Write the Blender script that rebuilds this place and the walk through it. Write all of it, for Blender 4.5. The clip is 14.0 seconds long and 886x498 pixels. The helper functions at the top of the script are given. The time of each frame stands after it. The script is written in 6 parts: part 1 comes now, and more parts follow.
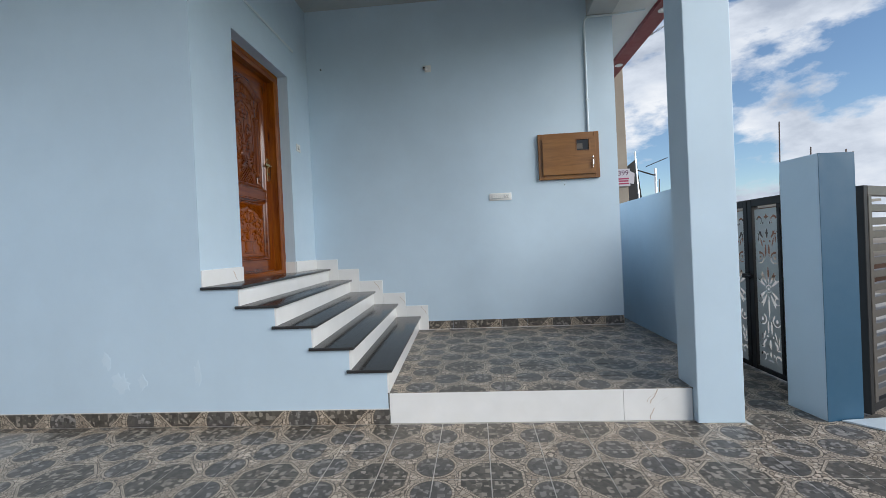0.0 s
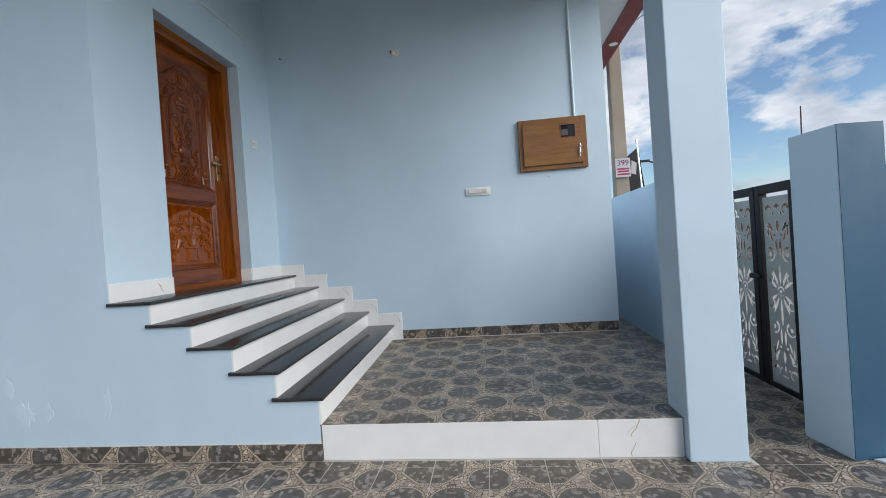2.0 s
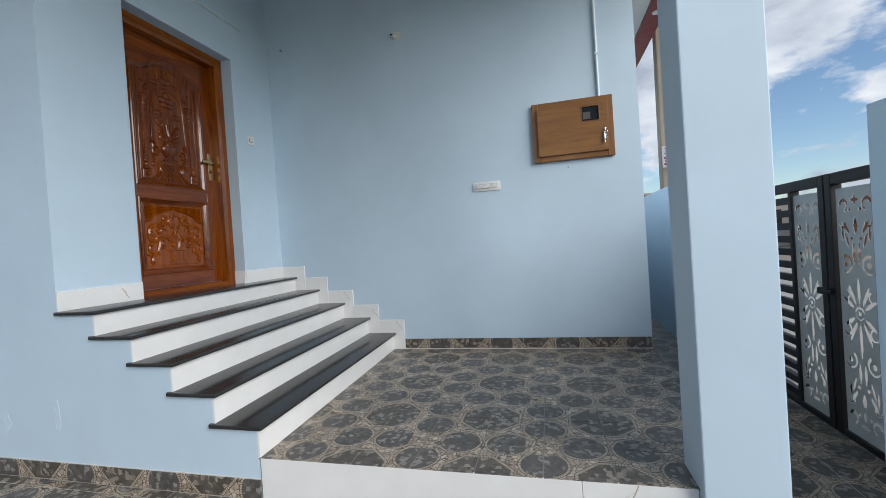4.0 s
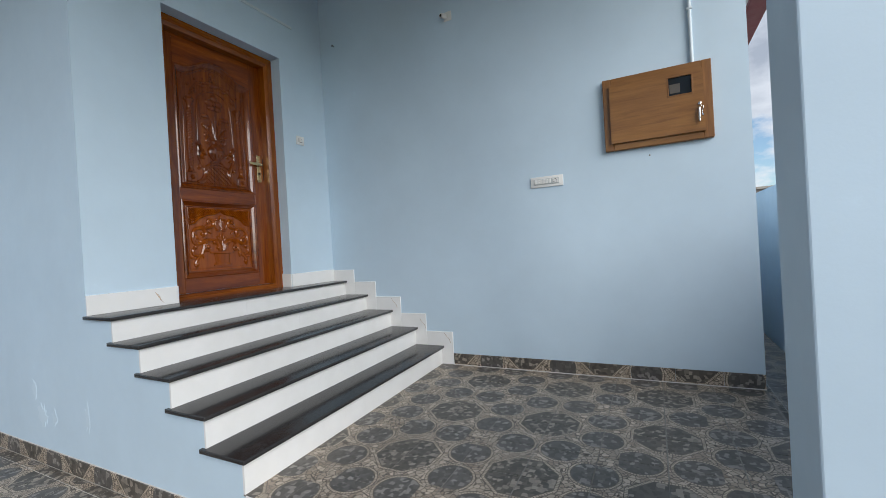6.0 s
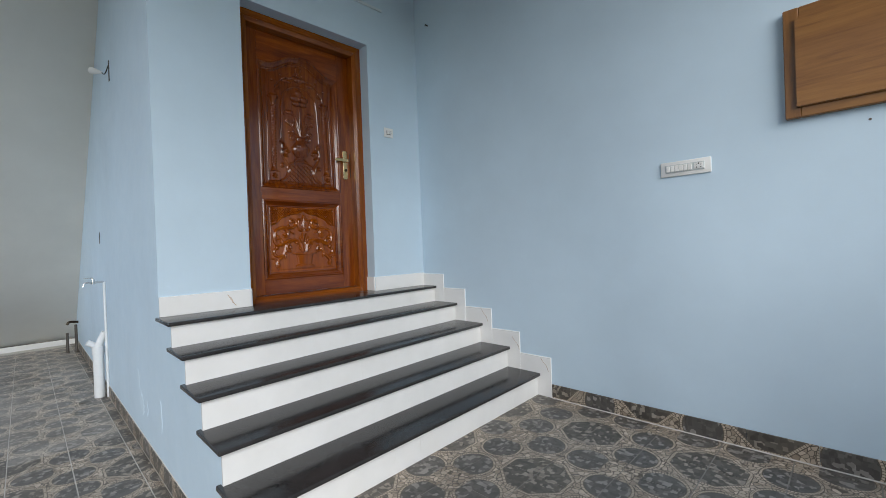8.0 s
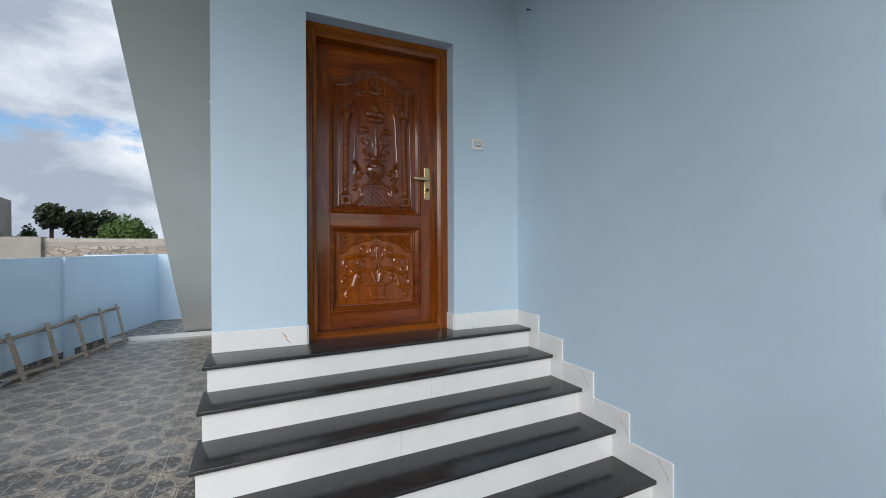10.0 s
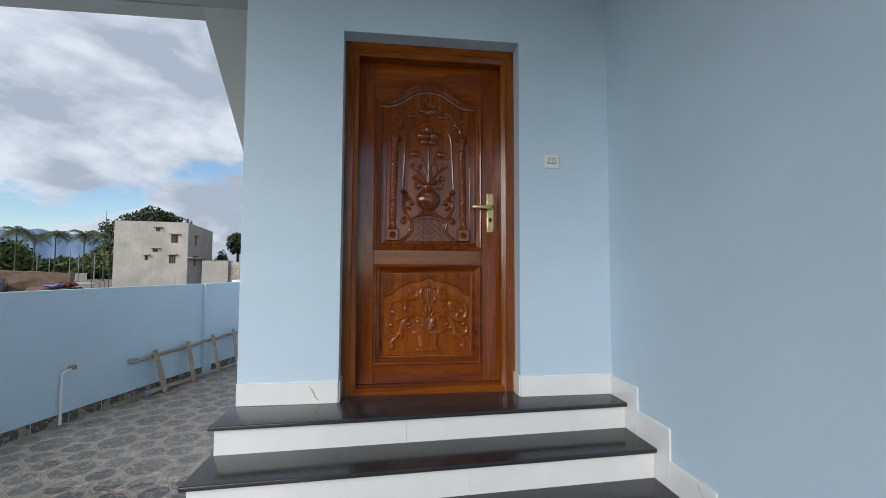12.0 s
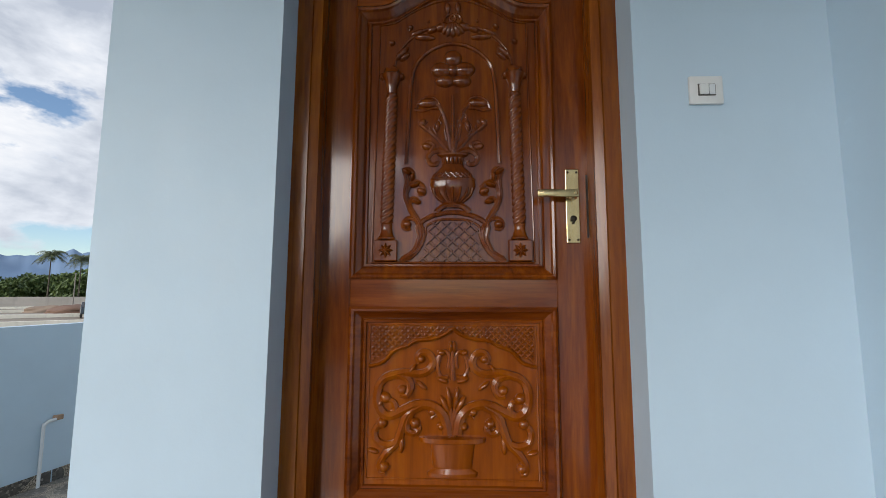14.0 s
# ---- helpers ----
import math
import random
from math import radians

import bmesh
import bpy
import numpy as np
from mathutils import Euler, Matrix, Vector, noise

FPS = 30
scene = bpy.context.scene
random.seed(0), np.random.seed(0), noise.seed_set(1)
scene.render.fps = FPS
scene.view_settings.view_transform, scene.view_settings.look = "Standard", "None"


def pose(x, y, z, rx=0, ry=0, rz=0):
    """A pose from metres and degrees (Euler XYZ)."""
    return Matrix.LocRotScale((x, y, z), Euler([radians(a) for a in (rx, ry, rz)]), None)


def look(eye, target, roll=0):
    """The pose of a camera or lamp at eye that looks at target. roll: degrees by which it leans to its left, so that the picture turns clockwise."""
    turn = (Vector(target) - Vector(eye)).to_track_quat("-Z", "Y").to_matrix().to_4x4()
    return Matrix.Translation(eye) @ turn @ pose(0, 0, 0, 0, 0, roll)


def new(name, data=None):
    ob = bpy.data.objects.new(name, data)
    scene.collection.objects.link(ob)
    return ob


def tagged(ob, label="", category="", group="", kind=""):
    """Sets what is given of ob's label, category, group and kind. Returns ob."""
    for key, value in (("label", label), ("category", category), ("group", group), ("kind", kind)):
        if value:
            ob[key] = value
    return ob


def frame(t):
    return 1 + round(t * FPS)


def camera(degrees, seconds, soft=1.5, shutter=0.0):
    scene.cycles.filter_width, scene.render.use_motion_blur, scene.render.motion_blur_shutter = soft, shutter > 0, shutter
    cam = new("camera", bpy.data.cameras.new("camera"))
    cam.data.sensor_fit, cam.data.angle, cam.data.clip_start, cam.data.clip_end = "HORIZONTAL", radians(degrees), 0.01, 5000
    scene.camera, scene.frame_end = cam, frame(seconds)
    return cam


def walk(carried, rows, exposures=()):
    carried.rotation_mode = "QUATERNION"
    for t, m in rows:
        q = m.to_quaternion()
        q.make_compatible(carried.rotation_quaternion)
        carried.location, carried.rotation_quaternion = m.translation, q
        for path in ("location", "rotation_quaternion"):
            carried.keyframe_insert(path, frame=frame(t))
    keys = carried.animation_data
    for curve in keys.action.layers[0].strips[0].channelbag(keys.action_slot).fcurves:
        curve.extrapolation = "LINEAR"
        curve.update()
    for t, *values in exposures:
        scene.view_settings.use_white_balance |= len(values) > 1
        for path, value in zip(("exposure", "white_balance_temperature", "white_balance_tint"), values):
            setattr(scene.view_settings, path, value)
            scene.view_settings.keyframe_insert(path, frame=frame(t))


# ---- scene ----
cam = camera(93.4, 14.0, soft=0.8)
PATH = [
    (0, (0.663, -2.952, 1.262), (0.508, -0.958, 1.247), -2.6),
    (0.5, (0.789, -2.853, 1.258), (0.644, -0.858, 1.244), -2.9),
    (1, (0.888, -2.735, 1.247), (0.728, -0.742, 1.233), -3.3),
    (1.5, (0.976, -2.589, 1.275), (0.791, -0.598, 1.256), -3.7),
    (2, (1.097, -2.434, 1.267), (0.87, -0.447, 1.248), -3.9),
    (4.5, (1.63, -1.741, 1.301), (1.051, 0.173, 1.278), -3.7),
    (5, (1.681, -1.59, 1.31), (1.004, 0.292, 1.289), -3.6),
    (5.5, (1.719, -1.464, 1.327), (0.936, 0.376, 1.311), -3.5),
    (6, (1.772, -1.304, 1.333), (0.872, 0.482, 1.325), -3.3),
    (6.5, (1.795, -1.138, 1.347), (0.757, 0.572, 1.336), -3.1),
    (7, (1.772, -0.95, 1.367), (0.604, 0.673, 1.354), -2.8),
    (7.5, (1.778, -0.776, 1.394), (0.487, 0.751, 1.382), -2.5),
    (8, (1.727, -0.588, 1.415), (0.316, 0.831, 1.402), -2.1),
    (10.5, (1.499, 0.395, 1.724), (-0.379, 1.082, 1.732), -0.1),
    (11, (1.437, 0.536, 1.751), (-0.485, 1.088, 1.781), -0.1),
    (11.5, (1.278, 0.694, 1.781), (-0.683, 1.083, 1.842), 0.0),
    (12, (1.14, 0.865, 1.801), (-0.842, 1.106, 1.905), 0.2),
    (12.5, (0.962, 0.997, 1.804), (-1.028, 1.109, 1.96), 0.5),
    (13, (0.66, 1.051, 1.813), (-1.33, 1.065, 2.013), 0.7),
    (13.5, (0.28, 1.102, 1.816), (-1.706, 1.056, 2.045), 0.7),
    (14, (-0.152, 1.111, 1.885), (-2.14, 1.049, 2.098), 0.2),
]
walk(cam, [(t, look(eye, target, roll)) for t, eye, target, roll in PATH], [(0, 0.03, 6520, 10), (5, 0.05, 6560, 10), (8, 0.06, 6580, 10), (11.5, 0.04, 6500, 10), (14, 0.20, 6820, 11)])
W_SKY, W_CLOUD = 0.14, 0.90

# ---------------------------------------------------------------- light
SUN_DIR = Vector((0.79, -0.50, 0.45)).normalized()
world = bpy.data.worlds.new("world")
scene.world = world
world.use_nodes = True
wt = world.node_tree
wt.nodes.clear()


def setup(node, operation="", sky_type="", interpolation_type="", data_type="", blend_type="", feature="", distance=""):
    """Sets a node's own options, those that are given."""
    if operation:
        node.operation = operation
    if sky_type:
        node.sky_type, node.sun_disc = sky_type, False
    if interpolation_type:
        node.interpolation_type = interpolation_type
    if data_type:
        node.data_type = data_type
    if blend_type:
        node.blend_type = blend_type
    if feature:
        node.feature = feature
    if distance:
        node.distance = distance
    return node


def wn(kind, **props):
    return setup(wt.nodes.new(kind), **props)


def wmath(op, a, b=None):
    n = wn("ShaderNodeMath", operation=op)
    for i, v in enumerate((a, b)):
        if v is None:
            continue
        if isinstance(v, (int, float)):
            n.inputs[i].default_value = v
        else:
            wt.links.new(v, n.inputs[i])
    return n.outputs[0]


sky = wn("ShaderNodeTexSky", sky_type="NISHITA")
sky.sun_elevation = math.asin(SUN_DIR.z)
sky.sun_rotation = math.atan2(SUN_DIR.x, SUN_DIR.y)
sky.ozone_density, sky.dust_density = 3.3, 0.1
tc = wn("ShaderNodeTexCoord")
sep = wn("ShaderNodeSeparateXYZ")
wt.links.new(tc.outputs["Generated"], sep.inputs[0])
comb = wn("ShaderNodeCombineXYZ")
wt.links.new(sep.outputs[0], comb.inputs[0])
wt.links.new(sep.outputs[1], comb.inputs[1])
wt.links.new(wmath("MULTIPLY", sep.outputs[2], 2.1), comb.inputs[2])


def wnoise(scale, detail, rough, dist, off):
    n = wn("ShaderNodeTexNoise")
    mp = wn("ShaderNodeMapping")
    mp.inputs["Location"].default_value = off
    wt.links.new(comb.outputs[0], mp.inputs[0])
    wt.links.new(mp.outputs[0], n.inputs["Vector"])
    n.inputs["Scale"].default_value, n.inputs["Detail"].default_value = scale, detail
    n.inputs["Roughness"].default_value, n.inputs["Distortion"].default_value = rough, dist
    return n.outputs[0]


def wramp(fac, *stops):
    n = wn("ShaderNodeValToRGB")
    el = n.color_ramp.elements
    while len(el) < len(stops):
        el.new(0.5)
    for e, (p, c) in zip(el, stops):
        e.position, e.color = p, (*c, 1) if len(c) == 3 else c
    wt.links.new(fac, n.inputs[0])
    return n.outputs[0]


puffs = wnoise(2.1, 12, 0.56, 0.1, (1.15, 2.6, 0.2))
low_sky = wn("ShaderNodeMapRange", interpolation_type="SMOOTHSTEP")
for i, v in enumerate((sep.outputs[2], 0.02, 0.2)):
    if i:
        low_sky.inputs[i].default_value = v
    else:
        wt.links.new(v, low_sky.inputs[0])
# the cloud thickens towards the hills in the west
thick = wmath("SUBTRACT", puffs, wmath("MULTIPLY", sep.outputs[0], 0.035))
cover = wramp(wmath("SUBTRACT", thick, wmath("MULTIPLY", wmath("SUBTRACT", 1.0, low_sky.outputs[0]), 0.05)), (0.45, (0, 0, 0)), (0.49, (1, 1, 1)))
body = wnoise(4.6, 8, 0.55, 0.2, (7.3, 4.2, 2))
tone = wramp(wmath("ADD", wmath("MULTIPLY", thick, 0.4), wmath("MULTIPLY", body, 0.6)), (0.40, (0.95, 0.99, 1.05)), (0.48, (0.74, 0.81, 0.92)), (0.58, (0.44, 0.51, 0.63)))
bg_sky, bg_cloud, mix = wn("ShaderNodeBackground"), wn("ShaderNodeBackground"), wn("ShaderNodeMixShader")
wt.links.new(sky.outputs[0], bg_sky.inputs[0])
bg_sky.inputs[1].default_value = W_SKY
wt.links.new(tone, bg_cloud.inputs[0])
bg_cloud.inputs[1].default_value = W_CLOUD
wt.links.new(cover, mix.inputs[0])
wt.links.new(bg_sky.outputs[0], mix.inputs[1])
wt.links.new(bg_cloud.outputs[0], mix.inputs[2])
wt.links.new(mix.outputs[0], wn("ShaderNodeOutputWorld").inputs[0])

sun = new("sun", bpy.data.lights.new("sun", "SUN"))
sun.data.energy, sun.data.angle, sun.data.color = 3.1, radians(48), (1.0, 0.98, 0.95)
sun.matrix_world = look(SUN_DIR * 30, (0, 0, 0))

# ---------------------------------------------------------------- materials


class Nodes:
    """A small builder of node materials."""

    def __init__(self, name, rough=0.5, metal=0.0, coat=0.0, spec=0.5):
        self.mat = bpy.data.materials.new(name)
        self.mat.use_nodes = True
        self.t = self.mat.node_tree
        self.b = self.t.nodes["Principled BSDF"]
        self.b.inputs["Roughness"].default_value = rough
        self.b.inputs["Metallic"].default_value = metal
        self.b.inputs["Coat Weight"].default_value = coat
        self.b.inputs["Coat Roughness"].default_value = 0.08
        self.b.inputs["Specular IOR Level"].default_value = spec

    def n(self, kind, **props):
        return setup(self.t.nodes.new(kind), **props)

    def put(self, value, socket):
        if isinstance(value, (int, float)):
            socket.default_value = value
        elif isinstance(value, tuple):
            socket.default_value = (*value, 1) if len(value) == 3 and len(socket.default_value) == 4 else value
        else:
            self.t.links.new(value, socket)

    def m(self, op, a, b=None, c=None):
        node = self.n("ShaderNodeMath", operation=op)
        for i, v in enumerate((a, b, c)):
            if v is not None:
                self.put(v, node.inputs[i])
        return node.outputs[0]

    def step(self, value, lo, hi):
        node = self.n("ShaderNodeMapRange", interpolation_type="SMOOTHSTEP")
        for i, v in enumerate((value, lo, hi)):
            self.put(v, node.inputs[i])
        return node.outputs[0]

    def mix(self, fac, a, b, blend="MIX"):
        node = self.n("ShaderNodeMix", data_type="RGBA", blend_type=blend)
        self.put(fac, node.inputs[0])
        self.put(a, node.inputs[6])
        self.put(b, node.inputs[7])
        return node.outputs[2]

    def pos(self, obj=False, scale=(1, 1, 1), rot=(0, 0, 0)):
        src = self.n("ShaderNodeTexCoord").outputs["Object"] if obj else self.n("ShaderNodeNewGeometry").outputs["Position"]
        mp = self.n("ShaderNodeMapping")
        mp.inputs["Scale"].default_value, mp.inputs["Rotation"].default_value = scale, rot
        self.t.links.new(src, mp.inputs[0])
        return mp.outputs[0]

    def noise(self, vec, scale, detail=4.0, rough=0.55, dist=0.0):
        node = self.n("ShaderNodeTexNoise")
        self.put(vec, node.inputs["Vector"])
        node.inputs["Scale"].default_value, node.inputs["Detail"].default_value = scale, detail
        node.inputs["Roughness"].default_value, node.inputs["Distortion"].default_value = rough, dist
        return node.outputs[0]

    def voro(self, vec, scale, feature="F1", rand=1.0):
        node = self.n("ShaderNodeTexVoronoi", feature=feature)
        self.put(vec, node.inputs["Vector"])
        node.inputs["Scale"].default_value, node.inputs["Randomness"].default_value = scale, rand
        return node

    def ramp(self, fac, *stops):
        node = self.n("ShaderNodeValToRGB")
        el = node.color_ramp.elements
        while len(el) < len(stops):
            el.new(0.5)
        for e, (p, c) in zip(el, stops):
            e.position, e.color = p, (*c, 1)
        self.put(fac, node.inputs[0])
        return node.outputs[0]

    def bump(self, height, strength=0.2, distance=0.002):
        node = self.n("ShaderNodeBump")
        node.inputs["Strength"].default_value, node.inputs["Distance"].default_value = strength, distance
        self.put(height, node.inputs["Height"])
        self.t.links.new(node.outputs[0], self.b.inputs["Normal"])

    def done(self, color=None, rough=None):
        if color is not None:
            self.put(color, self.b.inputs["Base Color"])
        if rough is not None:
            self.put(rough, self.b.inputs["Roughness"])
        return self.mat


def shade(c, k):
    return tuple(min(1, v * k) for v in c)


def paint(name, c, rough=0.55, relief=0.25, blotch=0.06):
    """Emulsion on plaster: trowel waves, roller grain and faint blotches."""
    k = Nodes(name, rough)
    p = k.pos()
    big = k.noise(p, 1.3, 5, 0.6)
    fine = k.noise(p, 160, 3, 0.6)
    wave = k.noise(p, 9, 4, 0.6)
    col = k.ramp(big, (0.3, shade(c, 1 - blotch)), (0.7, shade(c, 1 + blotch * 0.5)))
    scuff = k.step(k.noise(p, 2.6, 9, 0.72), 0.66, 0.74)
    col = k.mix(k.m("MULTIPLY", scuff, 0.18), col, shade(c, 1.2))
    smear = k.step(k.noise(k.pos(scale=(1, 1, 0.35)), 3.7, 8, 0.7), 0.67, 0.8)
    col = k.mix(k.m("MULTIPLY", smear, 0.12), col, shade(c, 0.78))
    k.bump(k.m("ADD", k.m("MULTIPLY", wave, 1.0), k.m("MULTIPLY", fine, 0.16)), relief, 0.004)
    return k.done(col, k.ramp(wave, (0.3, (rough - 0.08,) * 3), (0.7, (rough + 0.1,) * 3)))


def plain(name, c, rough=0.5, metal=0.0, var=0.08, scale=30, coat=0.0, relief=0.1):
    k = Nodes(name, rough, metal, coat)
    p = k.pos(obj=True)
    g = k.noise(p, scale, 5, 0.6)
    k.bump(g, relief, 0.001)
    return k.done(k.ramp(g, (0.3, shade(c, 1 - var)), (0.7, shade(c, 1 + var))))


def wood(name, dark, mid, light, axis="Z", rough=0.13, coat=0.0, scale=1.0):
    """Varnished timber with grain along one axis, flame figure and darker knots."""
    k = Nodes(name, rough, 0, coat)
    s = {"X": (1.2, 14, 14), "Y": (14, 1.2, 14), "Z": (14, 14, 1.2)}[axis]
    p = k.pos(scale=tuple(v * scale for v in s))
    warp = k.noise(p, 1.0, 4, 0.6, 1.2)
    grain = k.noise(p, 5.0, 6, 0.7, 0.3)
    big = k.noise(k.pos(scale=tuple(0.25 * v * scale for v in s)), 1.0, 3, 0.5)
    col = k.ramp(k.m("ADD", k.m("MULTIPLY", warp, 0.6), k.m("MULTIPLY", grain, 0.4)), (0.32, dark), (0.5, mid), (0.7, light))
    col = k.mix(k.step(big, 0.35, 0.7), col, k.mix(0.5, col, dark))
    k.bump(grain, 0.06, 0.0006)
    return k.done(col, k.ramp(grain, (0.3, (rough * 0.8,) * 3), (0.7, (rough * 1.35,) * 3)))


def mosaic(name, cx, cy, axes=(0, 1), warm=1.0, dull=0.0):
    """Printed floor tile: dark octagons and four-disc knots with dashed borders, set in pale crazy paving."""
    P = 0.63
    k = Nodes(name, 0.36)
    sp = k.n("ShaderNodeSeparateXYZ")
    k.put(k.n("ShaderNodeNewGeometry").outputs["Position"], sp.inputs[0])
    u0, v0 = sp.outputs[axes[0]], sp.outputs[axes[1]]
    u, v = [k.m("ABSOLUTE", k.m("WRAP", k.m("SUBTRACT", w, c), P / 2, -P / 2)) for w, c in ((u0, cx), (v0, cy))]
    flat = k.n("ShaderNodeCombineXYZ")
    k.put(u0, flat.inputs[0])
    k.put(v0, flat.inputs[1])
    vec = flat.outputs[0]

    def band_of(d, along, period, width):
        """Dashes between two thin dark lines outside an edge."""
        zone = k.m("MULTIPLY", k.step(d, -0.0005, 0.0005), k.step(d, width + 0.0005, width - 0.0005))
        dash = k.step(k.m("ABSOLUTE", k.m("WRAP", along, period / 2, -period / 2)), period * 0.40, period * 0.33)
        clear = k.m("MULTIPLY", k.step(d, 0.003, 0.0045), k.step(d, width - 0.003, width - 0.0045))
        return zone, k.m("MULTIPLY", dash, clear)

    # octagon about the crossing of four tiles
    side, slant = k.m("MAXIMUM", u, v), k.m("MULTIPLY", k.m("ADD", u, v), 0.72)
    octa = k.m("SUBTRACT", k.m("MAXIMUM", side, slant), 0.162)
    run = k.m("MULTIPLY", k.m("SUBTRACT", u, v), 0.7)
    on_slant = k.m("GREATER_THAN", slant, side)
    along = k.m("ADD", k.m("MULTIPLY", on_slant, run), k.m("MULTIPLY", k.m("SUBTRACT", 1.0, on_slant), k.m("MINIMUM", u, v)))
    octa_zone, octa_dash = band_of(octa, along, 0.0135, 0.021)
    # four discs about the next crossing, their inner ends covered by a pale square
    a, b = k.m("SUBTRACT", P / 2, u), k.m("SUBTRACT", P / 2, v)

    def disc(p, q):
        dp = k.m("SUBTRACT", p, 0.186)
        d = k.m("SUBTRACT", k.m("SQRT", k.m("ADD", k.m("MULTIPLY", dp, dp), k.m("MULTIPLY", q, q))), 0.106)
        return d, k.m("MULTIPLY", k.m("ARCTAN2", dp, q), 0.108)

    (d1, s1), (d2, s2) = disc(a, b), disc(b, a)
    first = k.m("LESS_THAN", d1, d2)
    dd = k.m("MINIMUM", d1, d2)
    ss = k.m("ADD", k.m("MULTIPLY", first, s1), k.m("MULTIPLY", k.m("SUBTRACT", 1.0, first), s2))
    disc_zone, disc_dash = band_of(dd, ss, 0.0128, 0.019)
    core = k.step(k.m("MAXIMUM", a, b), 0.097, 0.095)
    core_line = k.m("MULTIPLY", core, k.step(k.m("MAXIMUM", a, b), 0.074, 0.077))
    free = k.m("SUBTRACT", 1.0, core)
    in_octa = k.step(octa, 0.0008, -0.0008)
    in_disc = k.m("MULTIPLY", k.step(dd, 0.0008, -0.0008), free)
    stones = k.voro(vec, 36)
    gaps = k.voro(vec, 36, "DISTANCE_TO_EDGE").outputs["Distance"]
    # squared cobbles inside the dark figures
    cob = k.n("ShaderNodeTexVoronoi", distance="CHEBYCHEV")
    k.put(vec, cob.inputs["Vector"])
    cob.inputs["Scale"].default_value, cob.inputs["Randomness"].default_value = 41, 0.85
    rnd = k.n("ShaderNodeSeparateColor")
    k.put(cob.outputs["Color"], rnd.inputs[0])
    rs = k.n("ShaderNodeSeparateColor")
    k.put(stones.outputs["Color"], rs.inputs[0])
    w = lambda c: (c[0] * warm * 1.10, c[1], c[2] / warm * 0.90)
    tones = [(0.0, 0.052), (0.35, 0.074), (0.62, 0.096), (0.76, 0.115), (0.80, 0.22), (1.0, 0.31)]
    dark = k.ramp(rnd.outputs[0], *[(p, w((t * 1.04, t, t * 0.92))) for p, t in tones])
    knot = k.ramp(rnd.outputs[0], *[(p, w((t * 0.98, t, t * 1.02))) for p, t in tones])
    knot = k.mix(0.12, knot, w((0.16, 0.158, 0.155)))
    pale = k.ramp(rs.outputs[0], (0.0, w((0.28, 0.245, 0.205))), (0.4, w((0.38, 0.345, 0.30))), (0.75, w((0.47, 0.435, 0.385))), (1.0, w((0.58, 0.54, 0.485))))
    ink = w((0.085, 0.075, 0.063))
    pale = k.mix(k.step(gaps, 0.075, 0.035), pale, ink)
    bead = k.mix(rs.outputs[1], w((0.40, 0.37, 0.32)), w((0.54, 0.50, 0.44)))
    col = k.mix(k.m("MULTIPLY", core_line, 0.5), pale, k.mix(0.5, pale, ink))
    for zone, dash in ((k.m("MULTIPLY", disc_zone, free), disc_dash), (octa_zone, octa_dash)):
        col = k.mix(zone, col, k.mix(dash, ink, bead))
    col = k.mix(in_disc, col, knot)
    col = k.mix(in_octa, col, dark)
    tone = k.n("ShaderNodeObjectInfo").outputs["Random"]
    col = k.mix(k.m("MULTIPLY", tone, 0.14), col, k.mix(0.6, col, (0.14, 0.12, 0.1)))
    dust = k.noise(k.pos(), 2.2, 6, 0.65, 0.4)
    # dull of 0.2 or more mixes in a paler tone, brightening the whole tile
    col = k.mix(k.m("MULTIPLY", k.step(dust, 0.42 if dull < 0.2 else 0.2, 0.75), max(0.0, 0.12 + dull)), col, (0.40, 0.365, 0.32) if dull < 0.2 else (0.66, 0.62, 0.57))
    k.bump(k.m("MINIMUM", gaps, 0.1), 0.12, 0.002)
    return k.done(col, k.ramp(dust, (0.35, (0.34,) * 3), (0.7, (0.52,) * 3)))


def granite(name):
    k = Nodes(name, 0.16, 0, 0.0)
    p = k.pos()
    fl = k.voro(p, 420)
    s = k.n("ShaderNodeSeparateColor")
    k.put(fl.outputs["Color"], s.inputs[0])
    col = k.ramp(s.outputs[0], (0.0, (0.008, 0.008, 0.009)), (0.9, (0.014, 0.014, 0.015)), (0.98, (0.06, 0.06, 0.065)))
    dust = k.noise(p, 3.5, 6, 0.7, 0.6)
    col = k.mix(k.m("MULTIPLY", k.step(dust, 0.0, 0.9), 0.42), col, (0.085, 0.08, 0.077))
    return k.done(col, k.ramp(dust, (0.3, (0.15,) * 3), (0.8, (0.25,) * 3)))


def marble(name):
    """White vitrified tile with a rare brown vein."""
    k = Nodes(name, 0.16)
    p = k.pos()
    n = k.noise(p, 1.6, 7, 0.62, 1.4)
    vein = k.step(k.m("ABSOLUTE", k.m("SUBTRACT", n, 0.57)), 0.004, 0.0)
    far = k.step(k.noise(p, 0.9, 2), 0.56, 0.66)
    c = k.ramp(k.noise(p, 5, 4), (0.3, (0.82, 0.82, 0.805)), (0.7, (0.87, 0.87, 0.86)))
    return k.done(k.mix(k.m("MULTIPLY", k.m("MULTIPLY", vein, far), 0.12), c, (0.5, 0.42, 0.36)))


def leaves(name, a, b):
    k = Nodes(name, 0.6)
    r = k.n("ShaderNodeNewGeometry").outputs["Random Per Island"]
    k.b.inputs["Subsurface Weight"].default_value = 0.0
    return k.done(k.ramp(r, (0.0, a), (1.0, b)))


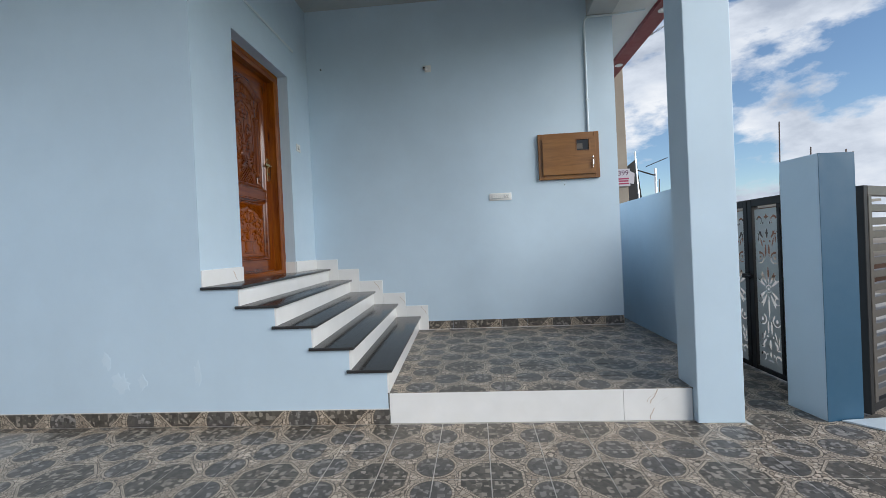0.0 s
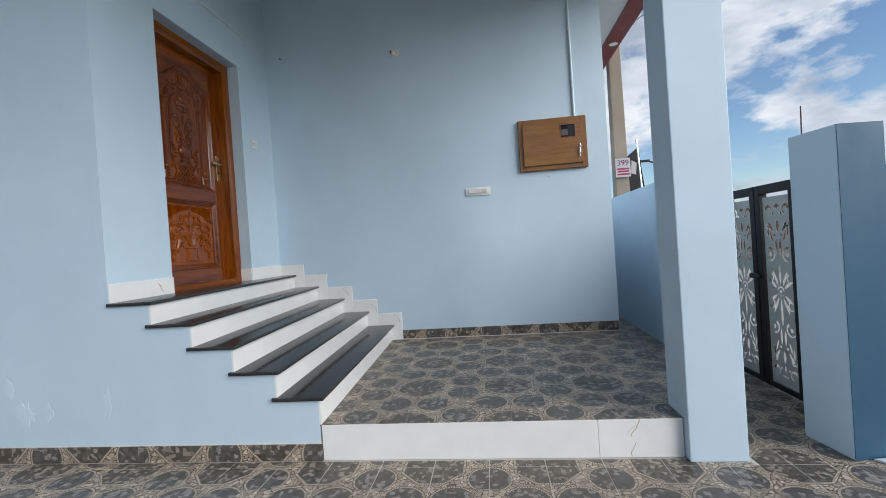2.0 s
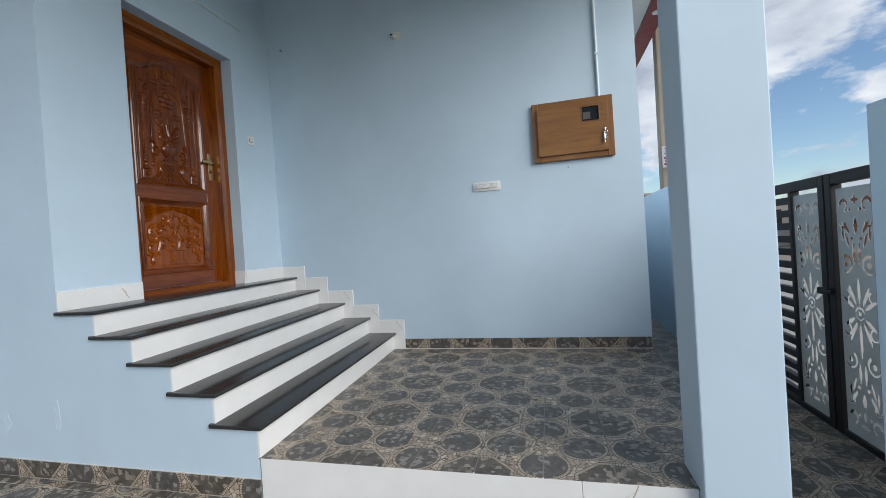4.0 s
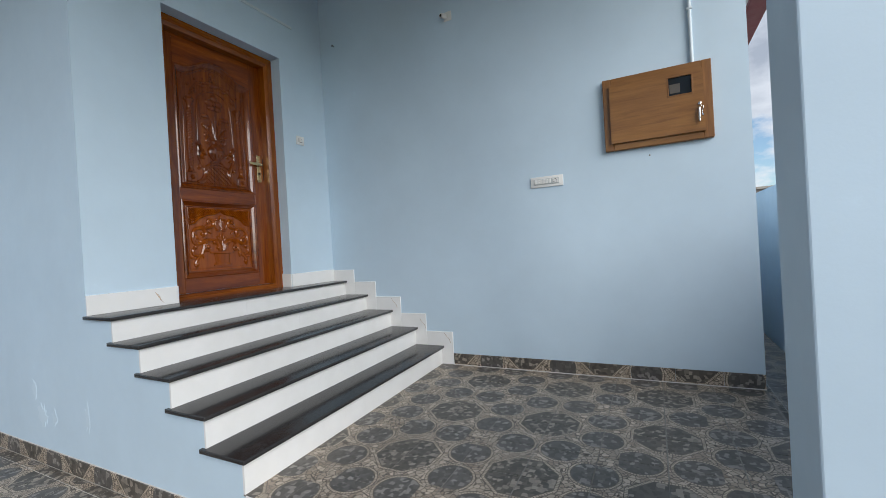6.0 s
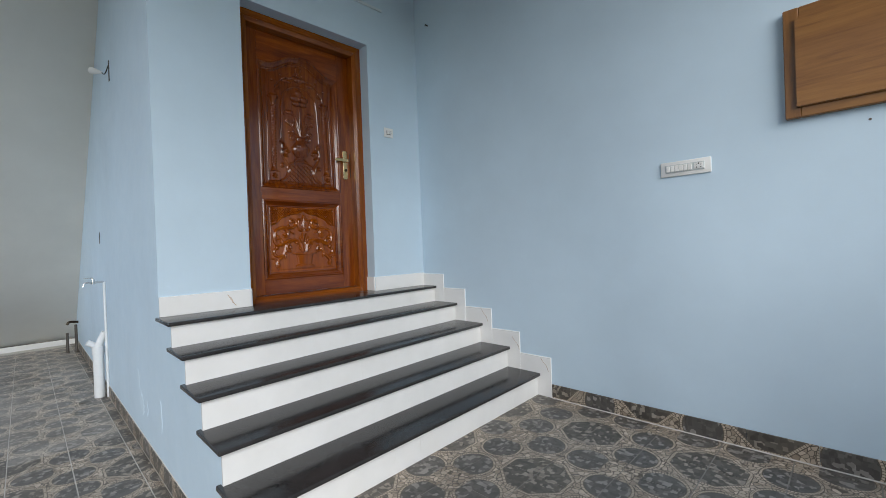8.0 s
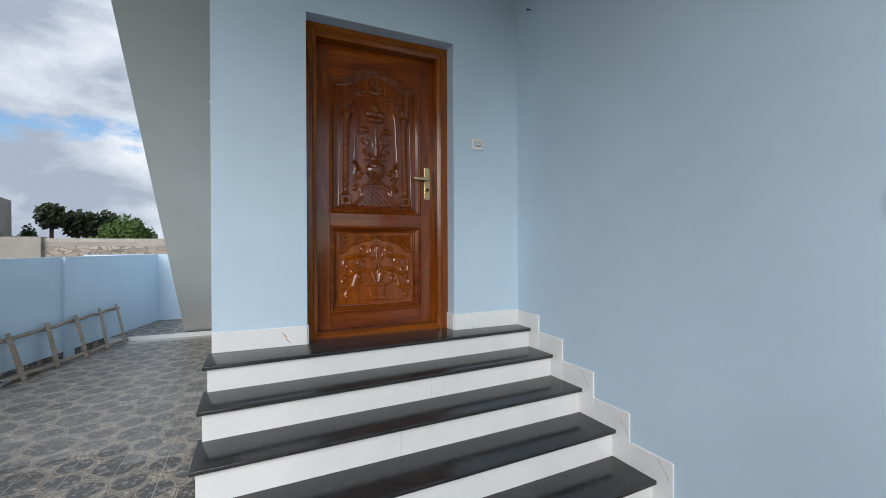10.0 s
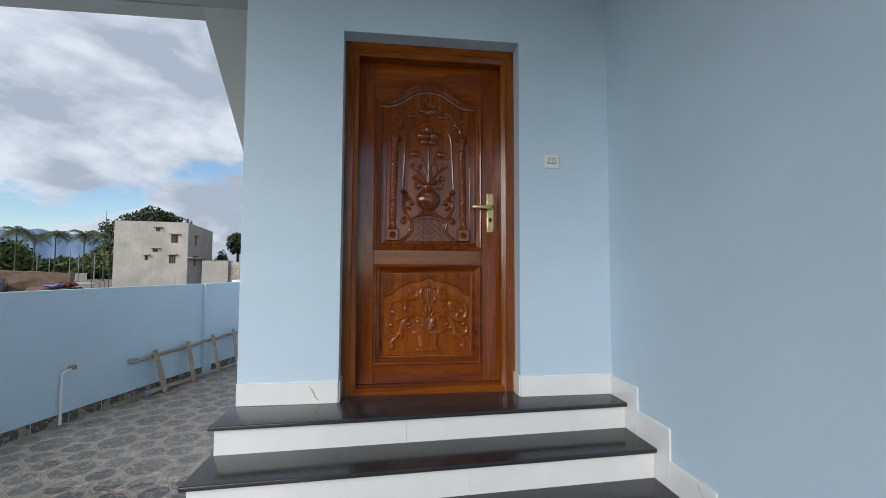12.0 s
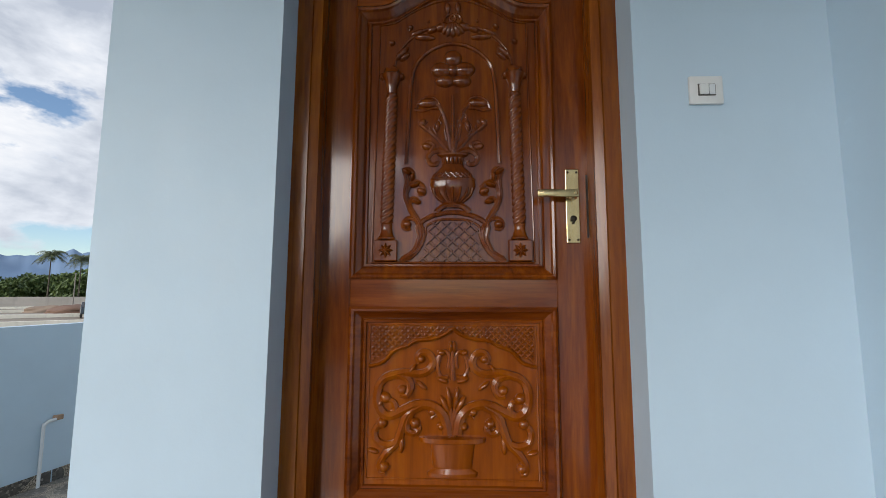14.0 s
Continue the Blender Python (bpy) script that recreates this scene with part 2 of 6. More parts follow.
def cement(name, c, stain=0.35, scale=1.0):
    k = Nodes(name, 0.85)
    p = k.pos(scale=(scale,) * 3)
    big = k.noise(p, 0.35, 6, 0.65, 0.5)
    streak = k.noise(k.pos(scale=(3 * scale, 3 * scale, 0.3 * scale)), 1.0, 5, 0.6)
    col = k.ramp(big, (0.3, shade(c, 1 - stain)), (0.65, c))
    col = k.mix(k.m("MULTIPLY", k.step(streak, 0.5, 0.75), 0.45), col, shade(c, 0.55))
    k.bump(k.noise(p, 14, 5), 0.3, 0.01)
    return k.done(col)


BLUE = (0.57, 0.71, 0.82)
M_WALL = paint("pale_blue_emulsion", BLUE)
# white paint taken down to grey, to darken the upper porch
M_CEIL = paint("greyed_ceiling_paint", (0.5, 0.525, 0.52))
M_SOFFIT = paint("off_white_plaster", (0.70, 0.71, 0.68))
# deep blue paint, made darker still in place of shade on that face
M_DEEP = paint("deep_blue_shaded_emulsion", (0.022, 0.098, 0.178), 0.5)
M_MAROON = paint("maroon_enamel", (0.20, 0.03, 0.035), 0.4)
M_WHITE = plain("white_plastic", (0.78, 0.78, 0.76), 0.3, var=0.02)
M_PVC = plain("white_pvc", (0.72, 0.75, 0.77), 0.35, var=0.03)
M_CONDUIT = plain("painted_conduit", (0.66, 0.75, 0.80), 0.4, var=0.03)
M_CHROME = plain("chrome", (0.7, 0.7, 0.7), 0.15, 1.0, var=0.03)
M_BRASS = plain("antique_brass", (0.62, 0.47, 0.24), 0.24, 1.0, var=0.1)
M_DARKMETAL = plain("dark_bronze", (0.05, 0.04, 0.03), 0.3, 1.0, var=0.2)
M_BLACK = plain("black_gate_enamel", (0.006, 0.006, 0.007), 0.55, var=0.2)
M_SLAT = plain("grey_gate_slat", (0.11, 0.098, 0.086), 0.4, 0.3, var=0.1)
M_SHEET = plain("grey_cut_sheet", (0.55, 0.585, 0.58), 0.45, 0.2, var=0.05)
M_GROUT_P = plain("grey_cement_grout", (0.26, 0.25, 0.23), 0.85, var=0.15)
M_GROUT = plain("pale_cement_grout", (0.56, 0.54, 0.50), 0.85, var=0.15)
M_GRANITE, M_MARBLE = granite("black_granite"), marble("white_vein_tile")
M_TILE = mosaic("mosaic_floor_tile", 0.065, -0.08)
# far-yard copy: some dust, plus paleness standing in for missing skylight
M_TILE_FAR = mosaic("dusty_lightened_floor_tile", 0.065, -0.08, (0, 1), 1.0, 0.2)
M_TILE_P = mosaic("mosaic_porch_tile", 0.525, 0.61)
M_SKIRT_X = mosaic("mosaic_skirting_yard", 0.3, 0.17, (0, 2), 1.0, -0.14)
M_SKIRT_P = mosaic("mosaic_skirting_porch", 0.1, 0.40, (0, 2), 1.0, -0.14)
RED_D, RED_M, RED_L = (0.072, 0.0125, 0.0012), (0.195, 0.040, 0.0023), (0.335, 0.087, 0.0042)
M_DOOR_Z = wood("varnished_teak_upright", RED_D, RED_M, RED_L, "Z", 0.13, 0.3)
M_DOOR_Y = wood("varnished_teak_level", shade(RED_D, 1.1), shade(RED_M, 1.15), shade(RED_L, 1.15), "Y", 0.13, 0.3, 0.6)
M_PANEL = wood("varnished_teak_panel", (0.17, 0.034, 0.001), (0.30, 0.066, 0.0015), (0.42, 0.115, 0.003), "Z", 0.15, 0.25, 0.6)
M_FRAME_Z = wood("teak_frame_upright", (0.11, 0.021, 0.0015), (0.25, 0.063, 0.003), (0.38, 0.112, 0.006), "Z", 0.19)
M_FRAME_Y = wood("teak_frame_level", (0.11, 0.021, 0.0015), (0.25, 0.063, 0.003), (0.38, 0.112, 0.006), "Y")
M_OAK = wood("honey_teak_veneer", (0.16, 0.064, 0.016), (0.26, 0.115, 0.028), (0.34, 0.16, 0.042), "X", 0.35, 0.25, 1.3)
M_OAK_Z = wood("honey_teak_stile", (0.15, 0.06, 0.015), (0.235, 0.10, 0.025), (0.31, 0.14, 0.038), "Z", 0.35, 0.25, 1.3)
M_RAW = wood("weathered_pole_wood", (0.20, 0.155, 0.115), (0.36, 0.29, 0.23), (0.5, 0.42, 0.345), "X", 0.85, 0.0, 2.0)
M_GLASS = plain("smoked_glass", (0.015, 0.018, 0.022), 0.06, var=0.02, relief=0.0)
M_SCREEN = plain("dark_slot", (0.02, 0.02, 0.02), 0.5)
M_STEEL = plain("rusty_rebar", (0.12, 0.085, 0.07), 0.7, var=0.3)

# ---------------------------------------------------------------- mesh helpers


def mesh_of(bm, name, material, smooth=False):
    me = bpy.data.meshes.new(name)
    bmesh.ops.recalc_face_normals(bm, faces=bm.faces)
    bm.to_mesh(me)
    bm.free()
    for m in (material if isinstance(material, (list, tuple)) else [material]):
        me.materials.append(m)
    if smooth:
        for f in me.polygons:
            f.use_smooth = True
        me.set_sharp_from_angle(angle=radians(40))
    return me


def thing(name, bm=None, material=None, label="", category="", group="", kind="", at=None, smooth=False):
    ob = new(name, mesh_of(bm, name, material, smooth) if bm else None)
    if at is not None:
        ob.location = at
    return tagged(ob, label, category, group, kind)


def part(name, bm, material, parent, label="", smooth=False):
    """One mesh under a thing or part; the mesh is given in world places."""
    ob = new(name, mesh_of(bm, name, material, smooth))
    ob.parent = parent
    bpy.context.view_layer.update()
    ob.matrix_parent_inverse = parent.matrix_world.inverted()
    return tagged(ob, label) if label else ob


def box(x0, x1, y0, y1, z0, z1, bevel=0.0, bm=None, seg=1):
    own = bmesh.new()
    bmesh.ops.create_cube(own, size=1, matrix=Matrix.Translation(((x0 + x1) / 2, (y0 + y1) / 2, (z0 + z1) / 2)) @ Matrix.Diagonal((x1 - x0, y1 - y0, z1 - z0, 1)))
    if bevel:
        bmesh.ops.bevel(own, geom=own.edges[:], offset=bevel, segments=seg, affect="EDGES", profile=0.5)
    if bm is None:
        return own
    return join(bm, own)


def join(bm, other):
    me = bpy.data.meshes.new("tmp")
    other.to_mesh(me)
    other.free()
    bm.from_mesh(me)
    bpy.data.meshes.remove(me)
    return bm


def prism(points, axis, a, b, bevel=0.0):
    """A polygon in the two other axes, drawn out along axis from a to b."""
    bm = bmesh.new()
    order = {"x": lambda p, h: (h, p[0], p[1]), "y": lambda p, h: (p[0], h, p[1]), "z": lambda p, h: (p[0], p[1], h)}[axis]
    lo = [bm.verts.new(order(p, a)) for p in points]
    hi = [bm.verts.new(order(p, b)) for p in points]
    n = len(points)
    bm.faces.new(lo)
    bm.faces.new(hi)
    for i in range(n):
        bm.faces.new((lo[i], lo[(i + 1) % n], hi[(i + 1) % n], hi[i]))
    if bevel:
        bmesh.ops.bevel(bm, geom=bm.edges[:], offset=bevel, segments=2, affect="EDGES", profile=0.5)
    return bm


def tube(path, radius, sides=8, bm=None, squash=1.0, up=None, closed=False, caps=True):
    """A round sweep along a path; radius may be a list. squash flattens it along up."""
    bm = bm or bmesh.new()
    path = [Vector(p) for p in path]
    n = len(path)
    rad = radius if isinstance(radius, (list, tuple)) else [radius] * n
    rings, ref = [], Vector(up) if up else None
    for i, p in enumerate(path):
        a, b = path[(i - 1) % n if closed else max(i - 1, 0)], path[(i + 1) % n if closed else min(i + 1, n - 1)]
        d = (b - a).normalized()
        if up:
            w = Vector(up)
        else:
            if ref is None:
                ref = Vector((0, 0, 1)) if abs(d.z) < 0.9 else Vector((1, 0, 0))
            ref = (ref - d * ref.dot(d)).normalized()
            w = ref
        s = d.cross(w).normalized()
        w = s.cross(d).normalized()
        rings.append([bm.verts.new(p + (s * math.cos(t) + w * math.sin(t) * squash) * rad[i]) for t in [2 * math.pi * k / sides for k in range(sides)]])
    for i in range(n if closed else n - 1):
        r, q = rings[i], rings[(i + 1) % n]
        for k in range(sides):
            bm.faces.new((r[k], r[(k + 1) % sides], q[(k + 1) % sides], q[k]))
    if caps and not closed:
        bm.faces.new(rings[0])
        bm.faces.new(rings[-1])
    return bm


def lathe(profile, at, axis=(0, 0, 1), sides=20, bm=None, squash=1.0):
    """Turned solid: profile of (radius, height) along an axis."""
    bm = bm or bmesh.new()
    rot = Vector((0, 0, 1)).rotation_difference(Vector(axis)).to_matrix()
    rings = []
    for r, h in profile:
        rings.append([bm.verts.new(Vector(at) + rot @ Vector((r * math.cos(t), squash * r * math.sin(t), h))) for t in [2 * math.pi * k / sides for k in range(sides)]])
    for a, b in zip(rings, rings[1:]):
        for k in range(sides):
            bm.faces.new((a[k], a[(k + 1) % sides], b[(k + 1) % sides], b[k]))
    bm.faces.new(rings[0])
    bm.faces.new(rings[-1])
    return bm


def smooth_path(points, steps=6, closed=False):
    """A Catmull-Rom curve through the points."""
    pts = [Vector(p) for p in points]
    n = len(pts)
    out = []
    for i in range(n if closed else n - 1):
        p = [pts[(i + k) % n] if closed else pts[min(max(i + k, 0), n - 1)] for k in (-1, 0, 1, 2)]
        for s in range(steps):
            t = s / steps
            out.append(0.5 * (2 * p[1] + (p[2] - p[0]) * t + (2 * p[0] - 5 * p[1] + 4 * p[2] - p[3]) * t * t + (3 * p[1] - p[0] - 3 * p[2] + p[3]) * t ** 3))
    if not closed:
        out.append(pts[-1])
    return out


# ---------------------------------------------------------------- house shell
CEIL, WALLX, BACKY, PORCH = 4.31, -1.38, 2.245, 0.222
END, LAND = 2.42, 1.035

# door wall: runs along y with the door's opening cut through
OY0, OY1, OZ = 0.561, 1.653, 3.256
bm = box(WALLX - 0.23, WALLX, 0.0, OY0, 0, CEIL)
box(WALLX - 0.23, WALLX, OY1, BACKY + 0.2, 0, CEIL, bm=bm)
box(WALLX - 0.23, WALLX, OY0, OY1, OZ, CEIL, bm=bm)
box(WALLX - 0.23, WALLX, OY0, OY1, 0, LAND - 0.03, bm=bm)
bmesh.ops.remove_doubles(bm, verts=bm.verts, dist=0.0005)
thing("wall_entrance", bm, M_WALL, "pale blue painted plaster wall around the door", "wall", kind="structure")
thing("wall_meter", box(WALLX, END, BACKY, BACKY + 0.23, 0, CEIL), M_WALL, "pale blue plaster wall beside the porch", "wall", kind="structure")
thing("wall_house_side", box(END - 0.23, END, BACKY + 0.23, 9.0, 0, CEIL), M_WALL, "pale blue outer wall along the passage", "wall", kind="structure")
thing("wall_flank", box(-9.6, WALLX - 0.23, 0.0, 0.23, 0, CEIL + 0.4), M_WALL, "long pale blue outer wall of the house", "wall", kind="structure")
thing("wall_inner", box(WALLX - 2.2, WALLX - 2.1, 0.23, BACKY + 0.2, 0, CEIL), M_WALL, "plain inner wall behind the door", "wall", kind="structure")

# stepped plinth under the stairs (its flank is flush with the house wall)
RL = [0.0, -0.272, -0.545, -0.815, -1.088]
RR = [-0.085, -0.365, -0.648, -0.945, -1.215]
ZT = [0.395, 0.563, 0.729, 0.886, LAND]
SLAB = 0.022
sides = []
for y, R in ((0.0, RL), (BACKY, RR)):
    line = [(WALLX, 0.0), (R[0] - 0.012, 0.0)]
    for k in range(5):
        line += [(R[k] - 0.012, ZT[k] - SLAB), ((R[k + 1] - 0.012) if k < 4 else WALLX, ZT[k] - SLAB)]
    sides.append([(x, y, z) for x, z in line])
bm = bmesh.new()
va, vb = [[bm.verts.new(p) for p in side] for side in sides]
bm.faces.new(va), bm.faces.new(vb)
for i in range(len(va)):
    j = (i + 1) % len(va)
    bm.faces.new((va[i], va[j], vb[j], vb[i]))
thing("stair_plinth", bm, M_WALL, "pale blue stepped plinth under the entrance stairs", "stair base", kind="structure")

# porch slab
bm = prism([(-0.09, 0.012), (2.096, 0.012), (2.096, 0.205), (2.394, 0.205), (END, BACKY), (-0.09, BACKY)], "z", 0, PORCH - 0.002)
thing("porch_slab", bm, M_GROUT_P, "raised porch base of cement", "porch", kind="structure")

# porch kerb facing: white tiles with one joint
kerb = thing("porch_kerb", None, None, "white veined tile facing on the porch edge", "kerb", kind="structure")
for x0, x1 in ((0.0, 1.632), (1.634, 2.09)):
    part("tile", box(x0, x1, 0.0, 0.012, 0.002, PORCH - 0.002, 0.0012), M_MARBLE, kerb)

# column at the porch corner
thing("porch_column", box(2.094, 2.394, -0.055, 0.205, 0, 3.96, 0.006, seg=2), M_WALL, "square pale blue plastered porch column", "column", kind="structure")

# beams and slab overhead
thing("beam_porch", box(2.12, END, -3.5, BACKY, 3.96, CEIL + 0.02), M_CEIL, "greyed white beam over the porch edge", "beam", kind="structure")
thing("beam_front", box(-3.18, -2.95, -3.5, -0.96, 4.295, CEIL + 0.25), M_CEIL, "greyed white beam across the car porch", "beam", kind="structure")
thing("ceiling", box(-3.0, 2.3, -3.5, BACKY + 0.1, CEIL, CEIL + 0.14), M_CEIL, "greyed white concrete porch ceiling", "ceiling", kind="structure")
bm = box(END, 2.90, BACKY - 3.2, 9.0, 4.0, 4.12)
thing("eave_soffit", bm, M_SOFFIT, "off-white concrete eave along the side wall", "eave", kind="structure")
eave = thing("eave_band", box(2.90, 3.115, BACKY - 3.2, 8.9, 3.945, 4.2, 0.004), M_MAROON, "maroon painted border band of the eave", "eave band", kind="structure")
for y in (0.8, 2.22, 3.76):
    dl = thing("downlight", None, None, "small round white recessed eave light", "light", "eave lights", at=(3.01, y, 3.945))
    part("rim", lathe([(0.055, 3.945), (0.06, 3.939), (0.05, 3.934), (0.04, 3.939)], (3.01, y, 0), sides=24), M_WHITE, dl, smooth=True)
    part("lens", lathe([(0.039, 3.945), (0.039, 3.937), (0.02, 3.945)], (3.01, y, 0), sides=20), M_PVC, dl, smooth=True)

# thin PVC casing strip over the door
thing("wire_casing", box(WALLX, WALLX + 0.014, 0.05, 1.83, 3.608, 3.632, 0.003), M_CONDUIT, "thin pale wire casing strip above the door", "casing")

# white skirting on the door wall and stepped skirting on the meter wall
SKL = sk = thing("skirting_landing", None, None, "white veined tile skirting on the landing", "skirting", kind="structure")
part("tile", box(WALLX, WALLX + 0.012, 0.0, OY0, LAND, LAND + 0.125, 0.002), M_MARBLE, sk)
part("tile", box(WALLX, WALLX + 0.012, OY1, BACKY, LAND, LAND + 0.125, 0.002), M_MARBLE, sk)
part("tile", box(WALLX - 0.12, WALLX, OY0, OY0 + 0.010, LAND, LAND + 0.125, 0.002), M_MARBLE, sk)
part("tile", box(WALLX - 0.12, WALLX, OY1 - 0.010, OY1, LAND, LAND + 0.125, 0.002), M_MARBLE, sk)
SKS = sk = thing("skirting_stepped", None, None, "white veined tiles stepping down beside the stairs", "skirting", kind="structure")
edges = [WALLX + 0.012] + [RR[k] + 0.125 for k in (4, 3, 2, 1, 0)]
tops = [LAND + 0.116] + [ZT[k] + 0.135 for k in (3, 2, 1, 0)]
for k in range(5):
    low = PORCH if k == 4 else ZT[3 - k] - 0.16
    part("tile", box(edges[k], edges[k + 1] - 0.001, BACKY - 0.011, BACKY, max(PORCH, low), tops[k], 0.002), M_MARBLE, sk)

# stairs: white risers and black granite treads
stairs = thing("entrance_stairs", None, None, "five entrance steps with white tile risers and black granite treads", "stairs", kind="structure")
for k in range(5):
    lo = PORCH if k == 0 else ZT[k - 1]
    hi = ZT[k] - SLAB
    cut = [0, 0.95, 1.9, BACKY - 0.012] if k % 2 == 0 else [0, 1.25, BACKY - 0.012]
    xa = lambda y: RL[k] + (RR[k] - RL[k]) * y / BACKY
    for a, b in zip(cut, cut[1:]):
        part("riser_tile", prism([(xa(a) - 0.012, a), (xa(a), a), (xa(b - 0.001), b - 0.001), (xa(b) - 0.012, b - 0.001)], "z", lo, hi), M_MARBLE, stairs)
    back = (RL[k + 1] - 0.03, RR[k + 1] - 0.03) if k < 4 else (WALLX, WALLX)
    over = 0.03
    yl = -0.022
    pts = [(RL[k] + over, yl), (RR[k] + over, BACKY - 0.012), (back[1], BACKY - 0.012), (back[0], yl)]
    own = prism(pts, "z", ZT[k] - SLAB, ZT[k])
    sharp = [e for e in own.edges if all(v.co.x > min(back) + 0.05 or v.co.y < 0 for v in e.verts)]
    bmesh.ops.bevel(own, geom=sharp, offset=0.006, segments=3, affect="EDGES", profile=0.5)
    part("tread", own, M_GRANITE, stairs, "polished black granite tread", smooth=True)

# floor inside the doorway
thing("landing_sill", box(WALLX - 0.25, WALLX, OY0, OY1, LAND - 0.03, LAND), M_GRANITE, "black granite sill in the doorway", "sill", kind="structure")

# outer staircase: sloping waist slab, with its steps, and the platform at its foot
sx0, sz0, sx1, sz1 = -7.85, 0.06, -2.96, 4.30
bm = prism([(sx0, sz0), (sx1, sz1), (sx1, sz1 + 0.25), (sx0 - 0.28, sz0 + 0.06)], "y", -0.96, -0.001)
thing("outer_stair_slab", bm, M_SOFFIT, "sloping off-white underside of the outer staircase", "stair slab", kind="structure")
plat = thing("rear_platform", None, None, "low tiled platform with a white tile edge", "platform", kind="structure")
part("edge_tile", prism([(-7.72, -2.2), (-7.72, -0.002), (-7.74, -0.002), (-7.74, -2.2)], "z", 0.0, 0.085), M_MARBLE, plat)
part("deck", box(-9.6, -7.74, -2.2, -0.002, 0, 0.083), M_TILE, plat)

# boundary walls


def wall_line(x):
    return -2.93 - 0.24 * (x + 4.48)


xs, xe = -9.6, 3.35
yaw = math.atan(-0.24)
n = Vector((0.24, 1.0)).normalized()
bm = prism([(xs, wall_line(xs)), (xe, wall_line(xe)), (xe - n.x * 0.12, wall_line(xe) - n.y * 0.12), (xs - n.x * 0.12, wall_line(xs) - n.y * 0.12)], "z", 0, 1.56)
thing("wall_boundary", bm, M_WALL, "pale blue plastered boundary wall", "wall", kind="structure")
# added pilaster, standing in for a light strip at a slight wall bend
cx = -6.75
bm = box(-0.1, 0.1, -0.02, 0.045, 0, 1.56, 0.004)
pil = thing("boundary_pilaster", bm, M_WALL, "shallow pale blue pilaster in place of a slight wall bend", "pilaster", kind="structure", at=(cx, wall_line(cx), 0))
pil.rotation_euler[2] = yaw
thing("wall_rear", box(-9.75, -9.6, -3.0, 0.3, 0, 1.56), M_WALL, "pale blue boundary wall at the rear", "wall", kind="structure")
bm = prism([(2.94, 2.02), (3.06, 2.02), (3.15, 9.0), (3.03, 9.0)], "z", 0, 1.80)
thing("wall_passage", bm, M_WALL, "pale blue boundary wall of the side passage", "wall", kind="structure")
thing("wall_passage_end", box(END, 3.1, 8.9, 9.0, 0, 1.8), M_WALL, "plain wall closing the side passage", "wall", kind="structure")

# gate pillar: pale sides, deep blue street face with shade in its colour
bm = prism([(2.906, -0.05), (3.150, -0.02), (3.110, 0.27), (2.866, 0.239)], "z", 0, 1.755, 0.004)
thing("gate_pillar", bm, M_WALL, "square gate pillar painted pale and deep blue", "pillar", kind="structure")
bm = prism([(2.907, -0.054), (3.151, -0.024), (3.150, -0.0205), (2.9065, -0.0505)], "z", 0.0, 1.754)
thing("pillar_face", bm, M_DEEP, "deep blue gate pillar face, darkened for shade", "pillar face", kind="structure")
bm = prism([(2.99, -0.056), (3.3, -0.02), (3.35, -0.22), (3.12, -0.20)], "z", 0.002, 0.012)
thing("paint_strip", bm, M_CONDUIT, "pale blue paint on the gate threshold", "threshold", kind="structure")


def vein(points, face, axis, parent, w=0.004):
    """A brown vein in a white tile: a thin crooked ribbon in (u, z) on a face of x or y."""
    bm = bmesh.new()
    line = smooth_path([(u, z, 0) for u, z in points], 5)
    rows = []
    for i, q in enumerate(line):
        ww = w * (0.35 + 0.65 * abs(math.sin(i * 1.3))) * 0.5
        rows.append([bm.verts.new((face, q.x + s * ww, q.y) if axis == "x" else (q.x + s * ww, face, q.y)) for s in (-1, 1)])
    for a, b in zip(rows, rows[1:]):
        bm.faces.new((a[0], a[1], b[1], b[0]))
    part("vein", bm, M_VEIN, parent)


M_VEIN = plain("brown_vein", (0.52, 0.40, 0.30), 0.3, var=0.4, scale=60)
vein([(1.862, 0.218), (1.850, 0.19), (1.838, 0.165), (1.815, 0.14), (1.812, 0.12)], -0.0008, "y", kerb, 0.007)
vein([(1.835, 0.088), (1.822, 0.06), (1.806, 0.03), (1.81, 0.01)], -0.0008, "y", kerb, 0.006)
vein([(1.85, 0.19), (1.80, 0.155), (1.792, 0.13)], -0.0006, "y", kerb, 0.003)
vein([(0.40, LAND + 0.10), (0.418, LAND + 0.07), (0.44, LAND + 0.035), (0.455, LAND + 0.02)], WALLX + 0.0128, "x", SKL, 0.008)
vein([(0.415, LAND + 0.085), (0.43, LAND + 0.06), (0.43, LAND + 0.04)], WALLX + 0.0126, "x", SKL, 0.006)
for u, z in ((-0.60, 0.80), (-0.28, 0.60), (-0.02, 0.47)):
    vein([(u - 0.03, z + 0.05), (u - 0.01, z + 0.02), (u + 0.02, z - 0.01), (u + 0.035, z - 0.05)], BACKY - 0.0118, "y", SKS, 0.006)

# ---------------------------------------------------------------- carved entrance door
FX, LX, PX = WALLX - 0.115, WALLX - 0.205, WALLX - 0.235


# carving is placed from view pixels, scaled about the eye onto the door
def D(y, z):
    return (0.997 + 0.967 * (y - 0.997), 1.804 + 0.967 * (z - 1.804))


def up(px, py):
    return D(1.103 + (px - 365) * 0.001196, 2.74 - (py - 345) * 0.0012)


def low(px, py):
    return D(1.103 + (px - 385) * 0.00105, 1.776 - (py - 160) * 0.001036)


def mirror(points, mid):
    return [(2 * mid - x, *r) for x, *r in points]


door = thing("door_1", None, None, "closed carved teak entrance door with glossy red-brown varnish", "door", kind="structure", at=(LX, 1.1, LAND))
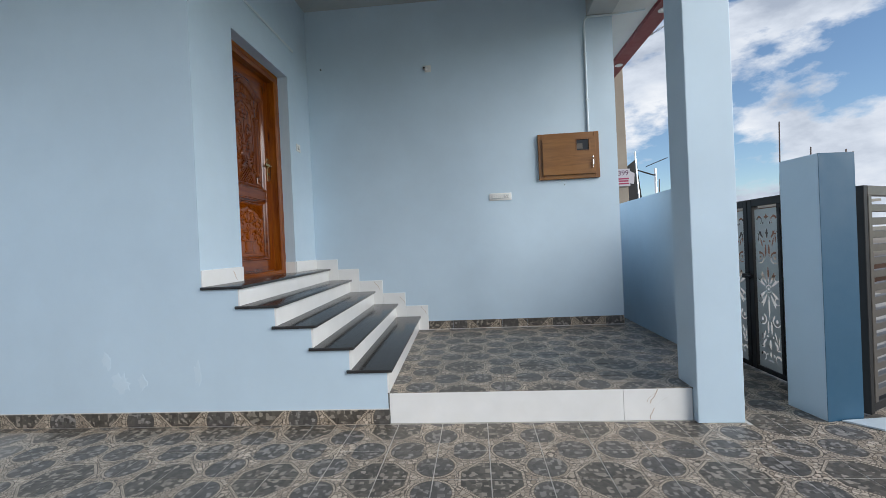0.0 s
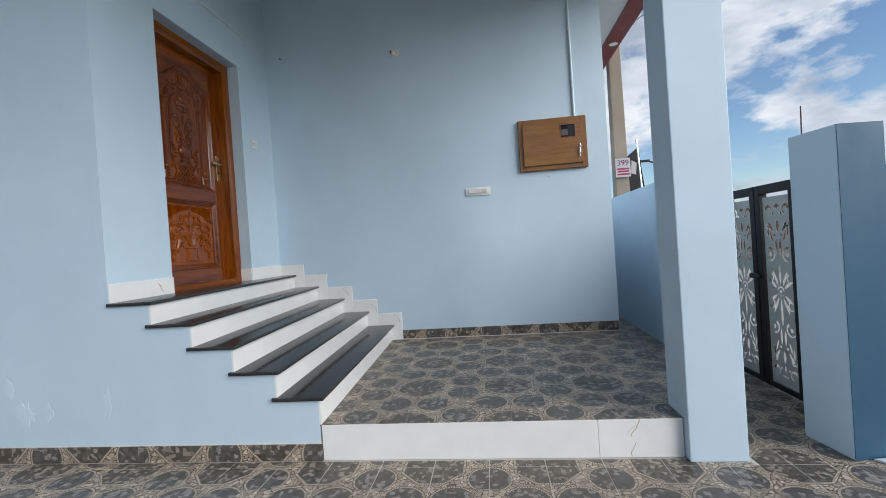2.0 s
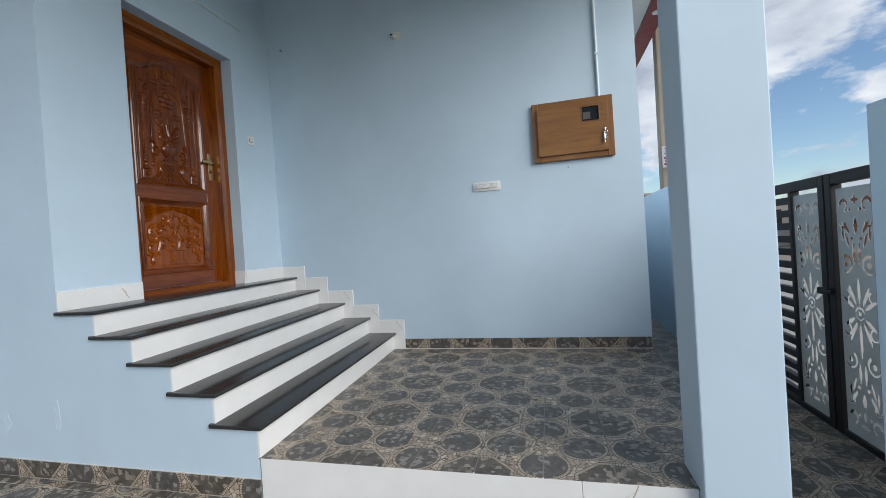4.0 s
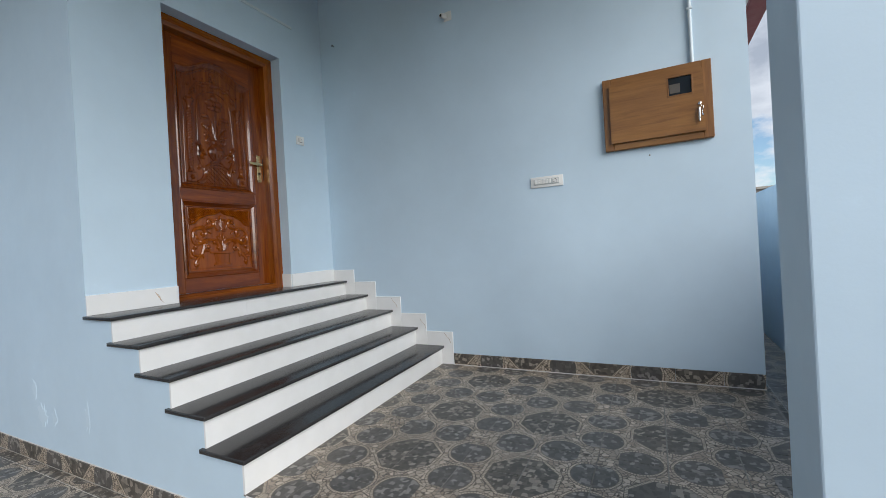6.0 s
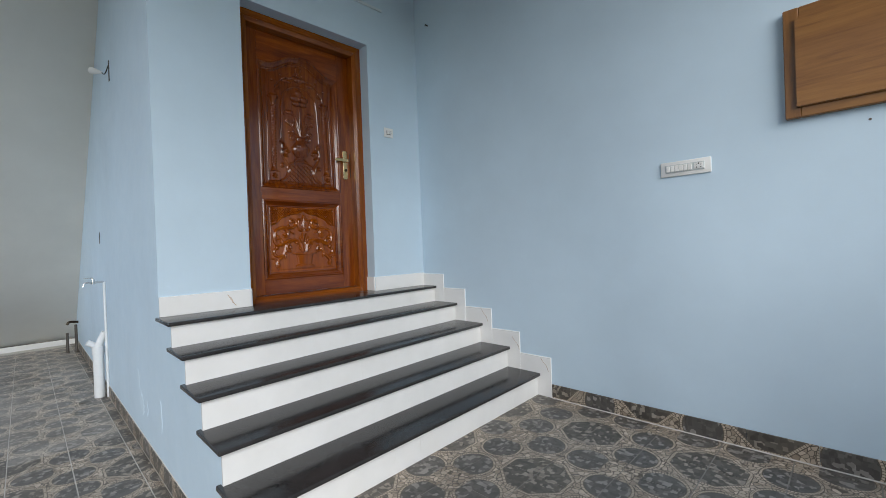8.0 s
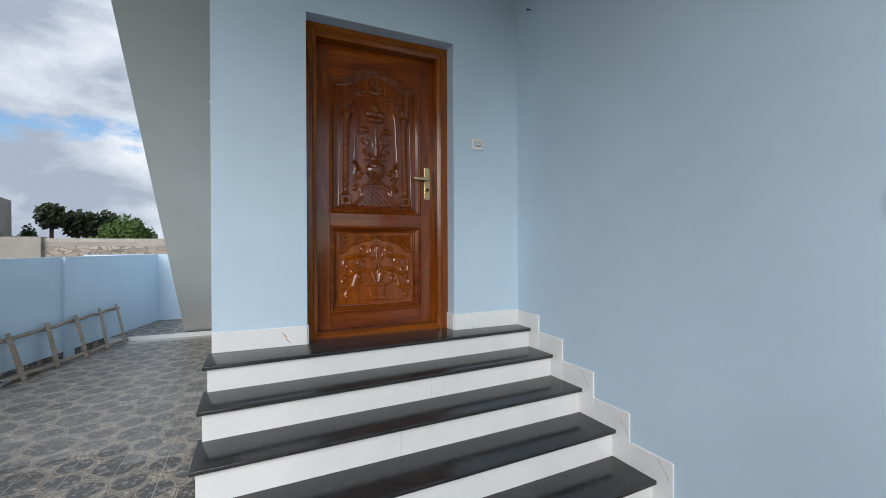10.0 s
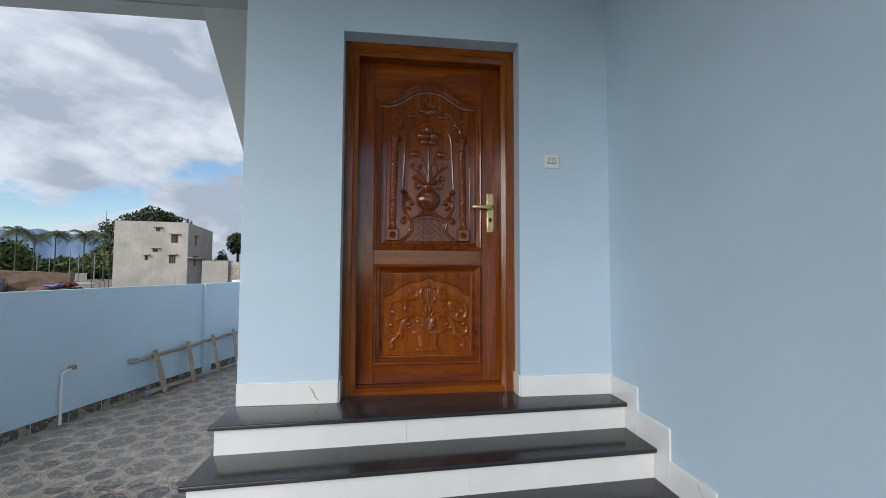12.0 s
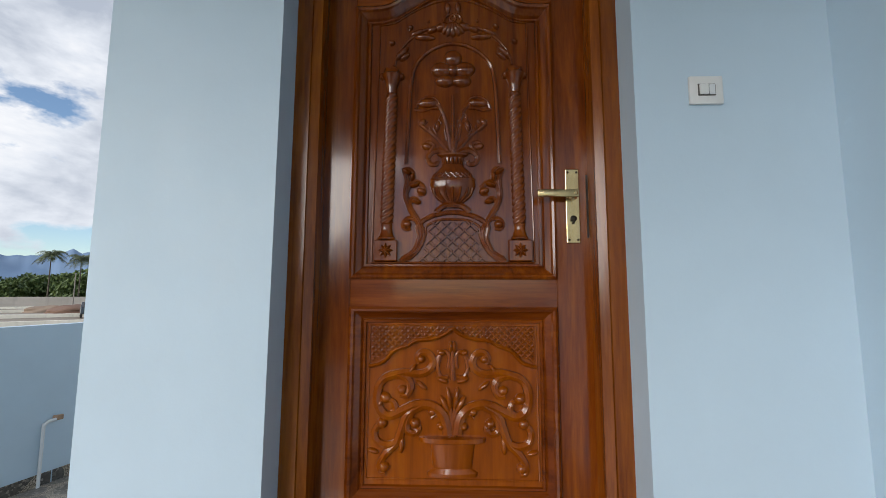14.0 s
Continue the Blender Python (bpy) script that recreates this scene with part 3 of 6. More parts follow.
# jambs with a stepped moulding
jw = 0.084
for side, (a, b) in (("l", (OY0, OY0 + jw)), ("r", (OY1 - jw, OY1))):
    inner, outer = (b, a) if side == "l" else (a, b)
    s = 1 if side == "l" else -1
    pts = [(FX - 0.10, outer), (FX, outer), (FX, outer + s * 0.052), (FX - 0.006, outer + s * 0.057), (FX - 0.006, outer + s * 0.062), (FX + 0.001, outer + s * 0.057), (FX - 0.004, outer + s * 0.068), (FX - 0.012, inner), (FX - 0.10, inner)]
    part("jamb", prism(pts, "z", LAND, OZ), M_FRAME_Z, door, "moulded teak door jamb")
pts = [(FX - 0.10, OZ), (FX, OZ), (FX, OZ - 0.044), (FX - 0.006, OZ - 0.048), (FX - 0.006, OZ - 0.053), (FX + 0.001, OZ - 0.057), (FX - 0.004, OZ - 0.068), (FX - 0.012, OZ - jw), (FX - 0.10, OZ - jw)]
bm = bmesh.new()
ya, yb = OY0 + 0.002, OY1 - 0.002
va = [bm.verts.new((x, ya + max(0, OZ - z) * 1.0, z)) for x, z in pts]
vb = [bm.verts.new((x, yb - max(0, OZ - z) * 1.0, z)) for x, z in pts]
bm.faces.new(va), bm.faces.new(vb)
for i in range(len(pts)):
    j = (i + 1) % len(pts)
    bm.faces.new((va[i], va[j], vb[j], vb[i]))
bmesh.ops.translate(bm, verts=bm.verts, vec=(0.002, 0, -0.001))
part("head_jamb", bm, M_FRAME_Y, door, "moulded teak door head")
sill = [(FX - 0.10, LAND), (FX + 0.002, LAND), (FX + 0.002, LAND + 0.022), (FX - 0.006, LAND + 0.028), (FX - 0.006, LAND + 0.036), (FX - 0.014, LAND + 0.042), (FX - 0.10, LAND + 0.046)]
bm = prism([(z, x) for x, z in sill], "y", OY0 + jw - 0.014, OY1 - jw + 0.014)
bmesh.ops.transform(bm, matrix=Matrix(((0, 0, 1, 0), (0, 1, 0, 0), (1, 0, 0, 0), (0, 0, 0, 1))), verts=bm.verts)
part("threshold", bm, M_FRAME_Y, door, "moulded teak threshold")

LY0, LY1, LZ0, LZ1 = OY0 + jw - 0.004, OY1 - jw + 0.004, LAND + 0.047, OZ - jw + 0.004
UY0, UY1 = up(60, 0)[0], up(672, 0)[0]
UZ0 = up(0, 1010)[1]
WY0, WY1 = low(42, 0)[0], low(728, 0)[0]
WZ0, WZ1 = low(0, 735)[1], low(0, 100)[1]
part("stile", box(LX - 0.04, LX, LY0, UY0, LZ0, LZ1, 0.002), M_DOOR_Z, door)
part("stile", box(LX - 0.04, LX, UY1, LY1, LZ0, LZ1, 0.002), M_DOOR_Z, door)
part("lock_rail", box(LX - 0.04, LX - 0.0005, UY0, UY1, WZ1, UZ0, 0.002), M_DOOR_Y, door)
part("bottom_rail", box(LX - 0.04, LX - 0.0005, UY0, UY1, LZ0, WZ0, 0.002), M_DOOR_Y, door)
# top rail with an ogee lower edge
half = smooth_path([(*up(60, 150), 0), (*up(105, 150), 0), (*up(160, 143), 0), (*up(215, 112), 0), (*up(280, 74), 0), (*up(365, 57), 0)], 6)
mid = up(365, 0)[0]
ogee = [(p.x, p.y) for p in half] + [(2 * mid - p.x, p.y) for p in reversed(half[:-1])]
UY1 = ogee[-1][0]
bm = prism([(UY0, LZ1), *[(max(UY0, y), z) for y, z in ogee], (UY1, LZ1)], "x", LX - 0.04, LX - 0.0008)
part("top_rail", bm, M_DOOR_Y, door)
part("filler", box(LX - 0.04, LX - 0.001, UY1 - 0.0005, up(672, 0)[0] + 0.0005, UZ0, LZ1), M_DOOR_Z, door)


def moulding(outline, profile):
    """A moulded frame: the outline set inwards step by step with the heights of a profile."""
    bm = bmesh.new()
    n = len(outline)
    pts = [Vector(p) for p in outline]
    area = sum(pts[i].x * pts[(i + 1) % n].y - pts[(i + 1) % n].x * pts[i].y for i in range(n))
    s = 1 if area > 0 else -1
    rings = []
    for inset, h in profile:
        ring = []
        for i in range(n):
            a, b, c = pts[i - 1], pts[i], pts[(i + 1) % n]
            d0, d1 = (b - a).normalized(), (c - b).normalized()
            n0, n1 = Vector((-d0.y, d0.x)) * s, Vector((-d1.y, d1.x)) * s
            m = (n0 + n1)
            m = m / max(0.35, m.dot(n0)) if m.length > 1e-6 else n0
            q = b + m * inset
            ring.append(bm.verts.new((LX + h, q.x, q.y)))
        rings.append(ring)
    for r, q in zip(rings, rings[1:]):
        for i in range(n):
            j = (i + 1) % n
            bm.faces.new((r[i], r[j], q[j], q[i]))
    return bm, rings[-1]


PROF = [(-0.004, -0.004), (-0.004, 0.006), (0.004, 0.011), (0.012, 0.008), (0.017, 0.001), (0.034, -0.012), (0.040, -0.020), (0.044, -0.016), (0.050, -0.017), (0.053, -0.026)]
out_up = [(UY0, UZ0)] + ogee + [(UY1, UZ0)]
bm, ring = moulding(out_up, PROF)
part("panel_moulding", bm, M_DOOR_Z, door, "moulded border of the arched panel")
part("upper_panel", prism(out_up, "x", LX - 0.036, LX - 0.0255), M_DOOR_Z, door, "arched teak panel")
out_lo = [(WY0, WZ0), (WY1, WZ0), (WY1, WZ1), (WY0, WZ1)]
bm, ring = moulding(out_lo, PROF)
part("panel_moulding", bm, M_DOOR_Y, door, "moulded border of the lower panel")
part("lower_panel", box(LX - 0.036, LX - 0.0255, WY0, WY1, WZ0, WZ1), M_PANEL, door, "teak panel")

FACE = LX - 0.0255


def carve(name, paths, where, label="", mat=None, squash=1.3, sides=8, parent=None, steps=5):
    """Relief ribs: each path is (points, radius in mm or (start, end))."""
    bm = bmesh.new()
    for pts, rad in paths:
        line = smooth_path([(FACE, *where(x, y)) for x, y in pts], steps)
        if isinstance(rad, tuple):
            n = len(line) - 1
            r = [1.3 * (rad[0] + (rad[1] - rad[0]) * i / n) / 1000 for i in range(n + 1)]
        else:
            r = rad * 1.3 / 1000
        tube(line, r, sides, bm, squash, up=(1, 0, 0))
    return part(name, bm, mat or M_DOOR_Z, parent or door, label, smooth=True)


def ribbon(name, paths, where, label="", mat=None):
    """Grooved ribs: every path becomes a pair of parallel beads."""
    pairs = [(pts, (1.25 * r0, 1.2 * r1)) for pts, (r0, r1) in paths]
    pairs = [([(p.x, p.y) for p in smooth_path([(x, y, 0) for x, y in pts], 3)], r) for pts, r in pairs]
    for pts, (r0, r1) in paths:
        line = smooth_path([(x, y, 0) for x, y in pts], 3)
        n = len(line) - 1
        for s in (-1, 1):
            side = []
            for i, p in enumerate(line):
                d = (line[min(i + 1, n)] - line[max(i - 1, 0)]).normalized()
                w = s * (r0 + (r1 - r0) * i / n) * 0.85
                side.append((p.x - d.y * w, p.y + d.x * w))
            pairs.append((side, (r0, r1)))
    return carve(name, pairs, where, label, mat, 1.5, 8, steps=1)


def blob(y, z, ry, rz, h, turn=0.0, bm=None, lobes=0):
    """A rounded boss or leaf in relief."""
    ry, rz = ry * 1.22, rz * 1.22
    bm = bm or bmesh.new()
    own = bmesh.new()
    bmesh.ops.create_uvsphere(own, u_segments=14, v_segments=8, radius=1)
    for v in own.verts:
        a = math.atan2(v.co.z, v.co.y)
        k = 1 + (0.22 * math.cos(lobes * a) if lobes else 0)
        y0, z0 = v.co.y * ry * k, v.co.z * rz * k
        v.co = (FACE + v.co.x * h * 1.35, y + y0 * math.cos(turn) - z0 * math.sin(turn), z + y0 * math.sin(turn) + z0 * math.cos(turn))
    return join(bm, own)


def curl(cx, cy, r0, a0, turns, way=1, n=12):
    """Points of a spiral in view pixels, from the outside in."""
    return [(cx + r0 * (1 - 0.8 * i / n) * math.cos(a0 + way * turns * 2 * math.pi * i / n), cy + r0 * (1 - 0.8 * i / n) * math.sin(a0 + way * turns * 2 * math.pi * i / n)) for i in range(n + 1)]


# upper panel: inner line, arch, twisted columns
carve("inner_bead", [([(130, 195), (128, 400), (118, 960)], 3.0), ([(118, 962), (365, 962), (612, 962)], 3.0), ([(600, 195), (602, 400), (612, 960)], 3.0)], up)
carve("inner_bead", [([(130, 196), (180, 186), (235, 152), (300, 122), (365, 112), (430, 122), (495, 152), (550, 186), (600, 196)], 3.0)], up)
carve("arch_rib", [([(219, 655), (226, 520), (232, 400), (248, 330), (300, 280), (365, 262), (430, 280), (482, 330), (498, 400), (504, 520), (511, 655)], 6.0)], up, "rounded arch rib")
for x0, x1 in ((171, 162), (559, 568)):
    col = bmesh.new()
    (ya, za), (yb, zb) = up(x0, 440), up(x1, 842)
    rings, rows, sides = [], 180, 20
    for i in range(rows + 1):
        t = i / rows
        ring = []
        for k in range(sides):
            a = 2 * math.pi * k / sides
            rr = 0.0165 + 0.0085 * abs(math.cos(a * 2 - t * math.pi * 20)) ** 0.8
            ring.append(col.verts.new((FACE + 0.8 * rr * math.sin(a), ya + (yb - ya) * t + rr * math.cos(a), za + (zb - za) * t)))
        rings.append(ring)
    for r, q in zip(rings, rings[1:]):
        for k in range(sides):
            col.faces.new((r[k], r[(k + 1) % sides], q[(k + 1) % sides], q[k]))
    shaft = part("twisted_column", col, M_DOOR_Z, door, "rope-twisted half column", smooth=True)
    y, z = up(x0, 390)
    cap = lathe([(0.020, -0.058), (0.023, -0.052), (0.018, -0.045), (0.021, -0.02), (0.027, 0.0), (0.036, 0.016), (0.040, 0.022), (0.034, 0.028), (0.030, 0.045), (0.012, 0.05)], (FACE, y, z), squash=1.0)
    for s in (-1, 1):
        cap = blob(y + s * 0.034, z + 0.022, 0.010, 0.012, 0.014, bm=cap)
    part("capital", cap, M_DOOR_Z, shaft, smooth=True)
    y, z = up(x1, 866)
    part("column_base", lathe([(0.018, 0.028), (0.022, 0.022), (0.019, 0.012), (0.026, -0.016), (0.032, -0.024), (0.030, -0.03)], (FACE, y, z), squash=1.0), M_DOOR_Z, shaft, smooth=True)
    y, z = up(x1, 926)
    pl = box(FACE - 0.005, FACE + 0.018, y - 0.042, y + 0.042, z - 0.038, z + 0.038, 0.004)
    part("plinth", pl, M_DOOR_Z, shaft)
    pt = bmesh.new()
    bm = bmesh.new()
    for q in range(4):
        pt = blob(y, z, 0.026, 0.007, 0.026, q * math.pi / 4, pt)
    part("rosette", pt, M_DOOR_Z, shaft, smooth=True)

# vase on a latticed stand
vy, vz = up(365, 725)
body_prof = [(0.030, -0.082), (0.034, -0.076), (0.026, -0.07), (0.045, -0.058), (0.072, -0.03), (0.083, 0.0), (0.080, 0.018), (0.083, 0.021), (0.078, 0.027), (0.062, 0.05), (0.042, 0.068), (0.036, 0.085), (0.040, 0.104), (0.056, 0.112), (0.058, 0.117), (0.03, 0.118)]
vase = part("vase", lathe([(r, h * 0.98) for r, h in body_prof], (FACE, vy, vz), sides=28, squash=1.0), M_DOOR_Z, door, "carved round vase", smooth=True)
for v in vase.data.vertices:
    v.co.x = FACE + (v.co.x - FACE) * 0.42
bm = bmesh.new()
for i in range(7):
    a = -1.1 + i * 0.366
    tube(smooth_path([(FACE + 0.036 * math.cos(a), vy + 0.078 * math.sin(a), vz - 0.012), (FACE + 0.030 * math.cos(a), vy + 0.07 * math.sin(a), vz - 0.036), (FACE + 0.018 * math.cos(a), vy + 0.04 * math.sin(a), vz - 0.060)], 3), 0.0042, 6, bm)
    tube([(FACE + 0.020 * math.cos(a), vy + 0.036 * math.sin(a), vz + 0.076), (FACE + 0.018 * math.cos(a), vy + 0.040 * math.sin(a), vz + 0.1)], 0.0036, 6, bm)
for i in range(9):
    for s in (-1, 1):
        a0, a1 = -1.2 + i * 0.27, -1.2 + i * 0.27 + s * 0.27
        tube([(FACE + 0.035 * math.cos(a0), vy + 0.077 * math.sin(a0), vz + 0.022), (FACE + 0.031 * math.cos(a1), vy + 0.068 * math.sin(a1), vz + 0.042)], 0.0028, 5, bm)
part("fluting", bm, M_DOOR_Z, vase, smooth=True)

carve("stand_rim", [([(205, 958), (240, 935), (262, 890), (258, 850), (290, 824), (330, 812), (365, 808), (400, 812), (440, 824), (472, 850), (468, 890), (490, 935), (525, 958)], (7.5))], up, "curved stand outline")
carve("stand_rim", [([(228, 958), (262, 925), (282, 880), (286, 850), (325, 832), (365, 830), (405, 832), (444, 850), (448, 880), (468, 925), (502, 958)], (4.0))], up)
bm = bmesh.new()
for i in range(-4, 5):
    for s in (-1, 1):
        cx0 = 365 + i * 36
        a, b = (cx0 - s * 66, 836), (cx0 + s * 66, 958)
        pts = []
        for t in range(13):
            x, y = a[0] + (b[0] - a[0]) * t / 12, a[1] + (b[1] - a[1]) * t / 12
            lim = 78 + max(0, (y - 890)) * 0.38
            if abs(x - 365) <= lim:
                pts.append((FACE, *up(x, y)))
        if len(pts) > 1:
            tube([pts[0], pts[-1]], 0.0050, 6, bm, 2.2, up=(1, 0, 0))
part("lattice", bm, M_DOOR_Z, door, "carved diamond lattice", smooth=True)
carve("vase_foot", [([(312, 808), (335, 790), (365, 782), (395, 790), (418, 808)], 9.0)], up)

# flowers, leaves and side scrolls, mirrored about the middle
for s in (0, 1):
    f = (lambda p: [(730 - x, y) for x, y in p]) if s else (lambda p: p)
    g = lambda *p: f([(365 + 1.885 * (x - 799), 926 + 1.83 * (y - 450)) for x, y in p])
    ribbon("scroll", [(g((718, 465), (738, 452), (749, 432), (749, 415), (740, 396), (729, 378), (722, 356), (724, 336), (722, 322), (718, 313)), (6.0, 4.6)),
                      (g((723, 352), (730, 336), (742, 334), (752, 344), (751, 354), (742, 354)), (4.4, 3.6)), (g((728, 376), (732, 362), (741, 364), (740, 372)), (4.2, 3.0)),
                      (g((746, 406), (738, 397), (726, 396), (718, 405), (722, 414), (731, 412)), (4.6, 3.4)), (g((718, 313), (728, 311), (735, 320), (733, 332)), (4.0, 3.0))], up, "leafy scroll")
    bm = bmesh.new()
    for x, y, a, b, t in ((748, 350, 15, 10, 0.3), (737, 338, 16, 8, -0.4), (740, 367, 14, 8, 0.2), (725, 406, 13, 12, 0.0), (722, 316, 15, 8, 0.5), (733, 325, 7, 13, 0.1)):
        (yy, zz), = [up(*q) for q in g((x, y))]
        bm = blob(yy, zz, a * 0.0011, b * 0.0011, 0.018, (t if s else -t), bm)
    part("scroll_leaf", bm, M_DOOR_Z, door, smooth=True)
    ribbon("stem", [(g((797, 280), (792, 250), (786, 222), (776, 200), (762, 196)), (3.6, 2.6)), (g((794, 284), (778, 262), (762, 246), (748, 236), (744, 226)), (3.8, 2.8)),
                    (g((796, 298), (790, 286), (778, 279), (765, 282), (758, 292), (762, 302), (772, 303), (775, 297)), (5.4, 4.0)), (g((762, 282), (768, 270), (760, 264), (753, 268)), (4.2, 3.2))], up, "flower stem")
    carve("leaf_rib", [(g((737, 205), (743, 191), (756, 184), (770, 187), (778, 199)), (4.6, 4.0)), (g((735, 206), (748, 209), (762, 205), (774, 206)), (4.2, 3.0)), (g((744, 226), (752, 232), (757, 226)), (4, 3)), (g((772, 252), (768, 238), (774, 228)), (4, 3)),
                       (g((780, 232), (776, 222), (781, 214)), (4, 3)), (g((762, 246), (760, 236)), (4, 3)), (g((798, 285), (799, 240), (799, 180)), (5.0, 4.0)), (g((790, 262), (786, 240), (790, 226)), (4, 3))], up)
    bm = bmesh.new()
    for x, y, a, b, t in ((757, 195, 30, 13, -0.05), (748, 230, 9, 14, 0.6), (756, 272, 14, 10, 0.2), (774, 236, 7, 16, 0.2), (752, 240, 16, 6, 0.7)):
        (yy, zz), = [up(*q) for q in g((x, y))]
        bm = blob(yy, zz, a * 0.0011, b * 0.0011, 0.010, (t if s else -t), bm)
    part("leaf", bm, M_DOOR_Z, door, "carved leaf", smooth=True)
    carve("garland", [(f([(178, 335), (192, 290), (228, 245), (280, 212), (340, 205)]), (4, 5)), (f([(172, 260), (165, 252), (160, 250)]), (4, 3)), (f([(228, 215), (222, 205), (230, 198)]), (4, 3)), (f([(285, 190), (288, 180)]), (4, 3)), (f(curl(362, 180, 26, 2.8, 0.8, 1)), (5, 3))], up, "leaf garland")
    bm = bmesh.new()
    for x, y, a, b, t in ((205, 290, 24, 9, 0.8), (212, 305, 18, 7, 0.7), (275, 240, 30, 10, -0.05), (250, 225, 22, 8, 0.45), (192, 300, 14, 7, 1.2), (330, 205, 22, 12, 0.2), (300, 215, 16, 8, 0.4), (170, 258, 10, 7, 0.5), (228, 206, 10, 7, 0.5), (348, 140, 9, 18, 0.0)):
        yy, zz = up(730 - x if s else x, y)
        bm = blob(yy, zz, a * 0.0011, b * 0.0011, 0.011, (-t if s else t), bm)
    part("garland_leaf", bm, M_DOOR_Z, door, smooth=True)
bm = bmesh.new()
for x, y, a, b in ((365, 312, 24, 22), (328, 350, 28, 20), (402, 350, 28, 20), (340, 388, 26, 16), (392, 388, 26, 16), (365, 352, 15, 15)):
    bm = blob(*up(x, y), a * 0.0012, b * 0.0012, 0.015, bm=bm)
part("flower", bm, M_DOOR_Z, door, "carved five-petal flower", smooth=True)
bm = bmesh.new()
for i in range(5):
    a = math.pi + (i - 2) * 0.5
    bm = blob(*up(365 + 18 * math.sin((i - 2) * 0.55), 205 + 8 * math.cos((i - 2) * 0.55)), 0.012, 0.026, 0.014, (i - 2) * 0.4, bm)
part("shell", bm, M_DOOR_Z, door, "carved shell crest", smooth=True)

# lower panel: cusped lattice border, pot and vines
carve("inner_bead", [([(105, 160), (385, 160), (665, 160)], 2.5), ([(100, 664), (385, 664), (668, 664)], 2.5), ([(105, 160), (103, 400), (100, 664)], 2.5), ([(665, 160), (667, 400), (668, 664)], 2.5)], low, mat=M_PANEL)
cusp = [(106, 298), (150, 285), (190, 245), (235, 228), (262, 212), (320, 205), (362, 188), (385, 172)]
cusp = cusp + mirror(cusp[:-1][::-1], 385)
carve("cusped_arch", [(cusp, 6.0)], low, "cusped arch rib", M_PANEL, 2.0)
bm = bmesh.new()
edge = lambda x: 298 - (1 - abs(x - 385) / 279) ** 0.75 * 118
for i in range(-28, 29):
    for s in (-1, 1):
        pts = []
        for t in range(40):
            y = 166 + t * 3.4
            x = 385 + i * 22 + s * (y - 166)
            if 112 < x < 658 and y < edge(x):
                pts.append((FACE, *low(x, y)))
        if len(pts) > 2:
            tube([pts[0], pts[-1]], 0.0048, 5, bm, 2.0, up=(1, 0, 0))
part("lattice", bm, M_PANEL, door, "carved fish-scale lattice", smooth=True)
for s in (0, 1):
    f = (lambda p: [(770 - x, y) for x, y in p]) if s else (lambda p: p)
    g = lambda *p: f([(105 + 2 * (x - 657), 160 + 1.985 * (y - 568)) for x, y in p])
    ribbon("vine", [(g((789, 748), (783, 720), (765, 704), (738, 701), (712, 712), (692, 720), (677, 711), (671, 690), (675, 668), (688, 655), (706, 652), (722, 659), (727, 672), (720, 685), (710, 684)), (8.6, 6.2)),
                    (g((690, 655), (715, 648), (742, 650), (758, 643), (764, 629), (757, 616), (745, 614), (738, 623), (742, 632)), (7.4, 5.2)),
                    (g((745, 702), (722, 717), (713, 742), (704, 764), (688, 780), (678, 797), (679, 809), (687, 811)), (7.8, 5.4)),
                    (g((730, 712), (722, 728), (722, 743), (733, 748), (741, 741), (738, 733)), (6.6, 4.8)),
                    (g((704, 764), (688, 768), (672, 761), (668, 745), (676, 735), (684, 738)), (6.8, 4.8)),
                    (g((692, 720), (702, 710), (698, 697), (688, 694)), (6.4, 4.6))], low, "carved grooved vine scroll", M_PANEL)
    bm = bmesh.new()
    for x, y, r in ((713, 677, 15), (685, 690, 17), (744, 625, 13), (735, 731, 16), (680, 731, 16), (684, 802, 16), (763, 712, 13), (778, 736, 12)):
        (yy, zz), = [low(*q) for q in g((x, y))]
        bm = blob(yy, zz, r * 0.0010, r * 0.0009, 0.015, 0.5 if s else -0.5, bm=bm)
    for x, y, a, b, t in ((745, 669, 20, 7, 0.7), (729, 642, 17, 7, -0.9), (666, 777, 17, 7, 0.3), (713, 767, 8, 22, 0.1), (676, 700, 8, 14, 0.4)):
        (yy, zz), = [low(*q) for q in g((x, y))]
        bm = blob(yy, zz, a * 0.00105, b * 0.00105, 0.012, (t if s else -t), bm)
    part("vine_bud", bm, M_PANEL, door, smooth=True)
    carve("lily", [(g((794, 752), (790, 735), (779, 722), (768, 718), (762, 724)), (7, 5)), (g((795, 752), (788, 742), (780, 742)), (6, 4)), (g((796, 752), (792, 715), (784, 700), (776, 698)), (6, 5)),
                   (g((797, 752), (794, 710), (788, 690)), (6, 5)), (g((797, 700), (790, 712)), (5, 3)),
                   (g((790, 655), (778, 655), (772, 640), (776, 620), (784, 612), (791, 620), (790, 640)), (6, 5)), (g((797, 660), (796, 630), (797, 600)), (7, 4)), (g((764, 645), (770, 628), (776, 616)), (5, 4))], low, "carved lily leaves", M_PANEL)
    bm = bmesh.new()
    for x, y, a, b, t in ((784, 700, 9, 26, -0.5), (791, 690, 8, 30, -0.15), (780, 660, 18, 8, 0.4), (778, 614, 12, 9, 0.2), (794, 604, 7, 15, 0.0)):
        (yy, zz), = [low(*q) for q in g((x, y))]
        bm = blob(yy, zz, a * 0.00105, b * 0.00105, 0.014, (t if s else -t), bm)
    part("lily_petal", bm, M_PANEL, door, smooth=True)
py, pz = low(385, 590)
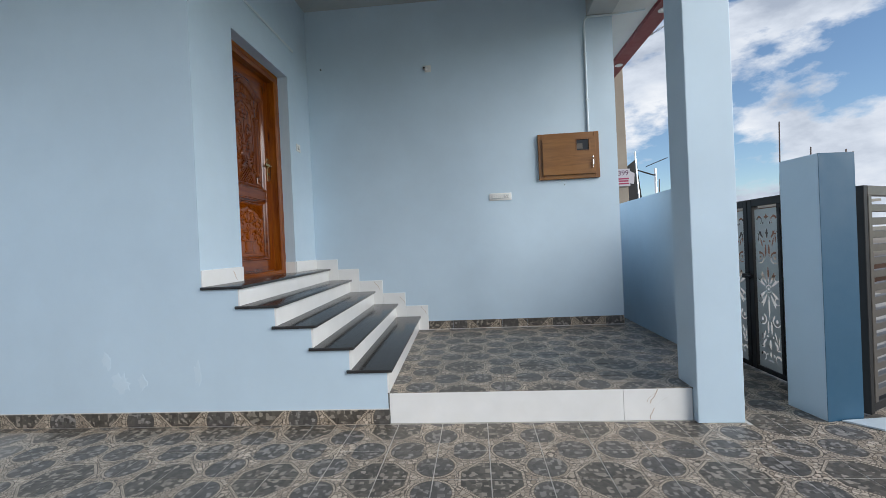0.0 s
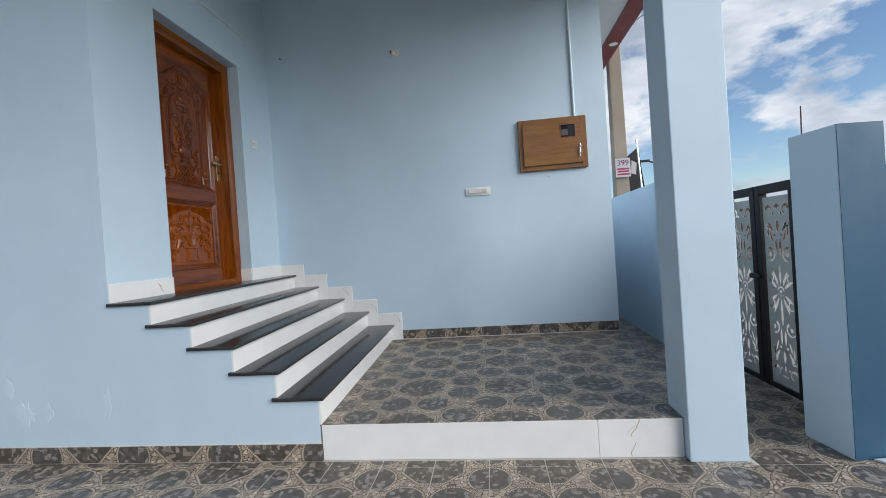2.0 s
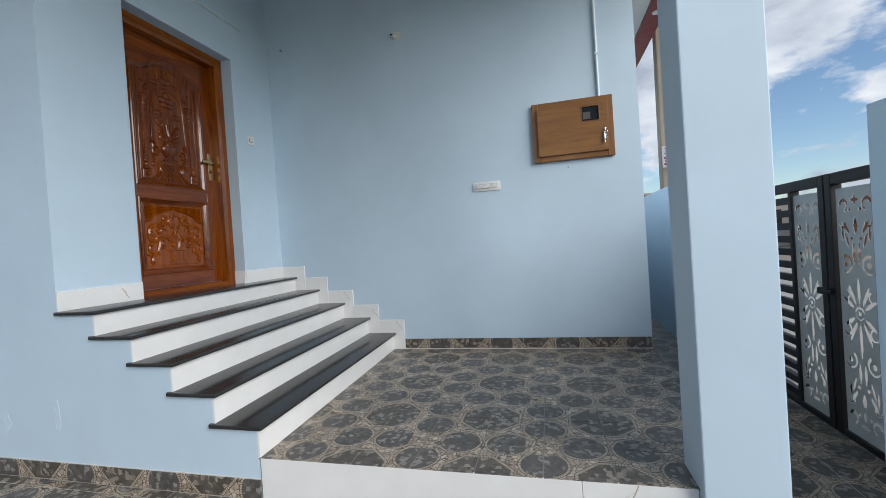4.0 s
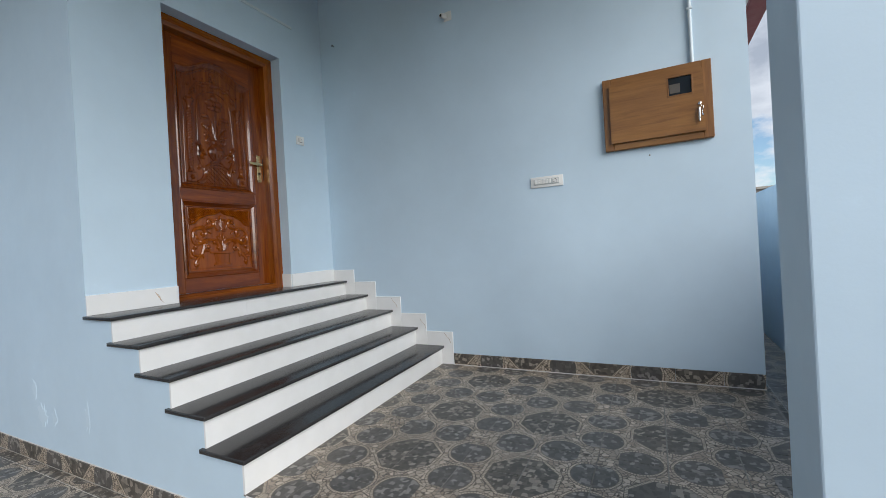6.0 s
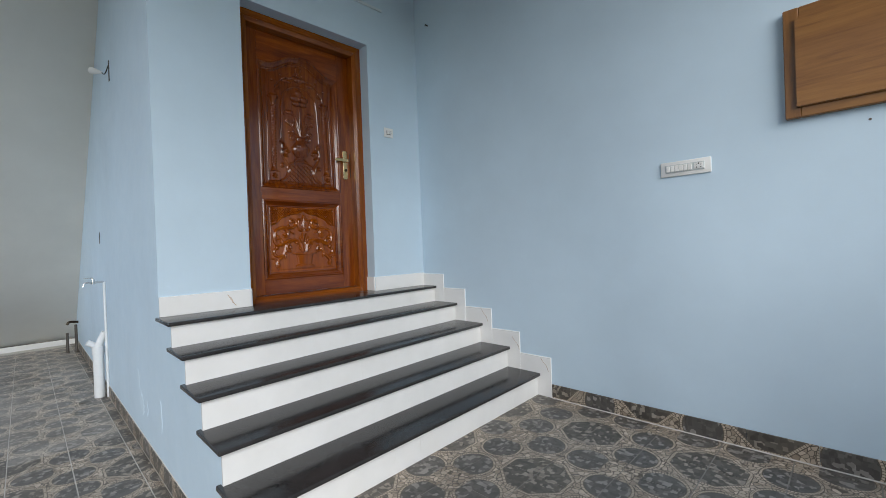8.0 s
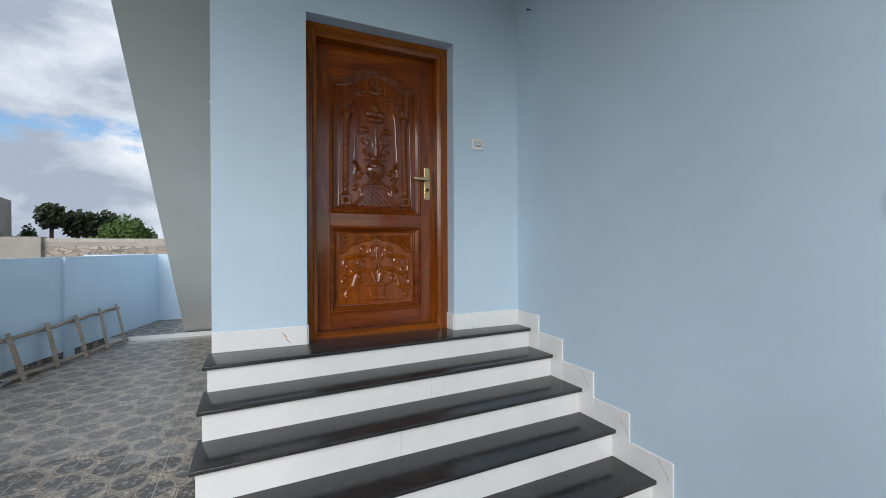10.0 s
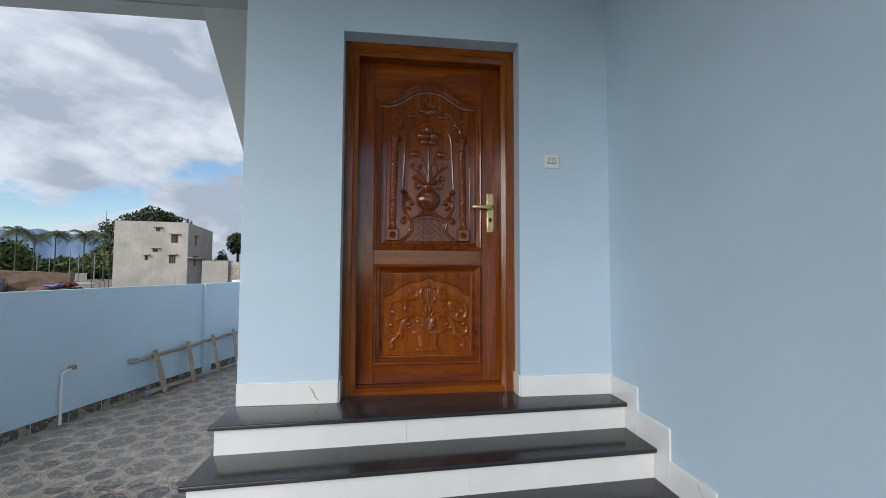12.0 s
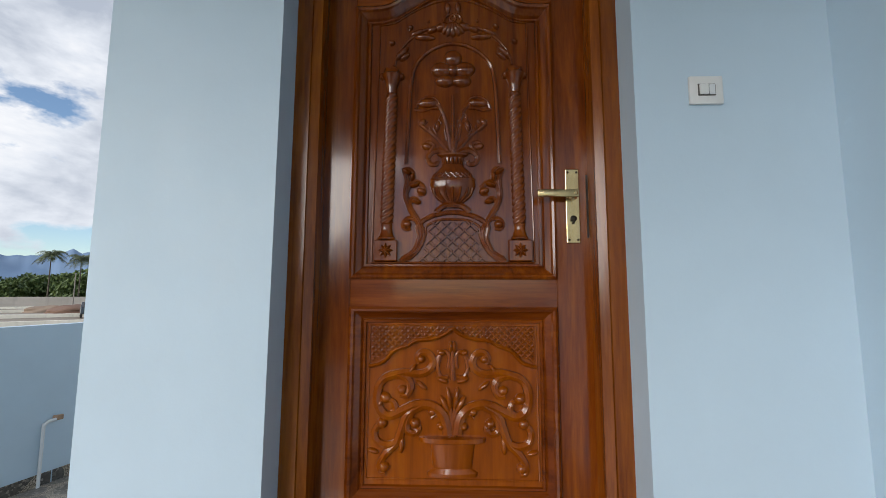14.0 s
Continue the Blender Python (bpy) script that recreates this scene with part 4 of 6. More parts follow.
pot = lathe([(0.055, -0.052), (0.082, -0.062), (0.085, -0.05), (0.062, -0.036), (0.066, -0.03), (0.074, 0.036), (0.078, 0.042), (0.11, 0.047), (0.112, 0.062), (0.05, 0.064)], (FACE, py, pz), sides=24)
pot = part("flower_pot", pot, M_PANEL, door, "carved flower pot", smooth=True)
for v in pot.data.vertices:
    v.co.x = FACE + (v.co.x - FACE) * 0.26

# handle
hy, hz0, hz1 = D(1.531, 2.2)[0], D(1.531, 2.066)[1], D(1.531, 2.335)[1]
lock = part("handle_plate", box(LX, LX + 0.006, hy - 0.024, hy + 0.024, hz0, hz1, 0.003, seg=2), M_BRASS, door, "long antique brass handle plate")
for y in (-0.015, 0.015):
    for z in (hz0 + 0.012, hz1 - 0.012):
        part("screw", lathe([(0.004, 0.006), (0.004, 0.0075), (0.0015, 0.0085)], (LX, hy + y, z), (1, 0, 0), 10), M_DARKMETAL, lock, smooth=True)
hz = D(0, 2.238)[1]
bm = lathe([(0.017, 0.006), (0.017, 0.012), (0.010, 0.016), (0.010, 0.045), (0.004, 0.05)], (LX, hy, hz), (1, 0, 0), 16)
box(LX + 0.033, LX + 0.047, hy - 0.128, hy + 0.012, hz - 0.013, hz + 0.013, 0.004, bm=bm, seg=2)
part("lever", bm, M_BRASS, lock, "flat brass lever", smooth=True)
kz = hz0 + 0.085
bm = lathe([(0.011, 0.006), (0.011, 0.011), (0.009, 0.012)], (LX, hy, kz), (1, 0, 0), 16)
box(LX + 0.012, LX + 0.014, hy - 0.003, hy + 0.003, kz - 0.018, kz + 0.004, 0.0005, bm=bm)
part("keyhole", bm, M_DARKMETAL, lock, smooth=True)
part("strike_plate", box(LX + 0.001, LX + 0.004, LY1 - 0.012, LY1 - 0.006, hz0 + 0.02, hz1 - 0.02), M_DARKMETAL, door)

# ---------------------------------------------------------------- fixtures on the walls
# meter cabinet
mx0, mx1, mz0, mz1, my = 1.475, 2.197, 2.003, 2.557, 2.205
cab = thing("meter_cabinet", None, None, "honey-coloured wooden meter cabinet hung on the wall, closed", "cabinet", at=(1.83, BACKY, 2.0))
fw = 0.062
part("frame_stile", box(mx0, mx0 + fw, my, BACKY, mz0, mz1, 0.004), M_OAK_Z, cab)
part("frame_stile", box(mx1 - fw, mx1, my, BACKY, mz0, mz1, 0.004), M_OAK_Z, cab)
part("frame_rail", box(mx0 + fw, mx1 - fw, my + 0.0005, BACKY, mz1 - fw, mz1, 0.004), M_OAK, cab)
part("frame_rail", box(mx0 + fw, mx1 - fw, my + 0.0005, BACKY, mz0, mz0 + fw, 0.004), M_OAK, cab)
dx0, dx1, dz0, dz1, dy = mx0 + 0.048, mx1 - 0.055, mz0 + 0.052, mz1 - 0.058, my - 0.022
gx0, gx1, gz0, gz1 = dx1 - 0.218, dx1 - 0.07, dz1 - 0.165, dz1 - 0.032
leaf = bmesh.new()
for b in ((dx0, gx0, dz0, dz1), (gx1, dx1, dz0, dz1), (gx0, gx1, dz0, gz0), (gx0, gx1, gz1, dz1)):
    box(b[0], b[1], dy, my, b[2], b[3], bm=leaf)
bmesh.ops.remove_doubles(leaf, verts=leaf.verts, dist=0.0002)
leaf = part("cabinet_door", leaf, M_OAK, cab, "wooden cabinet door with a small window")
part("edge_strip", box(dx0 - 0.004, dx1 + 0.004, dy + 0.006, my - 0.0005, dz0 - 0.004, dz0 + 0.001, 0.001), M_OAK, leaf)
part("window_pane", box(gx0, gx1, dy + 0.010, dy + 0.013, gz0, gz1), M_GLASS, leaf, "dark glass pane")
bm = box(gx0 - 0.006, gx0 + 0.002, dy - 0.003, dy + 0.01, gz0 - 0.006, gz1 + 0.006, 0.001)
box(gx1 - 0.002, gx1 + 0.006, dy - 0.003, dy + 0.01, gz0 - 0.006, gz1 + 0.006, 0.001, bm=bm)
box(gx0, gx1, dy - 0.0028, dy + 0.01, gz0 - 0.006, gz0 + 0.002, 0.001, bm=bm)
box(gx0, gx1, dy - 0.0028, dy + 0.01, gz1 - 0.002, gz1 + 0.006, 0.001, bm=bm)
part("pane_bead", bm, M_OAK_Z, leaf)
part("meter_face", box(gx0 + 0.008, gx0 + 0.075, dy + 0.0085, dy + 0.0096, gz0 + 0.02, gz0 + 0.085, 0.0004), M_SLAT, leaf, "grey electricity meter behind glass")
kx, kz = dx1 - 0.034, dz0 + 0.115
knob = lathe([(0.003, -0.055), (0.007, -0.05), (0.004, -0.042), (0.008, -0.03), (0.009, 0.0), (0.008, 0.03), (0.005, 0.04), (0.007, 0.047), (0.003, 0.052)], (kx, dy - 0.016, kz), sides=14)
tube([(kx, dy, kz - 0.04), (kx, dy - 0.016, kz - 0.04)], 0.004, 8, knob)
tube([(kx, dy, kz + 0.04), (kx, dy - 0.016, kz + 0.04)], 0.004, 8, knob)
part("pull_handle", knob, M_CHROME, leaf, "small chrome pull handle", smooth=True)
bm = lathe([(0.011, 0.0), (0.011, 0.006), (0.008, 0.008)], (kx + 0.006, dy, kz + 0.078), (0, -1, 0), 14)
ring = [(kx + 0.018 + 0.010 * math.cos(a), dy - 0.008, kz + 0.045 + 0.010 * math.sin(a)) for a in [i * math.pi / 7 for i in range(14)]]
tube(ring, 0.002, 6, bm, closed=True)
box(kx + 0.016, kx + 0.020, dy - 0.009, dy - 0.006, kz - 0.012, kz + 0.036, 0.0008, bm=bm)
box(kx + 0.020, kx + 0.027, dy - 0.009, dy - 0.006, kz - 0.010, kz + 0.002, 0.0005, bm=bm)
tube([(kx + 0.006, dy - 0.008, kz + 0.076), (kx + 0.016, dy - 0.009, kz + 0.055)], 0.002, 6, bm)
part("lock_and_key", bm, M_CHROME, leaf, "chrome lock with a hanging key", smooth=True)

# conduit above the cabinet
path = [(2.085, BACKY - 0.014, mz1), (2.085, BACKY - 0.014, 3.84), (2.09, BACKY - 0.014, 3.90), (2.115, BACKY - 0.014, 3.935), (2.16, BACKY - 0.014, 3.944), (2.42, BACKY - 0.014, 3.944), (2.8, BACKY - 0.014, 3.97)]
cond = thing("conduit", tube(path, 0.0125, 12), M_CONDUIT, "painted plastic conduit rising from the meter cabinet", "conduit", smooth=True)
for z in (2.95, 3.5):
    part("saddle", box(2.066, 2.104, BACKY - 0.028, BACKY, z - 0.008, z + 0.008, 0.003), M_CONDUIT, cond)

# switch strip
sx0, sx1, sz0, sz1 = 0.863, 1.134, 1.790, 1.880
strip = thing("switch_board", box(sx0, sx1, BACKY - 0.012, BACKY, sz0, sz1, 0.004, seg=2), M_WHITE, "long white switch board with socket", "switch", smooth=True)
part("inner_frame", box(sx0 + 0.028, sx1 - 0.032, BACKY - 0.016, BACKY - 0.010, sz0 + 0.022, sz1 - 0.02, 0.002), M_SHEET, strip)
for i in range(6):
    x = sx0 + 0.034 + i * 0.0235
    part("rocker", box(x, x + 0.0208, BACKY - 0.021, BACKY - 0.015, sz0 + 0.028, sz1 - 0.026, 0.002), M_WHITE, strip)
sock = part("socket", box(sx1 - 0.086, sx1 - 0.038, BACKY - 0.019, BACKY - 0.015, sz0 + 0.028, sz1 - 0.026, 0.002), M_WHITE, strip)
for x, z, r in ((0, 0.014, 0.0045), (-0.011, -0.008, 0.0035), (0.011, -0.008, 0.0035), (-0.011, 0.006, 0.002), (0.011, 0.006, 0.002)):
    part("pin_hole", lathe([(r, 0.0), (r, 0.0008)], (sx1 - 0.062 + x, BACKY - 0.0191, (sz0 + sz1) / 2 + z), (0, -1, 0), 10), M_SCREEN, sock)

# bell switch by the door
by0, by1, bz0, bz1 = 1.812, 1.912, 2.452, 2.54
bell = thing("bell_switch", box(WALLX, WALLX + 0.011, by0, by1, bz0, bz1, 0.004, seg=2), M_WHITE, "square white bell switch beside the door", "switch", smooth=True)
part("inner_frame", box(WALLX + 0.010, WALLX + 0.014, by0 + 0.024, by1 - 0.024, bz0 + 0.025, bz1 - 0.026, 0.0015), M_SLAT, bell)
part("push_button", box(WALLX + 0.013, WALLX + 0.019, by0 + 0.027, by0 + 0.053, bz0 + 0.028, bz1 - 0.029, 0.0015), M_WHITE, bell)
part("indicator", box(WALLX + 0.0132, WALLX + 0.0165, by0 + 0.056, by1 - 0.027, bz0 + 0.028, bz1 - 0.029, 0.0012), M_PVC, bell)

# bulb holder high on the meter wall
bx, bz = 0.165, 3.475
hold = thing("bulb_holder", box(bx - 0.035, bx + 0.045, BACKY - 0.008, BACKY, bz - 0.045, bz + 0.04, 0.003), M_WHITE, "white plate with a bare angle bulb holder", "lamp holder")
part("socket_cup", lathe([(0.020, 0.0), (0.024, 0.01), (0.020, 0.035), (0.023, 0.06), (0.021, 0.062)], (bx - 0.012, BACKY - 0.008, bz - 0.006), Vector((-0.35, -1, -0.1)).normalized(), 18), M_WHITE, hold, smooth=True)
part("contact", lathe([(0.012, 0.0), (0.012, 0.004)], (bx - 0.034, BACKY - 0.069, bz - 0.0125), Vector((-0.35, -1, -0.1)).normalized(), 12), M_SCREEN, hold)
nail = thing("nail", tube([(-1.19, BACKY, 3.556), (-1.19, BACKY - 0.03, 3.56), (-1.19, BACKY - 0.034, 3.545)], 0.005, 8), M_SCREEN, "small dark hook driven into the wall", "hook")
tag = thing("drill_hole", lathe([(0.006, 0), (0.006, 0.002)], (1.78, BACKY, 1.94), (0, -1, 0), 8), M_SLAT, "small dark drilled hole under the cabinet", "hole")

# bulb, slot, tap and pipes on the flank wall
lx, lz = -2.96, 3.08
lamp = thing("wall_bulb", None, None, "bare white bulb on a loose wired wall point", "lamp", at=(lx, 0, lz))
part("wire_box", box(lx - 0.02, lx + 0.02, -0.004, 0.0, lz - 0.09, lz + 0.09, 0.001), M_SCREEN, lamp, "dark open wire slot")
part("wire", tube(smooth_path([(lx, -0.004, lz + 0.05), (lx - 0.01, -0.03, lz - 0.03), (lx - 0.015, -0.05, lz - 0.02)], 5), 0.004, 6), M_SCREEN, lamp, smooth=True)
part("bulb", lathe([(0.012, 0.0), (0.014, 0.02), (0.026, 0.045), (0.030, 0.065), (0.024, 0.085), (0.006, 0.093)], (lx - 0.015, -0.05, lz - 0.02), Vector((-0.15, -1, 0.0)).normalized(), 18), M_WHITE, lamp, "frosted white bulb", smooth=True)
thing("wall_slot", box(-4.08, -4.05, -0.004, 0.0, 1.58, 1.70, 0.001), M_SCREEN, "narrow dark slot cut in the wall", "slot")
tx, tz = -3.76, 1.18
tap = thing("water_tap", None, None, "chrome wall tap on a white pipe", "tap", at=(tx, 0, tz))
part("pipe", tube([(tx, -0.012, 0.0), (tx, -0.012, tz)], 0.012, 10), M_PVC, tap, "thin white supply pipe", smooth=True)
bm = tube([(tx, -0.012, tz), (tx, -0.09, tz)], 0.011, 10)
lathe([(0.016, -0.02), (0.018, 0.0), (0.014, 0.035), (0.006, 0.04)], (tx, -0.10, tz), sides=14, bm=bm)
tube(smooth_path([(tx, -0.10, tz), (tx, -0.16, tz - 0.005), (tx, -0.175, tz - 0.04)], 4), 0.010, 10, bm)
part("spout", bm, M_CHROME, tap, smooth=True)
part("tap_handle", box(tx - 0.006, tx + 0.006, -0.17, -0.095, tz + 0.04, tz + 0.049, 0.002), M_CHROME, tap)
drain = thing("drain_pipe", None, None, "white PVC drain pipe standing by the wall", "pipe", at=(-3.82, -0.08, 0))
bm = tube([(-3.82, -0.075, 0.0), (-3.82, -0.075, 0.48)], 0.045, 18)
tube([(-3.82, -0.075, 0.44), (-3.82, -0.075, 0.52)], 0.052, 18, bm)
part("pipe", bm, M_PVC, drain, smooth=True)
bm = tube([(-3.82, -0.075, 0.50), (-3.82, -0.05, 0.58), (-3.80, -0.015, 0.66)], 0.034, 14)
tube([(-3.84, -0.10, 0.53), (-3.84, -0.16, 0.57)], 0.03, 12, bm)
part("elbow", bm, M_PVC, drain, smooth=True)
for x, y, h in ((-6.82, -0.05, 0.42), (-6.86, -0.15, 0.30)):
    st = thing("pipe_stub", tube([(x, y, 0), (x, y, h)], 0.018, 10), M_SLAT, "short grey pipe stub rising from the floor", "pipe", "pipe stubs", smooth=True)
thing("loose_tap", tube(smooth_path([(-6.8, -0.02, 0.46), (-6.8, -0.12, 0.47), (-6.8, -0.15, 0.43)], 4), 0.018, 8), M_DARKMETAL, "dark garden tap over the pipe stubs", "tap", smooth=True)

# pale filler smears on the flank wall
M_FILLER = paint("pale_wall_filler", (0.61, 0.74, 0.84), 0.7, 0.3, 0.1)
rngp = random.Random(15)
for x, z, w, h in ((-2.06, 0.33, 0.08, 0.08), (-2.16, 0.50, 0.04, 0.07), (-1.88, 0.34, 0.04, 0.06), (-1.44, 0.39, 0.03, 0.10)):
    pts = []
    for i in range(22):
        a = 2 * math.pi * i / 22
        r = rngp.uniform(0.55, 1.1)
        pts.append((x + w * r * math.cos(a), z + h * r * math.sin(a)))
    thing("filler_patch", prism(pts, "y", -0.0012, 0.0), M_FILLER, "pale filler smeared on the blue wall", "patch", "wall smears")

# tap point and pipe by the boundary wall
px0 = -4.3
py0 = wall_line(px0) + 0.03
bp = thing("standpipe", None, None, "white standpipe by the boundary wall with a brick on it", "pipe", at=(px0, py0, 0))
part("pipe", tube([(px0, py0, 0), (px0, py0, 0.60)], 0.015, 12), M_PVC, bp, smooth=True)
part("bend", tube([(px0, py0, 0.58), (px0 - 0.02, py0 + 0.02, 0.612), (px0 - 0.09, py0 + 0.03, 0.615)], 0.016, 12), M_PVC, bp, smooth=True)
M_CLAY = cement("orange_clay", (0.40, 0.27, 0.18), 0.25, 8)
part("broken_tile", prism([(px0 - 0.08, py0), (px0 - 0.13, py0 + 0.03), (px0 - 0.145, py0 + 0.06), (px0 - 0.09, py0 + 0.05)], "z", 0.605, 0.655, 0.004), M_CLAY, bp, "broken orange clay piece")

# rough ladder leaning on the boundary wall
B0, B1 = Vector((-5.35, wall_line(-5.35) + 0.17, 0.06)), Vector((-7.66, wall_line(-7.66) + 0.34, 0.06))
T0, T1 = Vector((-5.25, wall_line(-5.25) + 0.04, 0.52)), Vector((-8.0, wall_line(-8.0) + 0.06, 0.60))
lad = thing("wooden_ladder", None, None, "rough weathered pole ladder lying against the boundary wall", "ladder", at=(-6.4, -2.3, 0))
rng = random.Random(4)


def pole(a, b, r0, r1, wob=0.012, n=14):
    pts = [a + (b - a) * (i / n) + Vector((rng.uniform(-wob, wob), rng.uniform(-wob, wob) * 0.4, rng.uniform(-wob, wob))) for i in range(n + 1)]
    return tube(smooth_path(pts, 2), [r0 + (r1 - r0) * i / (2 * n) for i in range(2 * n + 1)], 9)


part("rail", pole(B0, B1, 0.028, 0.024), M_RAW, lad, "crooked bottom pole", smooth=True)
part("rail", pole(T0, T1, 0.026, 0.022), M_RAW, lad, "crooked top pole", smooth=True)
for t, lean in ((0.10, 0.02), (0.33, 0.03), (0.56, 0.0), (0.76, 0.02), (0.95, -0.02)):
    a = B0 + (B1 - B0) * t + Vector((0, 0.035, -0.055))
    b = T0 + (T1 - T0) * (t + lean * 0.3) + Vector((-lean, 0.035, 0.09))
    d = (b - a)
    own = tube([a, a + d * 0.5, b], [0.052, 0.054, 0.048], 4, squash=0.4, up=(0.24, 1, 0))
    bmesh.ops.bevel(own, geom=own.edges[:], offset=0.005, segments=1, affect="EDGES")
    part("rung", own, M_RAW, lad)
for p, s in ((T0, 1), (B0, 1)):
    rag = bmesh.new()
    bmesh.ops.create_icosphere(rag, subdivisions=3, radius=0.042, matrix=Matrix.Translation(p) @ Matrix.Diagonal((1.7, 0.7, 0.7, 1)))
    for v in rag.verts:
        v.co += (v.co - p) * noise.noise(v.co * 26) * 1.6
    part("rag", rag, plain("grey_rag", (0.3, 0.31, 0.33), 0.9, var=0.3), lad, "grey rag tied on the pole end", smooth=True)

# sand and rubble along the wall foot
M_SAND = cement("loose_sand", (0.27, 0.23, 0.18), 0.3, 6)
bm = bmesh.new()
for i in range(150):
    x = rng.uniform(-6.6, -4.9)
    y = wall_line(x) + abs(rng.gauss(0.06, 0.06)) + 0.02
    r = rng.uniform(0.006, 0.028)
    own = bmesh.new()
    bmesh.ops.create_icosphere(own, subdivisions=1, radius=r, matrix=Matrix.Translation((x, y, r * 0.4)))
    for v in own.verts:
        v.co += Vector((rng.uniform(-1, 1), rng.uniform(-1, 1), rng.uniform(-0.6, 0.6))) * r * 0.35
    join(bm, own)
thing("rubble", bm, M_SAND, "sand and small stones along the wall foot", "rubble", kind="stuff")
bm = bmesh.new()
rows = []
for i in range(40):
    x = -6.9 + i * 0.055
    w = 0.10 + 0.16 * abs(noise.noise(Vector((x * 1.7, 3, 0)))) * 2 * math.sin(math.pi * (i + 0.5) / 40)
    h = 0.05 * math.sin(math.pi * (i + 0.5) / 40)
    rows.append([bm.verts.new((x, wall_line(x) + 0.012 + w * j / 4, 0.0015 + h * (1 - j / 4) ** 2)) for j in range(5)])
for a, b in zip(rows, rows[1:]):
    for j in range(4):
        bm.faces.new((a[j], b[j], b[j + 1], a[j + 1]))
thing("sand_drift", bm, M_SAND, "thin drift of sand against the wall", "sand", kind="stuff", smooth=True)

# ---------------------------------------------------------------- gates


def cut_sheet(w, h, cell):
    """A laser-cut sheet: fine cells with scrolls, petals and rosettes left open."""
    nx, ny = int(w / cell), int(h / cell)
    gx, gy = np.meshgrid((np.arange(nx) + 0.5) * w / nx - w / 2, (np.arange(ny) + 0.5) * h / ny - h / 2)
    gx = np.abs(gx)
    hole = np.zeros(gx.shape, bool)
    s = w / 0.28

    def arc(cx, cy, r, t, a0, a1):
        nonlocal hole
        dx, dy = gx - cx * s, gy - cy
        d, a = np.hypot(dx, dy), np.arctan2(dy, dx) % (2 * math.pi)
        span = (a1 - a0) % (2 * math.pi)
        rel = (a - a0) % (2 * math.pi)
        hole |= (np.abs(d - r) < t * (1 - 0.6 * rel / span)) & (rel < span)

    def drop(cx, cy, a, l, t):
        nonlocal hole
        dx, dy = gx - cx * s, gy - cy
        u, v = dx * math.cos(a) + dy * math.sin(a), -dx * math.sin(a) + dy * math.cos(a)
        hole |= (u > 0) & (u < l) & (np.abs(v) < t * np.sin(np.clip(u / l, 0, 1) * math.pi) ** 0.7)

    def dot(cx, cy, r):
        nonlocal hole
        hole |= np.hypot(gx - cx * s, gy - cy) < r

    # rosette
    arc(0, 0, 0.032, 0.007, 0.3, 0.29)
    dot(0, 0, 0.013)
    for a, l in ((1.57, 0.16), (1.1, 0.13), (0.6, 0.10), (-0.6, 0.10), (-1.1, 0.14), (-1.57, 0.22)):
        drop(0.045 * math.cos(a), 0.045 * math.sin(a), a, l, 0.013)
    for k in (1, -1):
        arc(0.085, 0.27 * k, 0.045, 0.011, 1.2 if k > 0 else -4.2, 5.2 if k > 0 else -0.4)
        dot(0.085, 0.27 * k, 0.016)
        arc(0.10, 0.10 * k, 0.030, 0.009, 2.0, 6.0)
        drop(0.02, 0.27 * k, 1.57 * k, 0.13, 0.012)
        drop(0.05, 0.36 * k, 1.2 * k, 0.10, 0.010)
        drop(0.0, 0.44 * k, 1.57 * k, 0.09, 0.016)
        drop(0.045, 0.44 * k, 0.9 * k, 0.09, 0.012)
        drop(0.10, 0.40 * k, 1.6 * k, 0.09, 0.010)
        dot(0.035, 0.415 * k, 0.012)
        arc(0.085, 0.60 * k, 0.030, 0.012, 0.2, 4.4)
        dot(0.04, 0.575 * k, 0.011)
        drop(0.0, 0.60 * k, 1.57, 0.055, 0.013)
        drop(-0.02, 0.627 * k, 0.0, 0.055, 0.010)
        arc(0.095, 0.50 * k, 0.022, 0.008, 3.0, 6.2)
    bm = bmesh.new()
    vs = {}

    def vert(i, j):
        if (i, j) not in vs:
            vs[i, j] = bm.verts.new((0, i * w / nx - w / 2, j * h / ny - h / 2))
        return vs[i, j]

    for j in range(ny):
        for i in range(nx):
            if not hole[j, i]:
                bm.faces.new((vert(i, j), vert(i + 1, j), vert(i + 1, j + 1), vert(i, j + 1)))
    ret = bmesh.ops.extrude_face_region(bm, geom=bm.faces[:])
    bmesh.ops.translate(bm, verts=[e for e in ret["geom"] if isinstance(e, bmesh.types.BMVert)], vec=(0.003, 0, 0))
    return mesh_of(bm, "cut_sheet", M_SHEET)


SHEET = cut_sheet(0.29, 1.40, 0.005)
GX = 3.19


